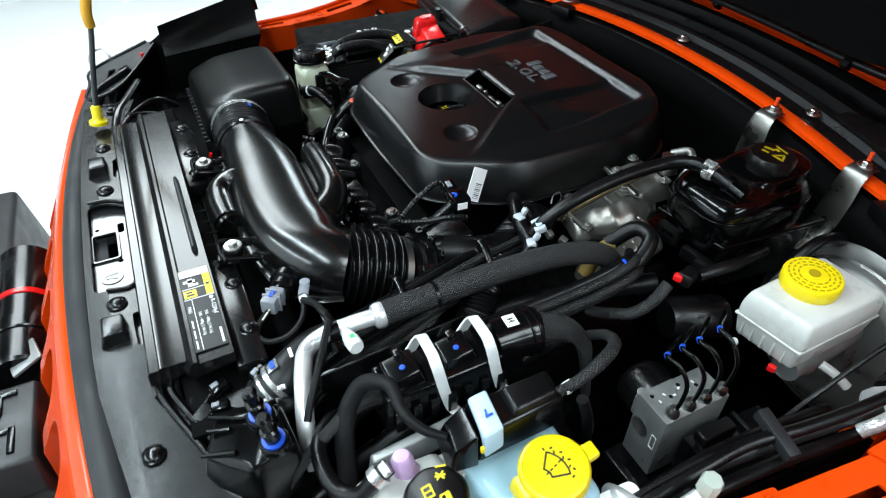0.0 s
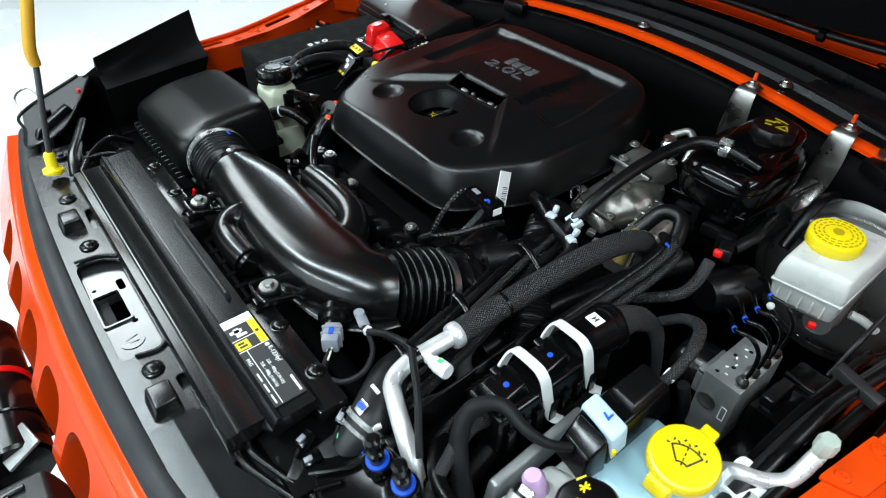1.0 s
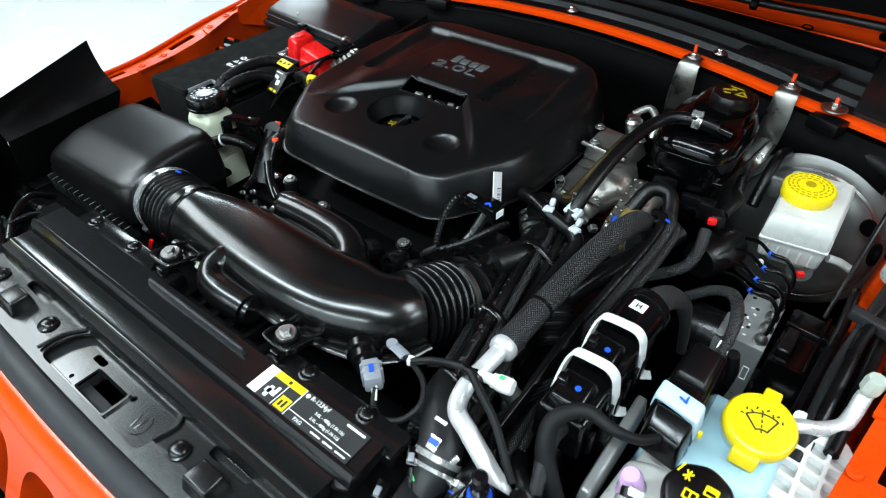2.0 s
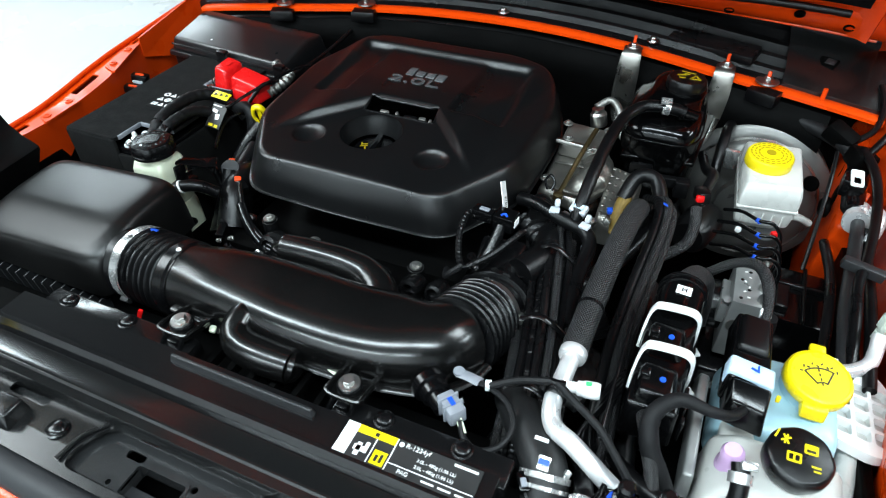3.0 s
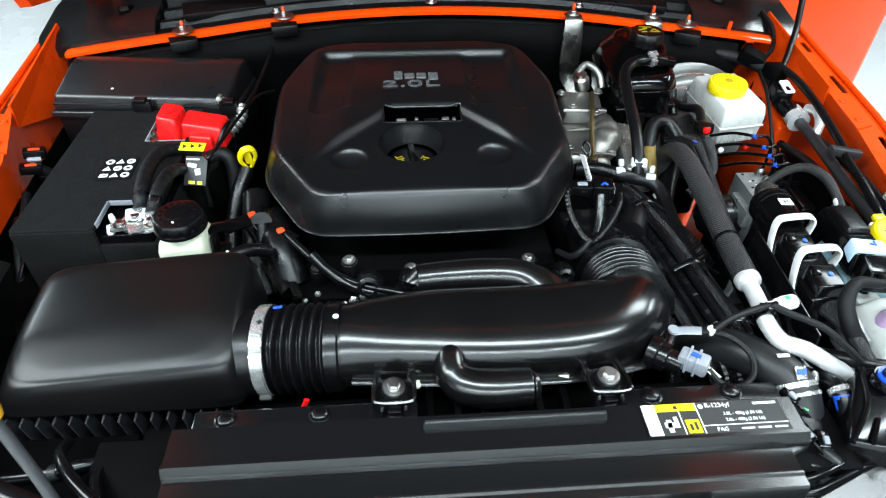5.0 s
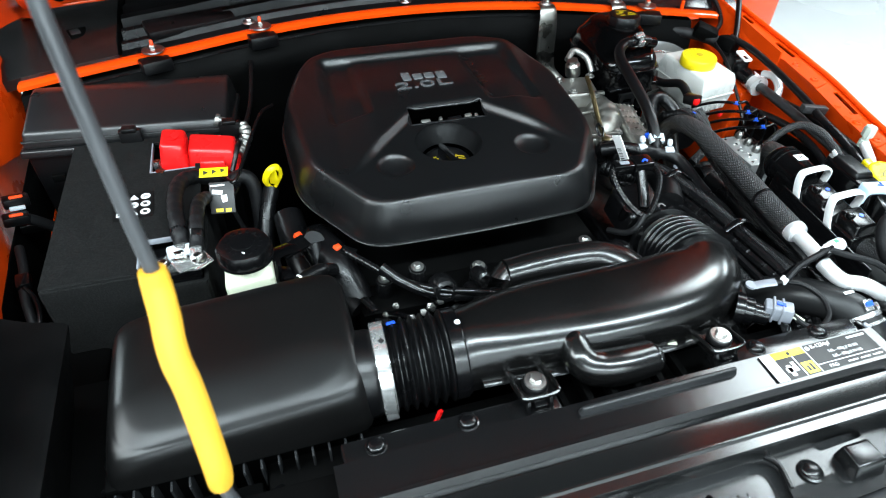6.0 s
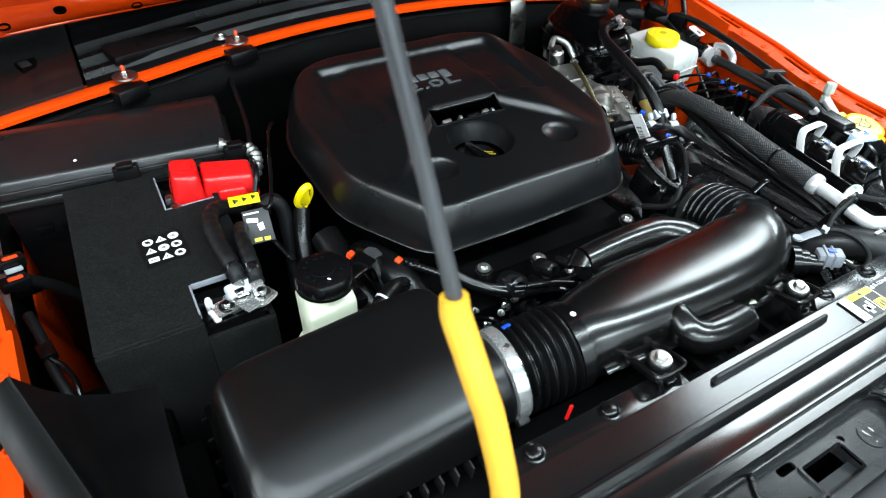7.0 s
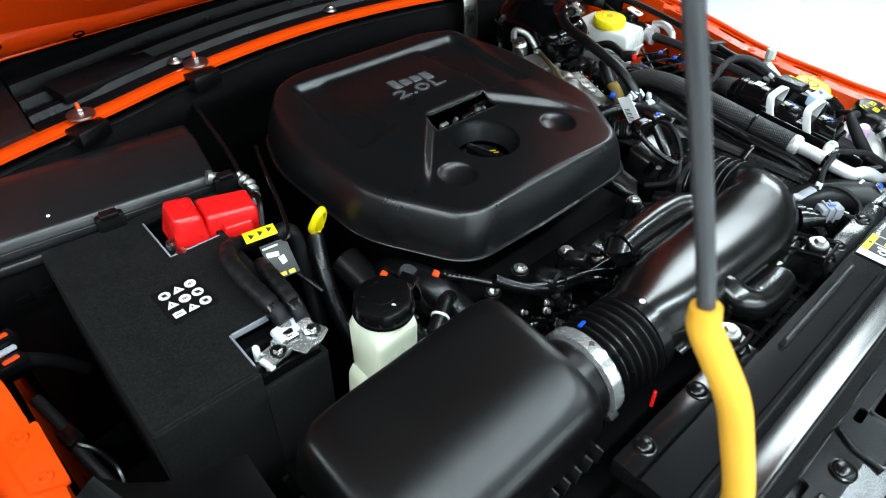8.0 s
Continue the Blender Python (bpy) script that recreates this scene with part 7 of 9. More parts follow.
    part("blue_tape", tube([(0.4335, -0.022, 1.049), (0.435, -0.036, 1.04)], 0.0102, 12), BLUE, f)


make_looms()


def make_connectors():
    c = thing("control_connector", (0.47, 0.17, 1.02), "black engine control connectors with white lever straps", "connector")
    part("body", hull([(0.445, 0.085, 1.03), (0.500, 0.085, 1.03), (0.445, 0.25, 1.03), (0.505, 0.25, 1.03), (0.447, 0.09, 1.080), (0.498, 0.09, 1.080), (0.450, 0.25, 1.090), (0.503, 0.25, 1.090)], 0.004), GLOSS, c)
    for y0 in (0.116, 0.178):
        k = part("plug_block", hull([(0.450, y0 - 0.024, 1.075), (0.494, y0 - 0.024, 1.075), (0.450, y0 + 0.022, 1.08), (0.494, y0 + 0.022, 1.08), (0.456, y0 - 0.018, 1.094), (0.488, y0 - 0.018, 1.094), (0.456, y0 + 0.016, 1.100), (0.488, y0 + 0.016, 1.100)], 0.003), GLOSS, c)
        part("blue_dot", lathe([(0.0034, 0), (0.0032, 0.0008), (0, 0.0010)], (0.476, y0 + 0.000, 1.0975), (0, -0.15, 1), 10), BLUE, k)
        part("lever_strap", ribbon([(0.4455, y0 + 0.010, 1.060), (0.4465, y0 + 0.020, 1.080), (0.449, y0 + 0.028, 1.098), (0.453, y0 + 0.031, 1.1075), (0.459, y0 + 0.031, 1.1105), (0.474, y0 + 0.030, 1.113), (0.489, y0 + 0.029, 1.114), (0.4965, y0 + 0.0285, 1.111), (0.5015, y0 + 0.030, 1.100), (0.5035, y0 + 0.035, 1.072), (0.5035, y0 + 0.042, 1.043), (0.506, y0 + 0.047, 1.034), (0.514, y0 + 0.052, 1.033)], 0.0118, 0.0034, (0.1, 1, -0.1)), WHITE, c, "white plastic lever strap")
        part("strap_latch", block((0.458, y0 + 0.002, 1.099), (0.010, 0.010, 0.008), (10, 0, 0), 0.002), SATIN, k)
    part("side_ribs", merge(*[block((0.505, 0.10 + 0.02 * i, 1.05), (0.004, 0.010, 0.03), (0, 0, 0), 0.001) for i in range(7)]), SATIN, c)
    boot = part("boot", tube([(0.477, 0.222, 1.084), (0.478, 0.250, 1.084), (0.480, 0.272, 1.084), (0.482, 0.280, 1.084)], [0.0255, 0.0265, 0.0270, 0.022], 24), GLOSS, c, "round black boot")
    for i in range(2):
        part("boot_ring", lathe([(0.0262, 0), (0.0285, 0.001), (0.0285, 0.003), (0.0262, 0.004)], (0.479, 0.260 + 0.009 * i, 1.084), (0.03, 1, 0), 28), GLOSS, boot)
    lab = part("paper_label", block((0.4780, 0.2430, 1.1108), (0.017, 0.0145, 0.001), (0, 0, -4), 0.003), PAPER, boot, "white square label")
    part("label_print", merge(block((0.4760, 0.2430, 1.1114), (0.0015, 0.007, 0.0006), (0, 0, -4), 0), block((0.4805, 0.2430, 1.1114), (0.0015, 0.007, 0.0006), (0, 0, -4), 0), block((0.4782, 0.2430, 1.1114), (0.004, 0.0012, 0.0006), (0, 0, 30), 0)), INK, lab)
    part("rear_braid", tube([(0.482, 0.278, 1.085), (0.490, 0.305, 1.082), (0.505, 0.325, 1.065), (0.515, 0.330, 1.03), (0.52, 0.335, 0.98)], [0.019, 0.015, 0.010, 0.007, 0.006], 16), BRAID, c)
    part("front_loom", tube([(0.472, 0.095, 1.065), (0.476, 0.065, 1.066), (0.487, 0.030, 1.055), (0.498, -0.005, 1.035), (0.50, -0.03, 1.0)], [0.013, 0.009, 0.0068, 0.0062, 0.0062], 16), LOOM, c)
    part("flat_side_plate", hull([(0.430, 0.03, 0.99), (0.433, 0.03, 0.99), (0.430, 0.22, 0.99), (0.433, 0.22, 0.99), (0.430, 0.04, 1.075), (0.433, 0.04, 1.075), (0.430, 0.21, 1.09), (0.433, 0.21, 1.09)], 0.0008), SATIN, c, "thin black side plate")
    part("silver_bracket", hull([(0.515, 0.055, 1.00), (0.53, 0.055, 1.00), (0.515, 0.19, 1.02), (0.53, 0.19, 1.02), (0.517, 0.06, 1.035), (0.528, 0.06, 1.035), (0.517, 0.185, 1.05), (0.528, 0.185, 1.05)], 0.003), ALU, c, "grey metal carrier beside the plug")
    d = thing("fan_connector", (0.56, 0.19, 1.05), "black square connector with a pale blue latch", "connector")
    part("body", hull([(0.535, 0.150, 1.055), (0.585, 0.148, 1.055), (0.538, 0.255, 1.06), (0.585, 0.250, 1.06), (0.538, 0.158, 1.090), (0.578, 0.156, 1.090), (0.541, 0.25, 1.096), (0.578, 0.246, 1.096)], 0.004), GLOSS, d)
    part("cap_block", hull([(0.542, 0.192, 1.092), (0.576, 0.190, 1.092), (0.543, 0.246, 1.092), (0.576, 0.243, 1.092), (0.545, 0.195, 1.101), (0.573, 0.194, 1.100), (0.546, 0.243, 1.103), (0.573, 0.240, 1.103)], 0.003), BLACK, d)
    part("latch", hull([(0.535, 0.160, 1.07), (0.584, 0.154, 1.055), (0.535, 0.180, 1.08), (0.586, 0.176, 1.068), (0.537, 0.160, 1.095), (0.582, 0.154, 1.091), (0.538, 0.180, 1.099), (0.582, 0.176, 1.095)], 0.003), SKY, d, "pale blue latch")
    part("blue_mark", merge(block((0.562, 0.167, 1.0965), (0.009, 0.0018, 0.0014), (8, 4, -20), 0), block((0.565, 0.170, 1.0968), (0.0018, 0.006, 0.0014), (8, 4, 0), 0)), BLUE, d)
    part("nose", hull([(0.540, 0.122, 1.055), (0.582, 0.118, 1.052), (0.538, 0.152, 1.055), (0.585, 0.15, 1.05), (0.545, 0.130, 1.082), (0.578, 0.126, 1.08), (0.542, 0.152, 1.095), (0.58, 0.15, 1.093)], 0.003), GLOSS, d)
    part("yellow_mark", block((0.588, 0.150, 1.083), (0.004, 0.004, 0.008), (0, 0, 0), 0.001), YELLOW, d)
    part("front_cable", tube([(0.558, 0.126, 1.078), (0.545, 0.106, 1.088), (0.525, 0.095, 1.098), (0.494, 0.094, 1.102), (0.474, 0.074, 1.092), (0.478, 0.055, 1.070), (0.494, 0.042, 1.045), (0.518, 0.034, 1.0)], [0.0046, 0.0050, 0.0058, 0.0074, 0.0088, 0.0098, 0.0104, 0.0104], 16), TAPE, d)
    part("braid", tube([(0.568, 0.243, 1.090), (0.570, 0.268, 1.098), (0.566, 0.298, 1.108), (0.553, 0.325, 1.108), (0.530, 0.335, 1.095), (0.505, 0.335, 1.07)], [0.0055, 0.006, 0.007, 0.0068, 0.006, 0.006], 14), LOOM, d)
    part("braid_ferrule", block((0.569, 0.258, 1.094), (0.012, 0.012, 0.008), (20, 0, 0), 0.002), WHITE, d)
    part("drop_hose", tube([(0.58, 0.27, 1.08), (0.585, 0.28, 1.04), (0.58, 0.29, 0.98)], 0.0065, 10), RUBBER, d)


make_connectors()


def make_tanks():
    w = thing("washer_bottle", (0.62, 0.2, 0.98), "pale blue washer bottle with a yellow hinged cap", "washer bottle")
    part("bottle", hull([(0.535, 0.125, 0.98), (0.665, 0.12, 0.98), (0.54, 0.255, 0.98), (0.665, 0.255, 0.98), (0.545, 0.135, 1.040), (0.660, 0.15, 1.046), (0.555, 0.245, 1.046), (0.66, 0.245, 1.05)], 0.014, 4), PALEBLUE, w)
    ax = Vector((0.06, -0.16, 0.98))
    c0 = Vector((0.629, 0.205, 1.063))
    part("neck", lathe([(0.031, -0.035), (0.028, 0), (0.028, 0.01), (0, 0.01)], c0 - ax * 0.008, ax, 32), PALEBLUE, w)
    cap = part("cap", lathe([(0.0325, -0.006), (0.034, -0.004), (0.034, 0.006), (0.032, 0.0095), (0.0295, 0.0105), (0.029, 0.0095), (0, 0.0095)], c0 + ax * 0.006, ax, 44), YELLOW, w, "yellow washer cap")
    part("tab", hull([c0 + Vector(p) for p in ((-0.009, 0.029, 0.004), (0.009, 0.029, 0.004), (-0.008, 0.046, 0.008), (0.008, 0.046, 0.008), (-0.009, 0.029, 0.012), (0.009, 0.029, 0.012), (-0.008, 0.045, 0.016), (0.008, 0.045, 0.016))], 0.002), YELLOW, cap)
    part("hinge", hull([c0 + Vector(p) for p in ((-0.012, -0.042, -0.012), (0.012, -0.042, -0.012), (-0.014, -0.028, -0.006), (0.014, -0.028, -0.006), (-0.012, -0.039, 0.003), (0.012, -0.039, 0.003), (-0.012, -0.027, 0.007), (0.012, -0.027, 0.007))], 0.002), YELLOW, cap)
    fan = []
    for r0, a0, a1, k in ((0.026, 56, 124, 9), (0.009, 56, 124, 4)):
        for i in range(k):
            a = radians(a0 + (a1 - a0) * (i + 0.5) / k)
            fan.append((r0 * math.cos(a), r0 * math.sin(a) - 0.016, 1.15 * r0 * radians(a1 - a0) / k, 0.0016, math.degrees(a) + 90))
    for a0 in (56, 124):
        fan.append((0.0175 * math.cos(radians(a0)), 0.0175 * math.sin(radians(a0)) - 0.016, 0.0178, 0.0017, a0))
    for i in range(4):
        fan.append((0, -0.009 + 0.0055 * i, 0.0032, 0.0014, 90))
    for i in range(9):
        a = radians(50 + 10 * i)
        fan.append((0.0285 * math.cos(a), 0.0285 * math.sin(a) - 0.016 + 0.003 * (i % 2), 0.0030, 0.0016, math.degrees(a) + 40 * (-1) ** i))
    turned = []
    for x, y, l, w2, a in fan:
        k = radians(16)
        turned.append((x * math.cos(k) - y * math.sin(k), x * math.sin(k) + y * math.cos(k), l, w2, a + 16))
    disc_marks(cap, c0 + ax * 0.0156, ax, turned, INK, "wiper_symbol")
    t = thing("coolant_tank", (0.60, 0.06, 0.96), "milky white coolant tank with a black lobed cap", "coolant tank")
    part("tank", hull([(0.530, 0.020, 0.96), (0.665, -0.02, 0.96), (0.535, 0.13, 0.96), (0.67, 0.135, 0.96), (0.532, 0.035, 1.025), (0.66, -0.01, 1.025), (0.54, 0.125, 1.032), (0.668, 0.13, 1.03), (0.560, 0.055, 1.055), (0.640, 0.03, 1.05), (0.565, 0.12, 1.052), (0.65, 0.115, 1.05)], 0.014, 4), MILKY, t)
    part("tank_lower", hull([(0.52, -0.10, 0.92), (0.66, -0.10, 0.92), (0.52, 0.10, 0.92), (0.66, 0.10, 0.92), (0.53, -0.08, 0.985), (0.65, -0.08, 0.985), (0.53, 0.1, 0.985), (0.65, 0.1, 0.985)], 0.012, 3), MILKY, t)
    part("pink_neck", lathe([(0.018, -0.03), (0.015, -0.012), (0.0112, -0.003), (0.0110, 0.009), (0.008, 0.014), (0, 0.015)], (0.556, 0.082, 1.058), (-0.2, -0.1, 1), 22), PINK, t, "pink tinted filler stub")
    part("lug", hull([(0.545, 0.120, 1.025), (0.585, 0.118, 1.025), (0.548, 0.160, 1.028), (0.578, 0.160, 1.028), (0.547, 0.122, 1.034), (0.583, 0.12, 1.034), (0.55, 0.158, 1.036), (0.576, 0.158, 1.036)], 0.003), MILKY, t)
    bolt(t, (0.562, 0.146, 1.036), 0.0062, SATIN, name="screw")
    ax2 = Vector((-0.02, -0.20, 0.97))
    c2 = Vector((0.610, 0.095, 1.060))
    cap2 = part("cap", lathe([(0.027, 0), (0.0298, 0.003), (0.0305, 0.008), (0.0305, 0.018), (0.028, 0.0225), (0.025, 0.024), (0, 0.024)], c2, ax2, 72, wobble=lambda a: 1 + 0.028 * (abs(math.cos(4 * a)) - 0.6)), BLACK, t, "black lobed coolant cap")
    disc_marks(cap2, c2 + ax2 * 0.0242, ax2, [(-0.006, -0.008, 0.011, 0.0018, 0), (-0.006, 0.000, 0.011, 0.0018, 0), (-0.0115, -0.004, 0.0018, 0.009, 0), (-0.0005, -0.004, 0.0018, 0.009, 0), (-0.006, -0.004, 0.0016, 0.008, 0),
                                                (0.008, 0.012, 0.010, 0.0018, 0), (0.008, 0.004, 0.010, 0.0018, 0), (0.013, 0.008, 0.0018, 0.009, 0), (0.003, 0.008, 0.0018, 0.009, 0), (0.008, 0.010, 0.008, 0.004, 0),
                                                (-0.014, 0.012, 0.010, 0.0016, 30), (-0.014, 0.012, 0.010, 0.0016, 75), (-0.014, 0.012, 0.010, 0.0016, 120), (-0.022, 0.016, 0.010, 0.0016, 70), (0.013, -0.008, 0.008, 0.0016, 0), (0.014, -0.012, 0.006, 0.0016, 0)], YELLOW, "warning_symbol")
    part("outlet_hose", tube([(0.560, 0.066, 1.074), (0.563, 0.050, 1.066), (0.562, 0.035, 1.050), (0.548, 0.020, 1.042), (0.525, 0.012, 1.045), (0.495, 0.015, 1.048), (0.465, 0.035, 1.04), (0.45, 0.06, 1.02)], 0.0085, 14), RUBBER, t, "black bent overflow hose")
    part("outlet_clamp", merge(lathe([(0.009, 0), (0.0112, 0), (0.0112, 0.010), (0.009, 0.010)], (0.5615, 0.058, 1.071), (0.1, -0.8, -0.55), 20), block((0.566, 0.060, 1.082), (0.014, 0.008, 0.006), (30, 0, 10), 0.001)), CLAMP, t, "bright hose clamp")
    part("hose_print", block((0.5625, 0.041, 1.0625), (0.006, 0.008, 0.001), (45, 0, 0), 0), PRINT, t)
    g = thing("tank_carrier", (0.69, 0.15, 0.98), "white ribbed plastic tank carrier beside the rail", "bracket")
    holes = []
    for i in range(3):
        for j in range(4):
            x0, y0 = 0.661 + i * 0.0195, 0.178 + j * 0.0205
            holes.append(rounded(rect(x0, x0 + 0.0155, y0, y0 + 0.0165), 0.003, 2))
    part("ribbed_plate", plate(rounded([(0.652, 0.168), (0.700, 0.160), (0.727, 0.176), (0.727, 0.250), (0.708, 0.280), (0.655, 0.285)], 0.012, 4), holes, lambda u, v, w: Vector((u, v, 1.028 + (0.7 - u) * 0.15 - w)), 0.014), WHITE, g)
    part("backing", plate(rounded([(0.656, 0.172), (0.700, 0.164), (0.723, 0.180), (0.723, 0.248), (0.704, 0.276), (0.659, 0.281)], 0.012, 4), [], lambda u, v, w: Vector((u, v, 1.018 + (0.7 - u) * 0.15 - w)), 0.003), MILKY, g)
    part("pale_pipe", tube([(0.684, 0.200, 1.010), (0.682, 0.17, 1.0), (0.676, 0.12, 0.992), (0.668, 0.06, 0.98), (0.66, 0.0, 0.95)], 0.011, 14), MILKY, g, "pale pipe beside the tank")


make_tanks()


def make_quick_joints():
    q = thing("fluid_joint_bracket", (0.47, -0.03, 1.0), "black bracket with two blue-ringed fluid connectors", "bracket")
    part("bracket_body", hull([(0.400, -0.085, 0.99), (0.46, -0.105, 0.99), (0.515, -0.05, 0.99), (0.50, 0.0, 1.0), (0.44, 0.0, 1.0), (0.412, -0.075, 1.045), (0.455, -0.09, 1.045), (0.508, -0.05, 1.075), (0.498, -0.005, 1.078), (0.445, -0.008, 1.078)], 0.006), GLOSS, q)
    part("rim_rib", merge(tube([(0.412, -0.078, 1.048), (0.44, -0.045, 1.066), (0.447, -0.01, 1.081)], 0.003, 8), tube([(0.455, -0.092, 1.048), (0.478, -0.06, 1.066)], 0.003, 8), tube([(0.43, -0.082, 1.050), (0.445, -0.06, 1.060)], 0.003, 8)), GLOSS, q)
    for x, y in ((0.461, -0.028), (0.495, -0.023)):
        part("socket", lathe([(0.0145, 0), (0.0145, 0.008), (0.0135, 0.010), (0.0112, 0.010), (0.0112, 0.003), (0, 0.003)], (x, y, 1.078), (0.05, -0.1, 1), 24), GLOSS, q)
        part("blue_ring", lathe([(0.0088, 0), (0.0112, 0), (0.0112, 0.009), (0.0088, 0.009)], (x, y, 1.082), (0.05, -0.1, 1), 24), BLUE, q, "blue plastic lock ring")
        part("spigot", lathe([(0.0078, 0), (0.0078, 0.022), (0.0086, 0.023), (0.0086, 0.027), (0.0060, 0.029), (0.0060, 0.040), (0.0074, 0.041), (0.0074, 0.047), (0.0045, 0.050), (0, 0.050)], (x, y, 1.080), (0.05, -0.1, 1), 16), SATIN, q)
    b = thing("lower_harness", (0.40, -0.05, 0.95), "black connector cluster beside the radiator cover", "connector")
    part("housing", hull([(0.375, -0.075, 0.98), (0.41, -0.09, 0.98), (0.375, 0.0, 0.98), (0.41, 0.0, 0.98), (0.378, -0.07, 1.035), (0.405, -0.085, 1.03), (0.378, -0.005, 1.045), (0.405, -0.005, 1.04)], 0.004), BLACK, b)
    part("green_mark", block((0.392, -0.030, 1.0435), (0.012, 0.006, 0.001), (8, 0, 40), 0), GREENMARK, b)
    for i, (x, y, z, s) in enumerate(((0.385, -0.10, 1.01, 0.018), (0.405, -0.115, 1.0, 0.015), (0.39, -0.085, 1.03, 0.013), (0.43, -0.115, 0.995, 0.016), (0.372, -0.095, 1.028, 0.010))):
        part("plug", block((x, y, z), (s, s * 1.6, s * 1.3), (10, 10 * i, 20 * i), 0.002), SATIN if i % 2 else GREY, b)
    for x, y, z, a in ((0.372, -0.062, 1.042, 15), (0.392, -0.066, 1.034, -10), (0.376, -0.018, 1.046, 30)):
        k = part("small_plug", block((x, y, z), (0.014, 0.020, 0.012), (8, 0, a), 0.002), GLOSS, b)
        part("latch_tab", block((x, y - 0.004, z + 0.0072), (0.006, 0.009, 0.003), (8, 0, a), 0.0008), GREYPLUG, k, "grey latch tab")
        part("plug_lead", tube([(x + 0.004, y - 0.010, z), (x + 0.012, y - 0.020, z - 0.006), (x + 0.022, y - 0.024, z - 0.018), (x + 0.03, y - 0.02, z - 0.035)], 0.0022, 8), RUBBER, k)
    for p in (((0.338, -0.122, 1.036), (0.355, -0.121, 1.036), (0.385, -0.110, 1.032), (0.43, -0.092, 1.024), (0.47, -0.078, 1.01)), ((0.337, -0.110, 1.040), (0.354, -0.110, 1.040), (0.388, -0.097, 1.034), (0.43, -0.079, 1.022), (0.46, -0.068, 1.0))):
        part("cable", tube(p, 0.0042, 10), GLOSS, b)


make_quick_joints()


# ---- throttle, hot parts ----
def make_throttle():
    t = thing("throttle_body", (0.245, 0.27, 0.98), "black throttle body with bolts behind the bellows", "throttle body")
    part("housing", lathe([(0.050, 0), (0.050, 0.010), (0.058, 0.012), (0.058, 0.028), (0.052, 0.034), (0.052, 0.060), (0.045, 0.075), (0, 0.075)], (0.2560, 0.206, 1.012), (0.06, 0.95, -0.30), 40), SATIN, t)
    for a in range(0, 360, 60):
        bolt(t, (0.258 + 0.053 * math.cos(radians(a + 20)), 0.222 + 0.016 * math.sin(radians(a + 20)), 1.008 + 0.050 * math.sin(radians(a + 20))), 0.0045, DARK, (0, -0.95, 0.3))
    part("motor", hull([(0.205, 0.245, 1.00), (0.215, 0.250, 1.045), (0.27, 0.250, 1.050), (0.20, 0.31, 1.02), (0.21, 0.31, 1.06), (0.27, 0.31, 1.065), (0.29, 0.255, 1.02), (0.29, 0.31, 1.04)], 0.006), SATIN, t)
    for x, y, z in ((0.232, 0.246, 1.058), (0.258, 0.248, 1.056), (0.280, 0.262, 1.045), (0.210, 0.262, 1.052)):
        part("cap_screw", lathe([(0.0065, -0.02), (0.0065, 0.004), (0.0038, 0.004), (0.0038, 0.001), (0, 0.001)], (x, y, z), (0, -0.3, 0.95), 14), GLOSS, t)
    part("elbow", tube([(0.28, 0.26, 1.05), (0.298, 0.30, 1.05), (0.295, 0.35, 1.04), (0.27, 0.39, 1.02)], 0.022, 16), RUBBER, t)
    m = thing("map_sensor", (0.232, 0.30, 1.08), "black pressure sensor with cable loop and paper tag", "sensor")
    part("plug", block((0.212, 0.300, 1.102), (0.030, 0.018, 0.016), (0, 0, -6), 0.002), GLOSS, m)
    part("plug_window", block((0.213, 0.299, 1.1105), (0.014, 0.007, 0.002), (0, 0, -6), 0.0006), GREYPLUG, m)
    part("housing", block((0.243, 0.300, 1.100), (0.030, 0.026, 0.024), (0, 0, -6), 0.003), GLOSS, m)
    part("blue_mark", tube([(0.238, 0.292, 1.1125), (0.243, 0.296, 1.113), (0.247, 0.292, 1.1125)], 0.0016, 6), BLUE, m)
    part("white_label", block((0.2585, 0.298, 1.102), (0.001, 0.014, 0.010), (0, 0, -6), 0), PAPER, m)
    part("stem", tube([(0.240, 0.292, 1.095), (0.236, 0.270, 1.075), (0.230, 0.25, 1.06)], 0.008, 12), SATIN, m)
    part("cable_loop", tube([(0.198, 0.302, 1.103), (0.190, 0.288, 1.100), (0.192, 0.260, 1.085), (0.203, 0.233, 1.072), (0.214, 0.223, 1.070), (0.228, 0.232, 1.075), (0.246, 0.250, 1.083), (0.262, 0.275, 1.092), (0.270, 0.300, 1.09)], 0.0042, 8, 16, radii=ribbed(0.006, 0.12)), RUBBER, m)
    part("branch_cable", tube([(0.212, 0.224, 1.071), (0.198, 0.215, 1.060), (0.188, 0.222, 1.045), (0.178, 0.25, 1.03)], 0.0045, 8), TAPE, m)
    top, foot, wide = Vector((0.221, 0.346, 1.128)), Vector((0.236, 0.324, 1.088)), Vector((0.0, 0.0205, -0.0115))
    out = (foot - top).cross(wide).normalized() * 0.0005
    tag = part("paper_tag", hull([q + s * w2 + out * k for q in (top, foot) for s in (-0.5, 0.5) for w2 in (wide,) for k in (-1, 1)], 0), PAPER, m, "white barcode paper tag")
    for i in range(9):
        f0 = 0.45 + 0.055 * i
        bar = [top.lerp(foot, f) + wide * s + out * k for f in (f0, f0 + (0.014 if i % 3 else 0.03)) for s in (-0.05, 0.38) for k in (-1.5, 1.5)]
        part("print_bar", hull(bar, 0), INK, tag)
    h = thing("vacuum_tee", (0.32, 0.375, 1.06), "black hoses joined by white quick clips", "hose fitting")
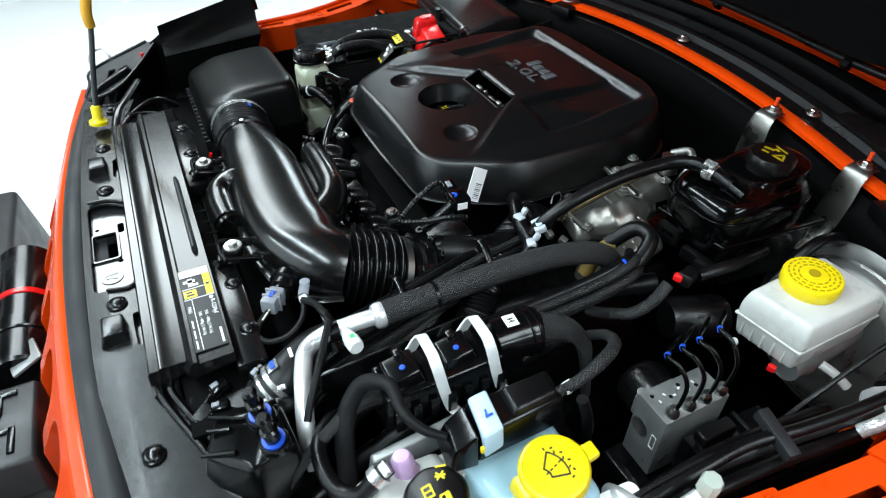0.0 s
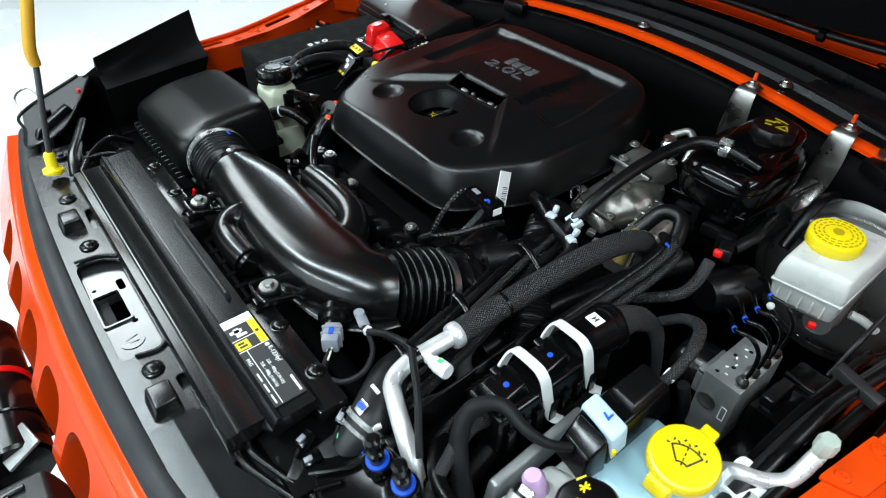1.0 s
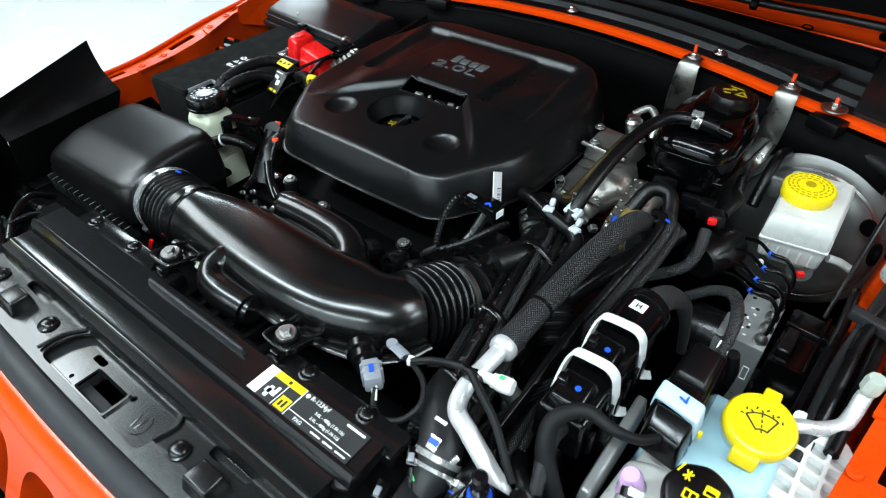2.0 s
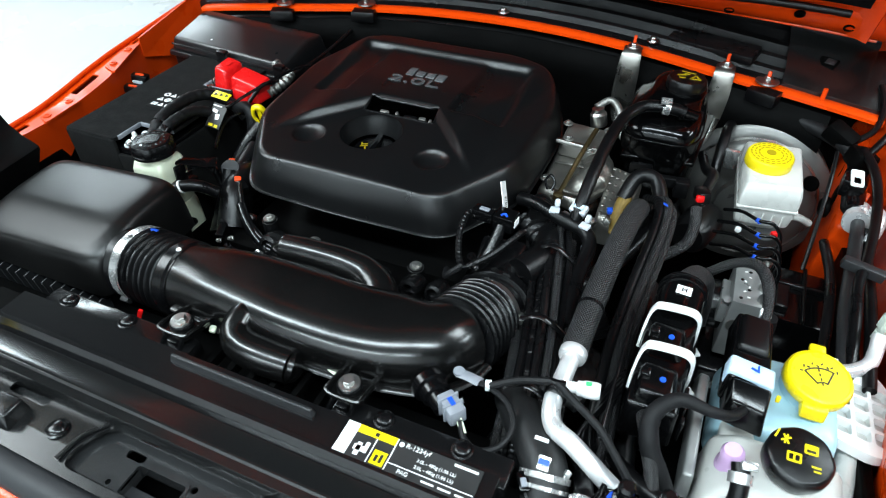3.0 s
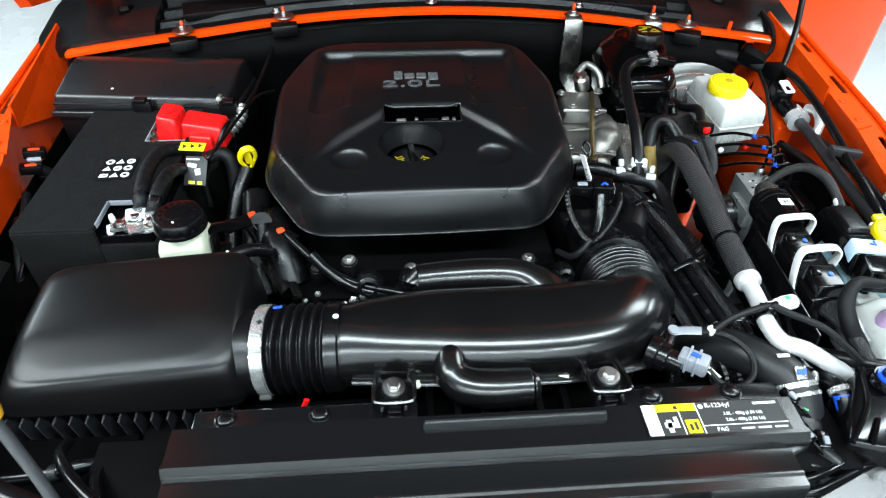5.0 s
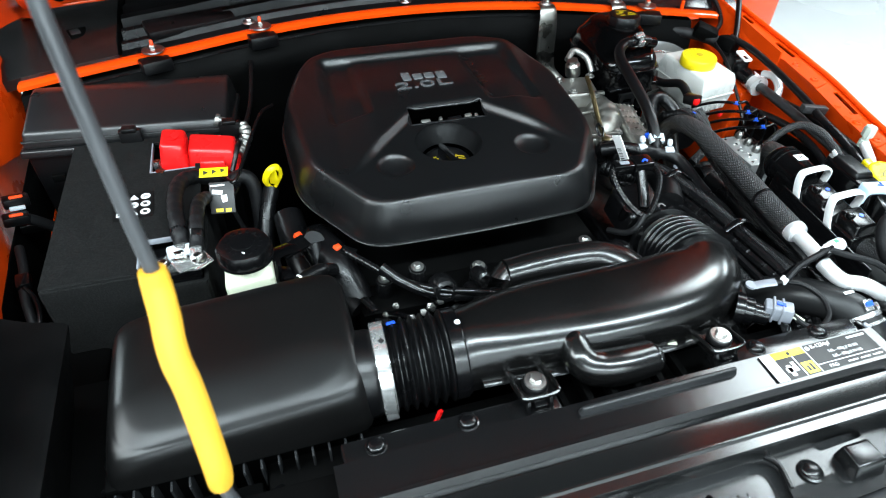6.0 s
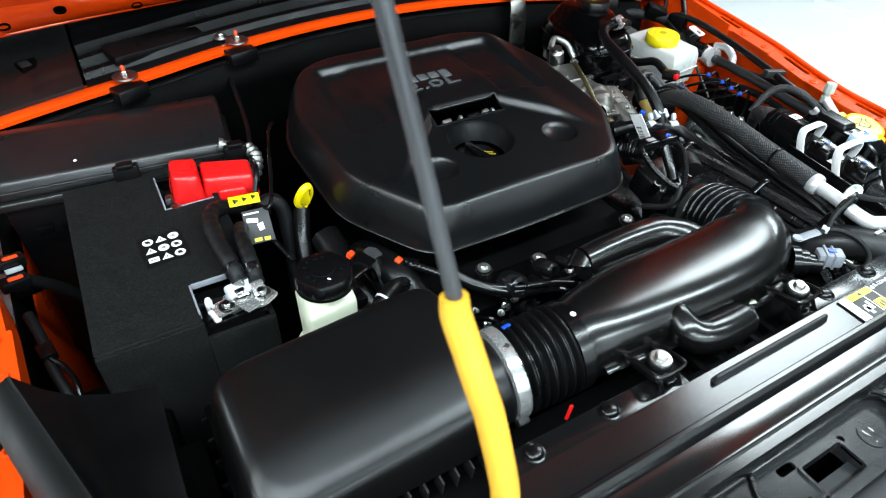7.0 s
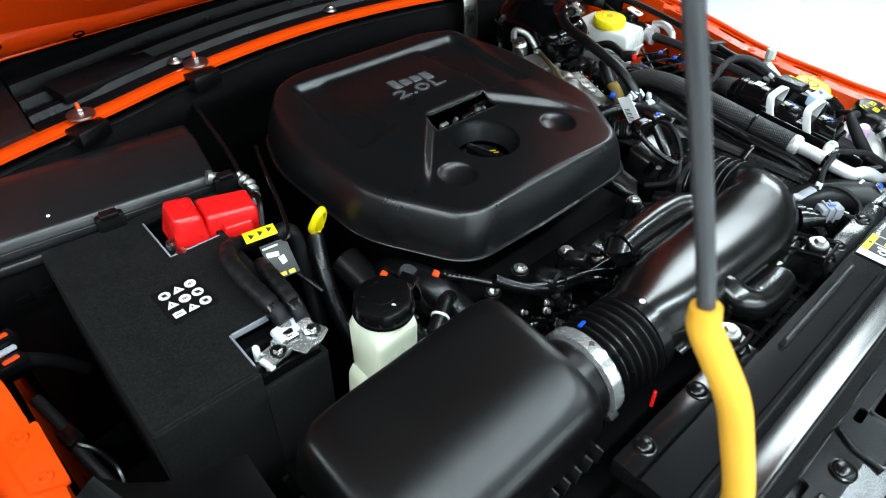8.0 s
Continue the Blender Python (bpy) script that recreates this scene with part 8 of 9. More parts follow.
    part("rail_hose", tube([(0.235, 0.395, 1.07), (0.262, 0.382, 1.078), (0.292, 0.370, 1.075), (0.318, 0.368, 1.068), (0.339, 0.361, 1.066), (0.352, 0.340, 1.06), (0.352, 0.28, 1.05), (0.355, 0.20, 1.04)], 0.010, 12), RUBBER, h)
    part("drop_hose", tube([(0.425, 0.603, 1.148), (0.398, 0.596, 1.154), (0.365, 0.590, 1.152), (0.343, 0.560, 1.145), (0.333, 0.50, 1.135), (0.328, 0.43, 1.115), (0.324, 0.385, 1.088), (0.322, 0.372, 1.07)], 0.0092, 16, 10), RUBBER, h, "black rubber hose to the tank")
    for c, a in (((0.292, 0.370, 1.080), 10), ((0.339, 0.361, 1.072), -20)):
        part("white_clip", merge(block(c, (0.015, 0.012, 0.011), (10, 0, a), 0.002), block((c[0] + 0.002, c[1] + 0.006, c[2] + 0.012), (0.008, 0.008, 0.012), (-30, 0, a), 0.003)), GREYPLUG if a > 50 else CLIPWHITE, h, "white quick clip")
    part("window_clip", merge(block((0.324, 0.381, 1.086), (0.024, 0.016, 0.010), (25, 0, -15), 0.002)), CLIPWHITE, h, "white quick clip with a window")
    part("clip_window", block((0.324, 0.379, 1.0925), (0.014, 0.008, 0.002), (25, 0, -15), 0.0005), SKY, h)
    part("white_end", block((0.348, 0.340, 1.055), (0.012, 0.010, 0.010), (10, 20, 10), 0.002), GREYPLUG, h)
    part("hose_clamp", merge(lathe([(0.0098, 0), (0.0116, 0), (0.0116, 0.008), (0.0098, 0.008)], (0.402, 0.597, 1.1535), (-1, -0.2, 0.1), 20), block((0.396, 0.590, 1.167), (0.016, 0.010, 0.006), (20, 0, 10), 0.001), block((0.398, 0.582, 1.155), (0.010, 0.006, 0.012), (20, 0, 10), 0.001)), CLAMP, h, "bright hose clamp")
    # turbine housing, shields and heads
    k = thing("turbocharger", (0.28, 0.53, 0.95), "grey cast metal turbo housing with heat shields", "engine part")
    part("volute", tube([(0.27, 0.52, 1.0), (0.300, 0.50, 1.03), (0.320, 0.53, 1.045), (0.305, 0.575, 1.045), (0.27, 0.585, 1.03), (0.25, 0.56, 1.01)], [0.022, 0.025, 0.027, 0.026, 0.024, 0.022], 20, 14, radii=ribbed(0.019, 0.04)), FOIL, k)
    part("flange", hull([(0.235, 0.47, 1.02), (0.32, 0.455, 1.015), (0.235, 0.60, 1.03), (0.33, 0.60, 1.03), (0.245, 0.475, 1.045), (0.31, 0.462, 1.040), (0.245, 0.60, 1.06), (0.32, 0.60, 1.06)], 0.010, 3), FOIL, k)
    part("upper_plate", hull([(0.245, 0.555, 1.055), (0.325, 0.55, 1.055), (0.245, 0.62, 1.06), (0.33, 0.62, 1.06), (0.25, 0.56, 1.085), (0.315, 0.558, 1.08), (0.25, 0.615, 1.09), (0.32, 0.612, 1.088)], 0.006, 3), FOIL, k)
    part("heat_shield", hull([(0.335, 0.44, 0.98), (0.395, 0.44, 0.98), (0.335, 0.56, 1.03), (0.395, 0.56, 1.03), (0.340, 0.45, 1.03), (0.385, 0.45, 1.02), (0.340, 0.55, 1.065), (0.385, 0.55, 1.055)], 0.01, 3), FOIL, k, "dimpled metal heat shield")
    for i in range(5):
        for j in range(7):
            part("dimple", lathe([(0.0028, 0), (0.0020, 0.0006), (0, 0.0009)], (0.345 + i * 0.009, 0.457 + j * 0.014, 1.0335 + j * 0.0048 - i * 0.0020), (0.2, -0.3, 1), 8), FOIL, k)
    part("actuator_rod", tube([(0.300, 0.585, 1.10), (0.292, 0.54, 1.085), (0.283, 0.49, 1.062), (0.278, 0.455, 1.05)], 0.0042, 8), BRASS, k, "brass coloured actuator rod")
    part("rod_end", lathe([(0.008, 0), (0.008, 0.008), (0.004, 0.010), (0, 0.010)], (0.278, 0.452, 1.045), seg=14), BRASS, k)
    part("actuator", lathe([(0.014, 0), (0.014, 0.02), (0.010, 0.024), (0.010, 0.030), (0, 0.030)], (0.296, 0.63, 1.085), (-0.2, 0, 1), 18), STEEL, k)
    part("loop_pipe", tube([(0.285, 0.64, 1.11), (0.305, 0.655, 1.12), (0.325, 0.64, 1.11), (0.33, 0.62, 1.09)], 0.006, 10), CAST, k)
    part("thin_ring", tube([(0.262, 0.445, 1.062), (0.256, 0.452, 1.072), (0.262, 0.46, 1.078), (0.270, 0.455, 1.07), (0.268, 0.446, 1.06)], 0.002, 6), SATIN, k)
    part("blue_plug", block((0.362, 0.449, 1.047), (0.014, 0.010, 0.008), (0, 0, 20), 0.002), BLUE, k)
    for i in range(4):
        part("small_fitting", block((0.30 + 0.02 * i, 0.42 + 0.01 * (i % 2), 1.04), (0.012, 0.010, 0.010), (10 * i, 20, 30 * i), 0.002), CAST, k)
    for i in range(3):
        f = i / 2
        part("shield_rib", tube([(0.250, 0.478 + 0.12 * f, 1.047 + 0.014 * f), (0.285, 0.464 + 0.13 * f, 1.053 + 0.016 * f), (0.322, 0.472 + 0.135 * f, 1.043 + 0.016 * f)], 0.0024, 8, 4), FOIL, k)
    for c in ((0.246, 0.49, 1.050), (0.315, 0.475, 1.046), (0.25, 0.60, 1.092), (0.318, 0.605, 1.090), (0.300, 0.545, 1.082), (0.262, 0.56, 1.088)):
        bolt(k, c, 0.0052, CAST)
    part("gasket_edge", hull([(0.243, 0.548, 1.083), (0.32, 0.546, 1.080), (0.243, 0.556, 1.083), (0.322, 0.556, 1.08), (0.244, 0.55, 1.089), (0.32, 0.548, 1.086), (0.32, 0.556, 1.086), (0.244, 0.556, 1.089)], 0.001), BRACKET, k, "bright gasket edge")
    part("flat_conduit", tube([(0.255, 0.40, 1.035), (0.295, 0.345, 1.040), (0.335, 0.300, 1.036), (0.372, 0.262, 1.020), (0.395, 0.235, 0.995)], 0.019, 18, 30, radii=ribbed(0.0052, 0.06), flat=(1.25, 0.8)), RUBBER, k, "black ribbed flat conduit")
    part("side_ducting", tube([(0.25, 0.45, 1.02), (0.262, 0.41, 1.055), (0.27, 0.38, 1.06)], 0.017, 16, 16, radii=ribbed(0.010, 0.07)), RUBBER, k)


make_throttle()


# ---- black tank, its brackets, brake parts ----
def make_black_tank():
    t = thing("degas_tank", (0.41, 0.66, 1.0), "gloss black fluid tank with a black warning cap", "fluid tank")
    part("tank", stack([(1.050, 0.397, 0.668, 0.058, 0.090, 4.0), (1.074, 0.397, 0.668, 0.0615, 0.094, 4.0), (1.098, 0.397, 0.668, 0.0625, 0.0945, 3.8), (1.114, 0.397, 0.668, 0.0615, 0.0925, 3.4), (1.126, 0.398, 0.671, 0.0575, 0.086, 3.0),
                       (1.134, 0.401, 0.678, 0.050, 0.076, 2.8), (1.142, 0.405, 0.686, 0.045, 0.066, 2.6), (1.150, 0.408, 0.690, 0.041, 0.058, 2.5), (1.154, 0.409, 0.691, 0.033, 0.046, 2.4)]), TANKPL, t)
    part("mould_line", stack([(1.1015, 0.397, 0.668, 0.0625, 0.0945, 3.8), (1.1025, 0.397, 0.668, 0.0636, 0.0956, 3.8), (1.1045, 0.397, 0.668, 0.0636, 0.0956, 3.8), (1.1055, 0.397, 0.668, 0.0625, 0.0943, 3.8)]), TANKPL, t)
    part("seam", hull([(0.346, 0.571, 1.066), (0.459, 0.586, 1.066), (0.351, 0.764, 1.066), (0.474, 0.764, 1.066), (0.346, 0.571, 1.073), (0.459, 0.586, 1.073), (0.351, 0.764, 1.073), (0.474, 0.764, 1.073)], 0.002), TANKPL, t)
    part("lower_tank", hull([(0.352, 0.58, 0.98), (0.452, 0.595, 0.98), (0.356, 0.755, 0.98), (0.466, 0.755, 0.98), (0.354, 0.58, 1.066), (0.452, 0.595, 1.066), (0.358, 0.757, 1.066), (0.468, 0.757, 1.066)], 0.01), TANKPL, t)
    part("neck", lathe([(0.028, 0), (0.028, 0.02), (0, 0.02)], (0.415, 0.680, 1.138), seg=28), TANKPL, t)
    cap = part("cap", lathe([(0.029, 0), (0.0305, 0.003), (0.0305, 0.016), (0.028, 0.020), (0, 0.020)], (0.415, 0.680, 1.151), seg=64, wobble=lambda a: 1 + 0.02 * math.cos(10 * a)), BLACK, t, "black cap with yellow warning signs")
    disc_marks(cap, (0.415, 0.680, 1.1712), (0, 0, 1), [(-0.010, 0.004, 0.014, 0.004, 20), (-0.002, 0.010, 0.008, 0.004, -20), (0.008, 0.000, 0.016, 0.003, 60), (0.016, 0.000, 0.016, 0.003, -60), (0.012, -0.006, 0.016, 0.003, 0), (-0.008, -0.006, 0.010, 0.003, 10), (0.0, 0.016, 0.022, 0.002, -10)], YELLOW_DIM, "warning_symbol")
    part("spout", lathe([(0.010, 0), (0.010, 0.022), (0.012, 0.022), (0.012, 0.028), (0, 0.028)], (0.443, 0.610, 1.140), (-1, -0.25, 0.3), 16), TANKPL, t)
    part("tank_clip", plate(rounded(rect(0.365, 0.400, 1.038, 1.066), 0.004, 3), [rounded(rect(0.373, 0.392, 1.046, 1.056), 0.002, 2)], lambda u, v, w: Vector((u, 0.560 + (u - 0.36) * 0.14 + w, v)), 0.006), BLACK, t, "black moulded clip")
    part("side_clip", merge(block((0.425, 0.572, 1.04), (0.030, 0.012, 0.018), (0, 0, 8), 0.002), block((0.450, 0.570, 1.035), (0.022, 0.02, 0.03), (0, 0, 8), 0.003)), BLACK, t)
    first = thing("tank_bracket", (0.308, 0.80, 1.0), "bent bright steel strap bolted to the cowl", "bracket", "tank brackets")
    part("strap", tube([(0.309, 0.815, 1.153), (0.309, 0.798, 1.153), (0.309, 0.787, 1.142), (0.309, 0.782, 1.11), (0.310, 0.778, 1.05), (0.320, 0.765, 1.02), (0.345, 0.74, 1.0)], [0.016, 0.016, 0.018, 0.020, 0.020, 0.016, 0.014], 12, 8, flat=(1.0, 0.10)), BRACKET, first)
    bolt(first, (0.309, 0.807, 1.1545), 0.0075)
    part("stud", lathe([(0.003, 0), (0.003, 0.012), (0, 0.013)], (0.309, 0.807, 1.164), seg=10), ORANGE_CLIP, first, "orange stud")
    part("flange_bead", tube([(0.294, 0.785, 1.13), (0.291, 0.780, 1.09), (0.292, 0.777, 1.05)], 0.003, 8), BRACKET, first)
    sec = thing("tank_bracket", (0.47, 0.79, 1.0), "bent bright steel strap curving beside the black tank", "bracket", "tank brackets")
    part("strap", tube([(0.470, 0.812, 1.146), (0.470, 0.795, 1.146), (0.470, 0.784, 1.135), (0.469, 0.778, 1.10), (0.466, 0.775, 1.065), (0.462, 0.765, 1.040), (0.457, 0.750, 1.028), (0.44, 0.71, 1.02)], [0.016, 0.016, 0.017, 0.019, 0.019, 0.017, 0.014, 0.012], 12, 8, flat=(1.0, 0.10)), BRACKET, sec)
    bolt(sec, (0.470, 0.804, 1.1475), 0.0075)
    part("stud", lathe([(0.003, 0), (0.003, 0.012), (0, 0.013)], (0.470, 0.804, 1.157), seg=10), ORANGE_CLIP, sec, "orange stud")


make_black_tank()


def make_brakes():
    b = thing("brake_booster", (0.57, 0.80, 0.85), "round black brake booster behind the fluid tank", "brake booster")
    part("drum", lathe([(0.134, -0.03), (0.134, 0), (0.138, 0.004), (0.138, 0.016), (0.132, 0.022), (0.118, 0.024), (0.112, 0.034), (0.104, 0.042), (0.09, 0.046), (0.05, 0.05), (0.048, 0.07), (0, 0.07)], (0.567, 0.772, 0.929), (-0.05, -1, 0.10), 64), BOOSTER, b)
    part("drum_ridge", lathe([(0.110, 0), (0.116, 0.003), (0.119, 0.0), (0.116, -0.004)], (0.5655, 0.745, 0.932), (-0.05, -1, 0.10), 64), STEEL, b, "bright steel ridge")
    part("front_plate", lathe([(0.045, 0), (0.045, 0.006), (0.030, 0.01), (0, 0.01)], (0.567, 0.722, 0.937), (-0.05, -1, 0.1), 32), STEEL, b)
    part("foil_patch", block((0.512, 0.700, 1.030), (0.034, 0.010, 0.044), (14, 0, 0), 0.005), CLAMP, b, "bright bolted plate")
    m = thing("brake_fluid_tank", (0.585, 0.63, 0.95), "milky white brake fluid tank with a yellow cap", "fluid tank")
    base = [(0.534, 0.543), (0.619, 0.556), (0.617, 0.697), (0.527, 0.688)]
    mx, my = 0.574, 0.622

    def ring(k, z):
        return [(mx + (x - mx) * k, my + (y - my) * k, z) for x, y in base]
    part("tank", hull(ring(0.90, 1.006) + ring(0.97, 1.032) + ring(1.0, 1.046) + ring(0.985, 1.066) + ring(0.90, 1.081), 0.005, 4, 8), MILKY, m)
    part("seam", hull(ring(1.018, 1.0405) + ring(1.018, 1.0445), 0.0015), MILKY, m)
    for i in range(5):
        rx = 0.547 + 0.014 * i
        ry = 0.5462 + 0.153 * (rx - 0.534)
        part("moulded_rib", box(rx - 0.0012, rx + 0.0012, ry - 0.0015, ry + 0.004, 1.012, 1.034, 0.0006, 1), MILKY, m)
    part("tank_foot", hull(ring(0.60, 0.985) + ring(0.66, 1.01), 0.006), MILKY, m)
    part("side_spigot", tube([(0.622, 0.612, 1.0), (0.638, 0.618, 0.996), (0.655, 0.626, 0.985)], 0.006, 12), MILKY, m)
    cap = part("cap", lathe([(0.0325, 0), (0.034, 0.002), (0.034, 0.017), (0.0325, 0.0195), (0.010, 0.020), (0.010, 0.021), (0, 0.021)], (0.563, 0.617, 1.080), (0, -0.03, 1), 64, wobble=lambda a: 1 + 0.008 * math.cos(32 * a)), YELLOW, m, "yellow brake fluid cap")
    rings = []
    for r0, n, k in ((0.028, 22, 0.7), (0.0225, 18, 0.6), (0.017, 13, 0.75)):
        for i in range(n):
            a = 2 * math.pi * i / n
            rings.append((r0 * math.cos(a), r0 * math.sin(a), 2 * math.pi * r0 / n * k, 0.0022, math.degrees(a) + 90))
    disc_marks(cap, (0.563, 0.617, 1.0994), (0, -0.03, 1), rings, YELLOW_DIM, "raised_print")
    part("mark_ring", lathe([(0.0055, 0), (0.0068, 0), (0.0068, 0.001), (0.0055, 0.001)], (0.563, 0.617, 1.1012), (0, -0.03, 1), 20), YELLOW_DIM, cap)
    part("master_cylinder", lathe([(0.022, 0), (0.022, 0.14), (0.018, 0.15), (0.018, 0.165), (0, 0.165)], (0.58, 0.755, 0.975), (0.10, -1, 0), 24), ALU, m, "cast aluminium master cylinder")
    part("level_plug", block((0.600, 0.552, 1.000), (0.010, 0.008, 0.009), (0, 0, 25), 0.002), RED, m, "red level sensor plug")
    part("white_nub", lathe([(0.005, 0), (0.005, 0.004), (0, 0.006)], (0.548, 0.545, 1.0), (0, -1, 0.2), 12), WHITE, m)
    r = thing("booster_plug", (0.475, 0.49, 1.05), "red locked plug on a braided cable", "connector")
    part("plug", block((0.480, 0.505, 1.072), (0.018, 0.030, 0.018), (-10, 0, 20), 0.003), BLACK, r)
    part("red_lock", block((0.478, 0.490, 1.075), (0.012, 0.009, 0.011), (-10, 0, 20), 0.003), RED, r, "red plug lock")
    part("cable", tube([(0.476, 0.478, 1.066), (0.480, 0.455, 1.050), (0.475, 0.43, 1.035), (0.455, 0.41, 1.025), (0.43, 0.40, 1.01)], 0.008, 10), LOOM, r)
    part("hose", tube([(0.483, 0.52, 1.07), (0.490, 0.56, 1.075), (0.480, 0.60, 1.06), (0.47, 0.66, 1.05)], 0.008, 10), RUBBER, r)
    part("pump", lathe([(0.028, 0), (0.030, 0.01), (0.030, 0.07), (0.024, 0.08), (0, 0.08)], (0.50, 0.57, 0.99), (-0.3, -1, 0.1), 24), BLACK, r)
    part("vacuum_elbow", tube([(0.505, 0.765, 1.06), (0.500, 0.73, 1.065), (0.498, 0.70, 1.05), (0.497, 0.66, 1.01)], 0.009, 12), RUBBER, r)
    # anti-lock unit
    a = thing("brake_control_unit", (0.60, 0.42, 0.86), "grey metal brake control unit with four pipes", "brake unit")
    rot = pose(0.5785, 0.436, 0.935, 0, 0, 90)
    part("valve_block", box(-0.049, 0.049, -0.0245, 0.0245, -0.055, 0.055, 0.002, 2, rot), ALU, a)
    part("face_bore", lathe([(0.011, 0), (0.013, 0.0006), (0.013, 0.0012), (0.0105, 0.0012), (0.009, 0.0002), (0, 0.0002)], (0.570, 0.3868, 0.945), (0, -1, 0), 24), CAST, a)
    part("face_stamp", merge(box(-0.0496, -0.0488, -0.0190, -0.0180, -0.005, 0.018, 0, 1, rot), box(-0.0496, -0.0488, -0.0120, -0.0110, -0.005, 0.018, 0, 1, rot), box(-0.0496, -0.0488, -0.0190, -0.0110, 0.0175, 0.0185, 0, 1, rot), box(-0.0496, -0.0488, -0.0190, -0.0110, -0.0055, -0.0045, 0, 1, rot)), PAPER, a, "pale stamped frame")
    part("top_stamp", merge(*[block(tuple(rot @ Vector((-0.034 + 0.011 * i, 0.004 + 0.006 * (i % 2), 0.0552))), (0.004, 0.0022, 0.0004), (0, 0, 40 * i), 0) for i in range(6)]), PAPER, a)
    part("side_flange", merge(box(-0.040, 0.020, 0.024, 0.036, 0.000, 0.034, 0.002, 2, rot), lathe([(0.006, 0), (0.006, 0.006), (0, 0.007)], (0.549, 0.40, 0.975), (0, -0.3, 1), 12)), ALU, a)
    # raised dark discs drawn where the drilled holes would be in shade
    part("block_hole_discs", merge(*[lathe([(0.0028, 0), (0.002, 0.0006), (0, 0.0006)], rot @ Vector((-0.038 + 0.02 * i, 0.014 - 0.010 * (i % 2), 0.0551)), seg=12) for i in range(5)]), DARK, a)
    part("pump_motor", lathe([(0.036, 0), (0.037, 0.01), (0.037, 0.05), (0.030, 0.06), (0, 0.062)], (0.556, 0.445, 0.925), (-1, 0.0, 0), 32), DARK, a)
    rot2 = pose(0.6455, 0.475, 0.915, 0, 0, 88)
    part("control_module", box(-0.062, 0.058, -0.040, 0.034, -0.06, 0.042, 0.004, 2, rot2), GLOSS, a, "black electronics housing")
    part("electronics_rib", merge(box(-0.062, 0.058, -0.012, -0.008, 0.042, 0.050, 0.001, 1, rot2), box(0.01, 0.016, -0.04, 0.034, 0.042, 0.050, 0.001, 1, rot2), box(-0.05, 0.0, 0.012, 0.030, 0.042, 0.056, 0.002, 1, rot2)), BLACK, a)
    tops = [(0.561, 0.480, 1.067), (0.563, 0.447, 1.066), (0.562, 0.423, 1.064), (0.562, 0.402, 1.061)]
    feet = [(0.594, 0.477, 0.9895), (0.594, 0.452, 0.9895), (0.594, 0.427, 0.9895), (0.594, 0.402, 0.9895)]
    ends = [(0.520, 0.545, 1.03), (0.515, 0.525, 1.02), (0.512, 0.507, 1.012), (0.512, 0.490, 1.0)]
    for tp, ft, en in zip(tops, feet, ends):
        part("fitting", lathe([(0.0085, 0), (0.0085, 0.006), (0.0065, 0.010), (0.0045, 0.014), (0, 0.014)], ft, seg=14), STEEL, a)
        tv, fv, ev = Vector(tp), Vector(ft), Vector(en)
        line = part("brake_pipe", tube([fv, fv + Vector((0.004, 0.002, 0.028)), fv + Vector((0.002, 0.003, 0.056)), tv.lerp(fv, 0.42) + Vector((0.006, 0, 0.032)), tv, tv.lerp(ev, 0.5) + Vector((0, 0, 0.006)), ev], 0.0027, 10, 8), GLOSS, a, "thin black brake pipe")
        part("blue_mark", tube([tv + (fv - tv) * 0.06 + Vector((0, 0, 0.002)), tv, tv + (ev - tv) * 0.06], 0.0033, 10, 2), BLUE, line)


make_brakes()


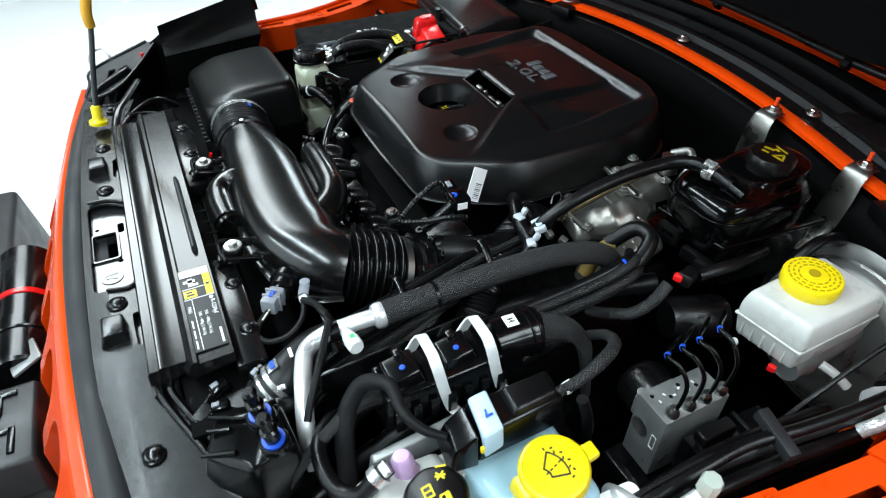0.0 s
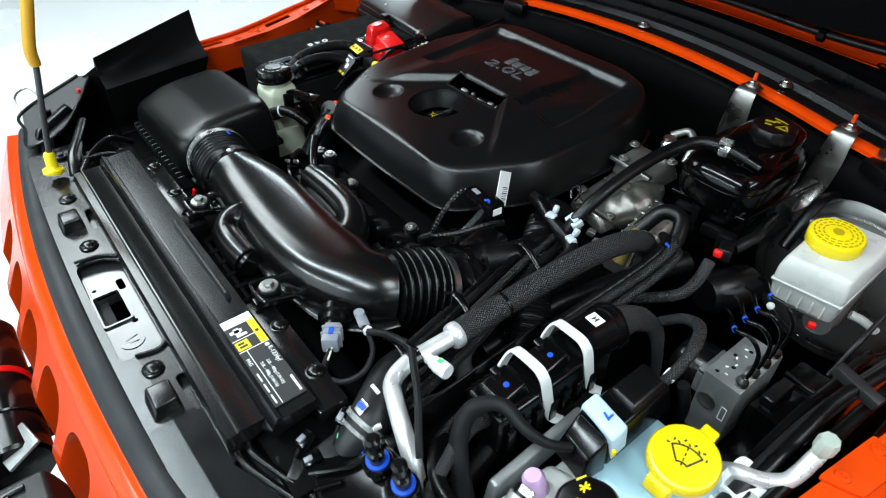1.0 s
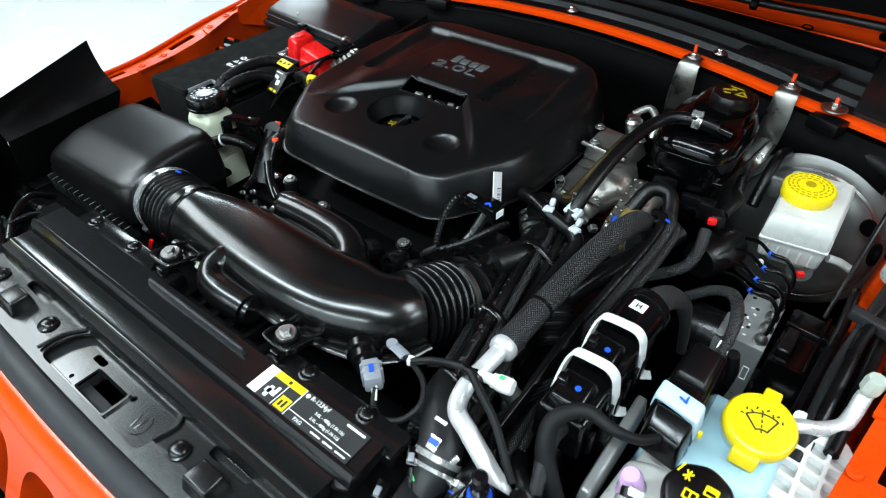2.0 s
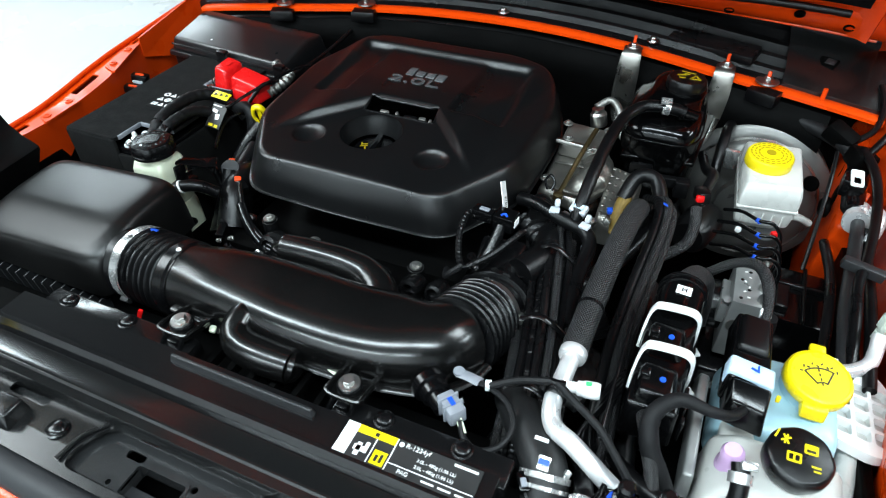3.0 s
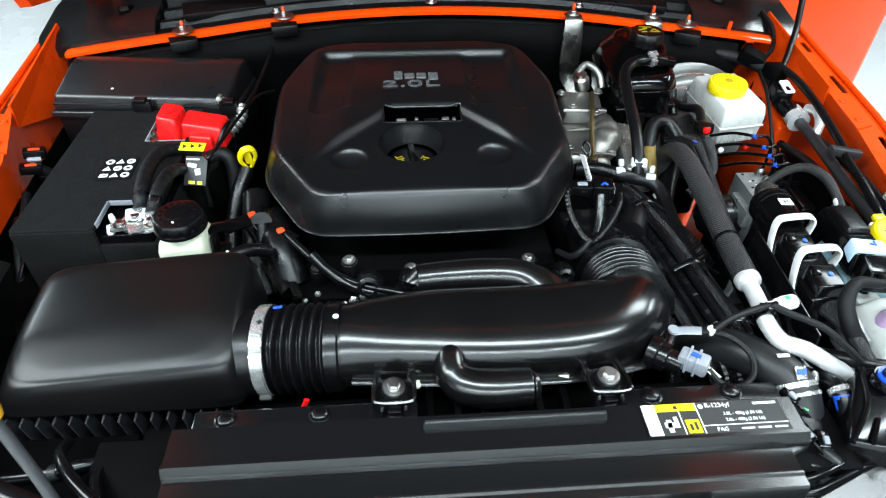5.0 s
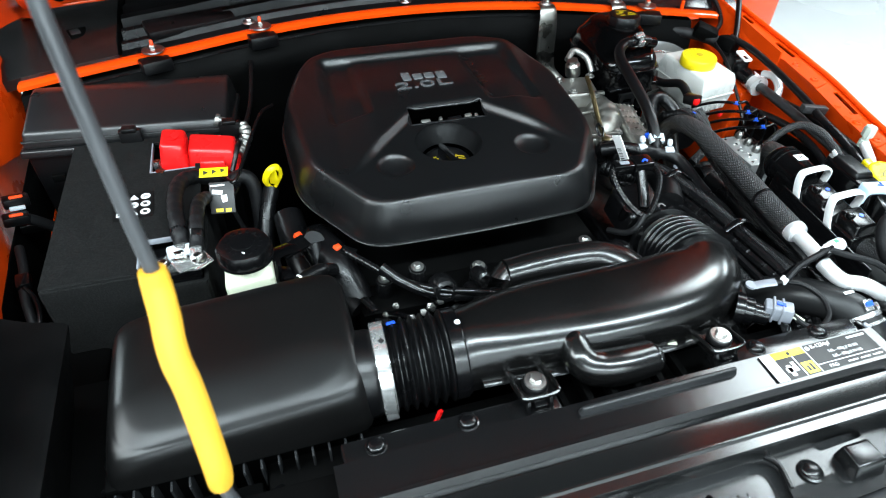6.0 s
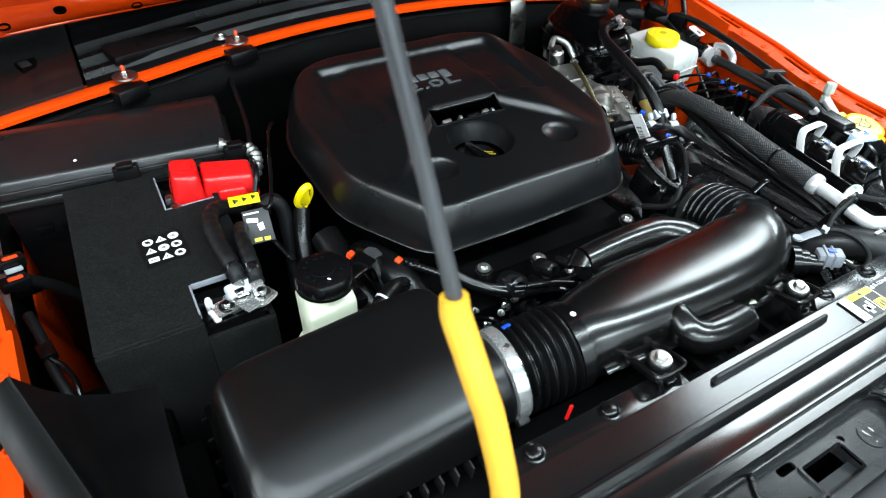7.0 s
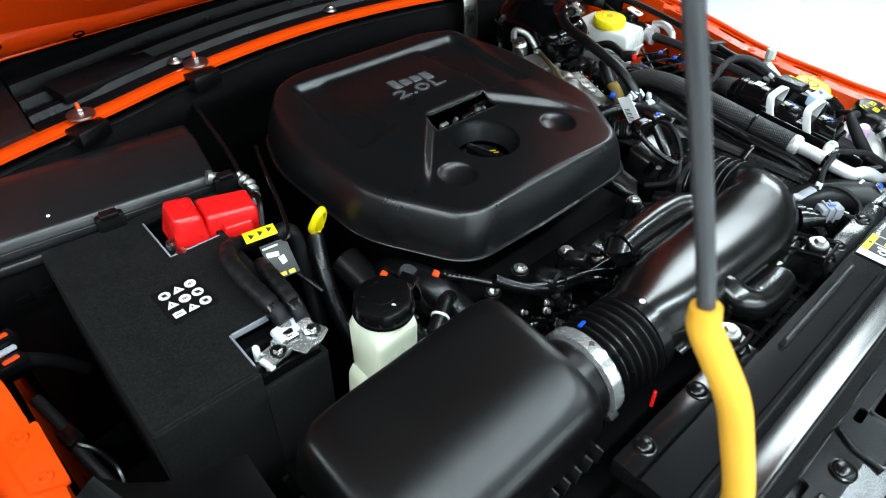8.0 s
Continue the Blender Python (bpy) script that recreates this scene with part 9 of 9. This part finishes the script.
def make_rail_lines():
    r = thing("rail_pipes", (0.69, 0.4, 1.0), "grey and black refrigerant pipes along the fender rail", "pipes")
    part("grey_pipe", tube([(0.706, 0.64, 1.03), (0.706, 0.595, 1.032), (0.697, 0.52, 1.035), (0.686, 0.44, 1.036), (0.678, 0.37, 1.034), (0.675, 0.30, 1.03), (0.672, 0.22, 1.02)], 0.0092, 16), GREY, r, "grey sleeved pipe")
    part("union", merge(lathe([(0.016, 0), (0.018, 0.004), (0.018, 0.022), (0.015, 0.026), (0.015, 0.04), (0, 0.04)], (0.708, 0.62, 1.033), (-0.15, -1, 0), 12), lathe([(0.020, 0), (0.020, 0.010), (0, 0.010)], (0.704, 0.59, 1.033), (-0.1, -1, 0), 20)), PIPE, r, "bright pipe union")
    part("white_elbow", tube([(0.722, 0.60, 1.05), (0.726, 0.575, 1.055), (0.722, 0.55, 1.045), (0.715, 0.54, 1.03)], 0.008, 12), PIPE, r)
    part("switch", merge(block((0.695, 0.655, 1.055), (0.034, 0.045, 0.030), (0, 0, -10), 0.004), lathe([(0.016, 0), (0.016, 0.04), (0.012, 0.05), (0, 0.05)], (0.70, 0.65, 1.04), (-0.1, -1, 0), 18)), SATIN, r, "black pressure switch")
    part("white_frame", plate(rounded(rect(0.682, 0.700, 0.618, 0.652), 0.003, 2), [rounded(rect(0.686, 0.696, 0.622, 0.638), 0.002, 2)], lambda u, v, w: Vector((u, v, 1.075 - w + (v - 0.62) * 0.2)), 0.003), WHITE, r)
    part("black_line", tube([(0.700, 0.70, 1.09), (0.712, 0.64, 1.085), (0.712, 0.56, 1.075), (0.698, 0.46, 1.066), (0.685, 0.40, 1.06), (0.682, 0.34, 1.05), (0.678, 0.27, 1.03), (0.67, 0.20, 1.0)], 0.0068, 12), RUBBER, r)
    part("black_line", tube([(0.720, 0.60, 1.02), (0.712, 0.50, 1.03), (0.706, 0.42, 1.04), (0.702, 0.34, 1.04), (0.698, 0.25, 1.03)], 0.0075, 12), RUBBER, r)
    part("black_line", tube([(0.67, 0.56, 1.0), (0.668, 0.46, 1.02), (0.664, 0.38, 1.02), (0.66, 0.30, 1.0)], 0.007, 10), RUBBER, r)
    part("pipe_clip", block((0.690, 0.428, 1.064), (0.052, 0.014, 0.014), (0, 8, -8), 0.002), GREY, r, "grey pipe clip")
    part("low_pipe", tube([(0.704, 0.318, 1.055), (0.702, 0.300, 1.044), (0.697, 0.285, 1.037), (0.680, 0.270, 1.034), (0.664, 0.262, 1.034), (0.65, 0.262, 1.02)], 0.0082, 16), PIPE, r, "bent aluminium pipe")
    v = part("service_valve", lathe([(0.008, 0), (0.008, 0.012), (0.006, 0.013), (0.006, 0.018), (0.0102, 0.020), (0.0106, 0.034), (0.009, 0.038), (0, 0.038)], (0.704, 0.320, 1.048), (0.05, 0.02, 1), 8), VALVECAP, r, "pale capped service valve")
    c = thing("corner_cable", (0.73, 0.75, 1.1), "black cables dropping from the hood corner", "cable")
    part("cable", tube([(0.775, 0.86, 1.26), (0.772, 0.82, 1.20), (0.755, 0.77, 1.14), (0.725, 0.72, 1.11), (0.705, 0.69, 1.09)], 0.006, 10), RUBBER, c)
    part("thin_cable", tube([(0.715, 0.84, 1.14), (0.722, 0.80, 1.125), (0.715, 0.76, 1.10), (0.69, 0.74, 1.08)], 0.005, 8), RUBBER, c)
    part("harness", tube([(0.48, 0.80, 1.09), (0.56, 0.795, 1.085), (0.63, 0.77, 1.08), (0.68, 0.735, 1.075), (0.70, 0.70, 1.06), (0.705, 0.66, 1.03)], [0.009, 0.010, 0.011, 0.013, 0.013, 0.010], 12), TAPE, c)
    part("loose_hose", tube([(0.665, 0.70, 1.08), (0.66, 0.64, 1.06), (0.655, 0.58, 1.02), (0.65, 0.52, 0.97)], 0.0032, 8), RUBBER, c)
    part("grommet", block((0.67, 0.745, 1.085), (0.05, 0.03, 0.03), (10, 20, -30), 0.006), DULL, c)
    part("joint_block", block((0.70, 0.70, 1.075), (0.035, 0.04, 0.03), (0, 10, 20), 0.006), DULL, c)
    # solid dark disc painted in for the shaded cutout of the orange panel
    part("cutout_disc", lathe([(0.017, 0), (0.018, 0.003), (0.015, 0.007), (0.010, 0.008), (0, 0.008)], (0.676, 0.66, 1.0), (-1, -0.2, 0.1), 24), DULL, c, "near-black disc standing for a panel cutout")
    part("rubber_plug", lathe([(0.012, 0), (0.014, 0.002), (0.012, 0.006), (0, 0.007)], (0.655, 0.725, 1.0), (-0.5, -0.8, 0.2), 16), DULL, c)


make_rail_lines()

# lower clutter, added near-black, that fills the dark gaps on the driver's side
lo = thing("lower_engine_side", (0.45, 0.3, 0.5), "added dark mounts and brackets filling shaded gaps low in the bay", "engine part")
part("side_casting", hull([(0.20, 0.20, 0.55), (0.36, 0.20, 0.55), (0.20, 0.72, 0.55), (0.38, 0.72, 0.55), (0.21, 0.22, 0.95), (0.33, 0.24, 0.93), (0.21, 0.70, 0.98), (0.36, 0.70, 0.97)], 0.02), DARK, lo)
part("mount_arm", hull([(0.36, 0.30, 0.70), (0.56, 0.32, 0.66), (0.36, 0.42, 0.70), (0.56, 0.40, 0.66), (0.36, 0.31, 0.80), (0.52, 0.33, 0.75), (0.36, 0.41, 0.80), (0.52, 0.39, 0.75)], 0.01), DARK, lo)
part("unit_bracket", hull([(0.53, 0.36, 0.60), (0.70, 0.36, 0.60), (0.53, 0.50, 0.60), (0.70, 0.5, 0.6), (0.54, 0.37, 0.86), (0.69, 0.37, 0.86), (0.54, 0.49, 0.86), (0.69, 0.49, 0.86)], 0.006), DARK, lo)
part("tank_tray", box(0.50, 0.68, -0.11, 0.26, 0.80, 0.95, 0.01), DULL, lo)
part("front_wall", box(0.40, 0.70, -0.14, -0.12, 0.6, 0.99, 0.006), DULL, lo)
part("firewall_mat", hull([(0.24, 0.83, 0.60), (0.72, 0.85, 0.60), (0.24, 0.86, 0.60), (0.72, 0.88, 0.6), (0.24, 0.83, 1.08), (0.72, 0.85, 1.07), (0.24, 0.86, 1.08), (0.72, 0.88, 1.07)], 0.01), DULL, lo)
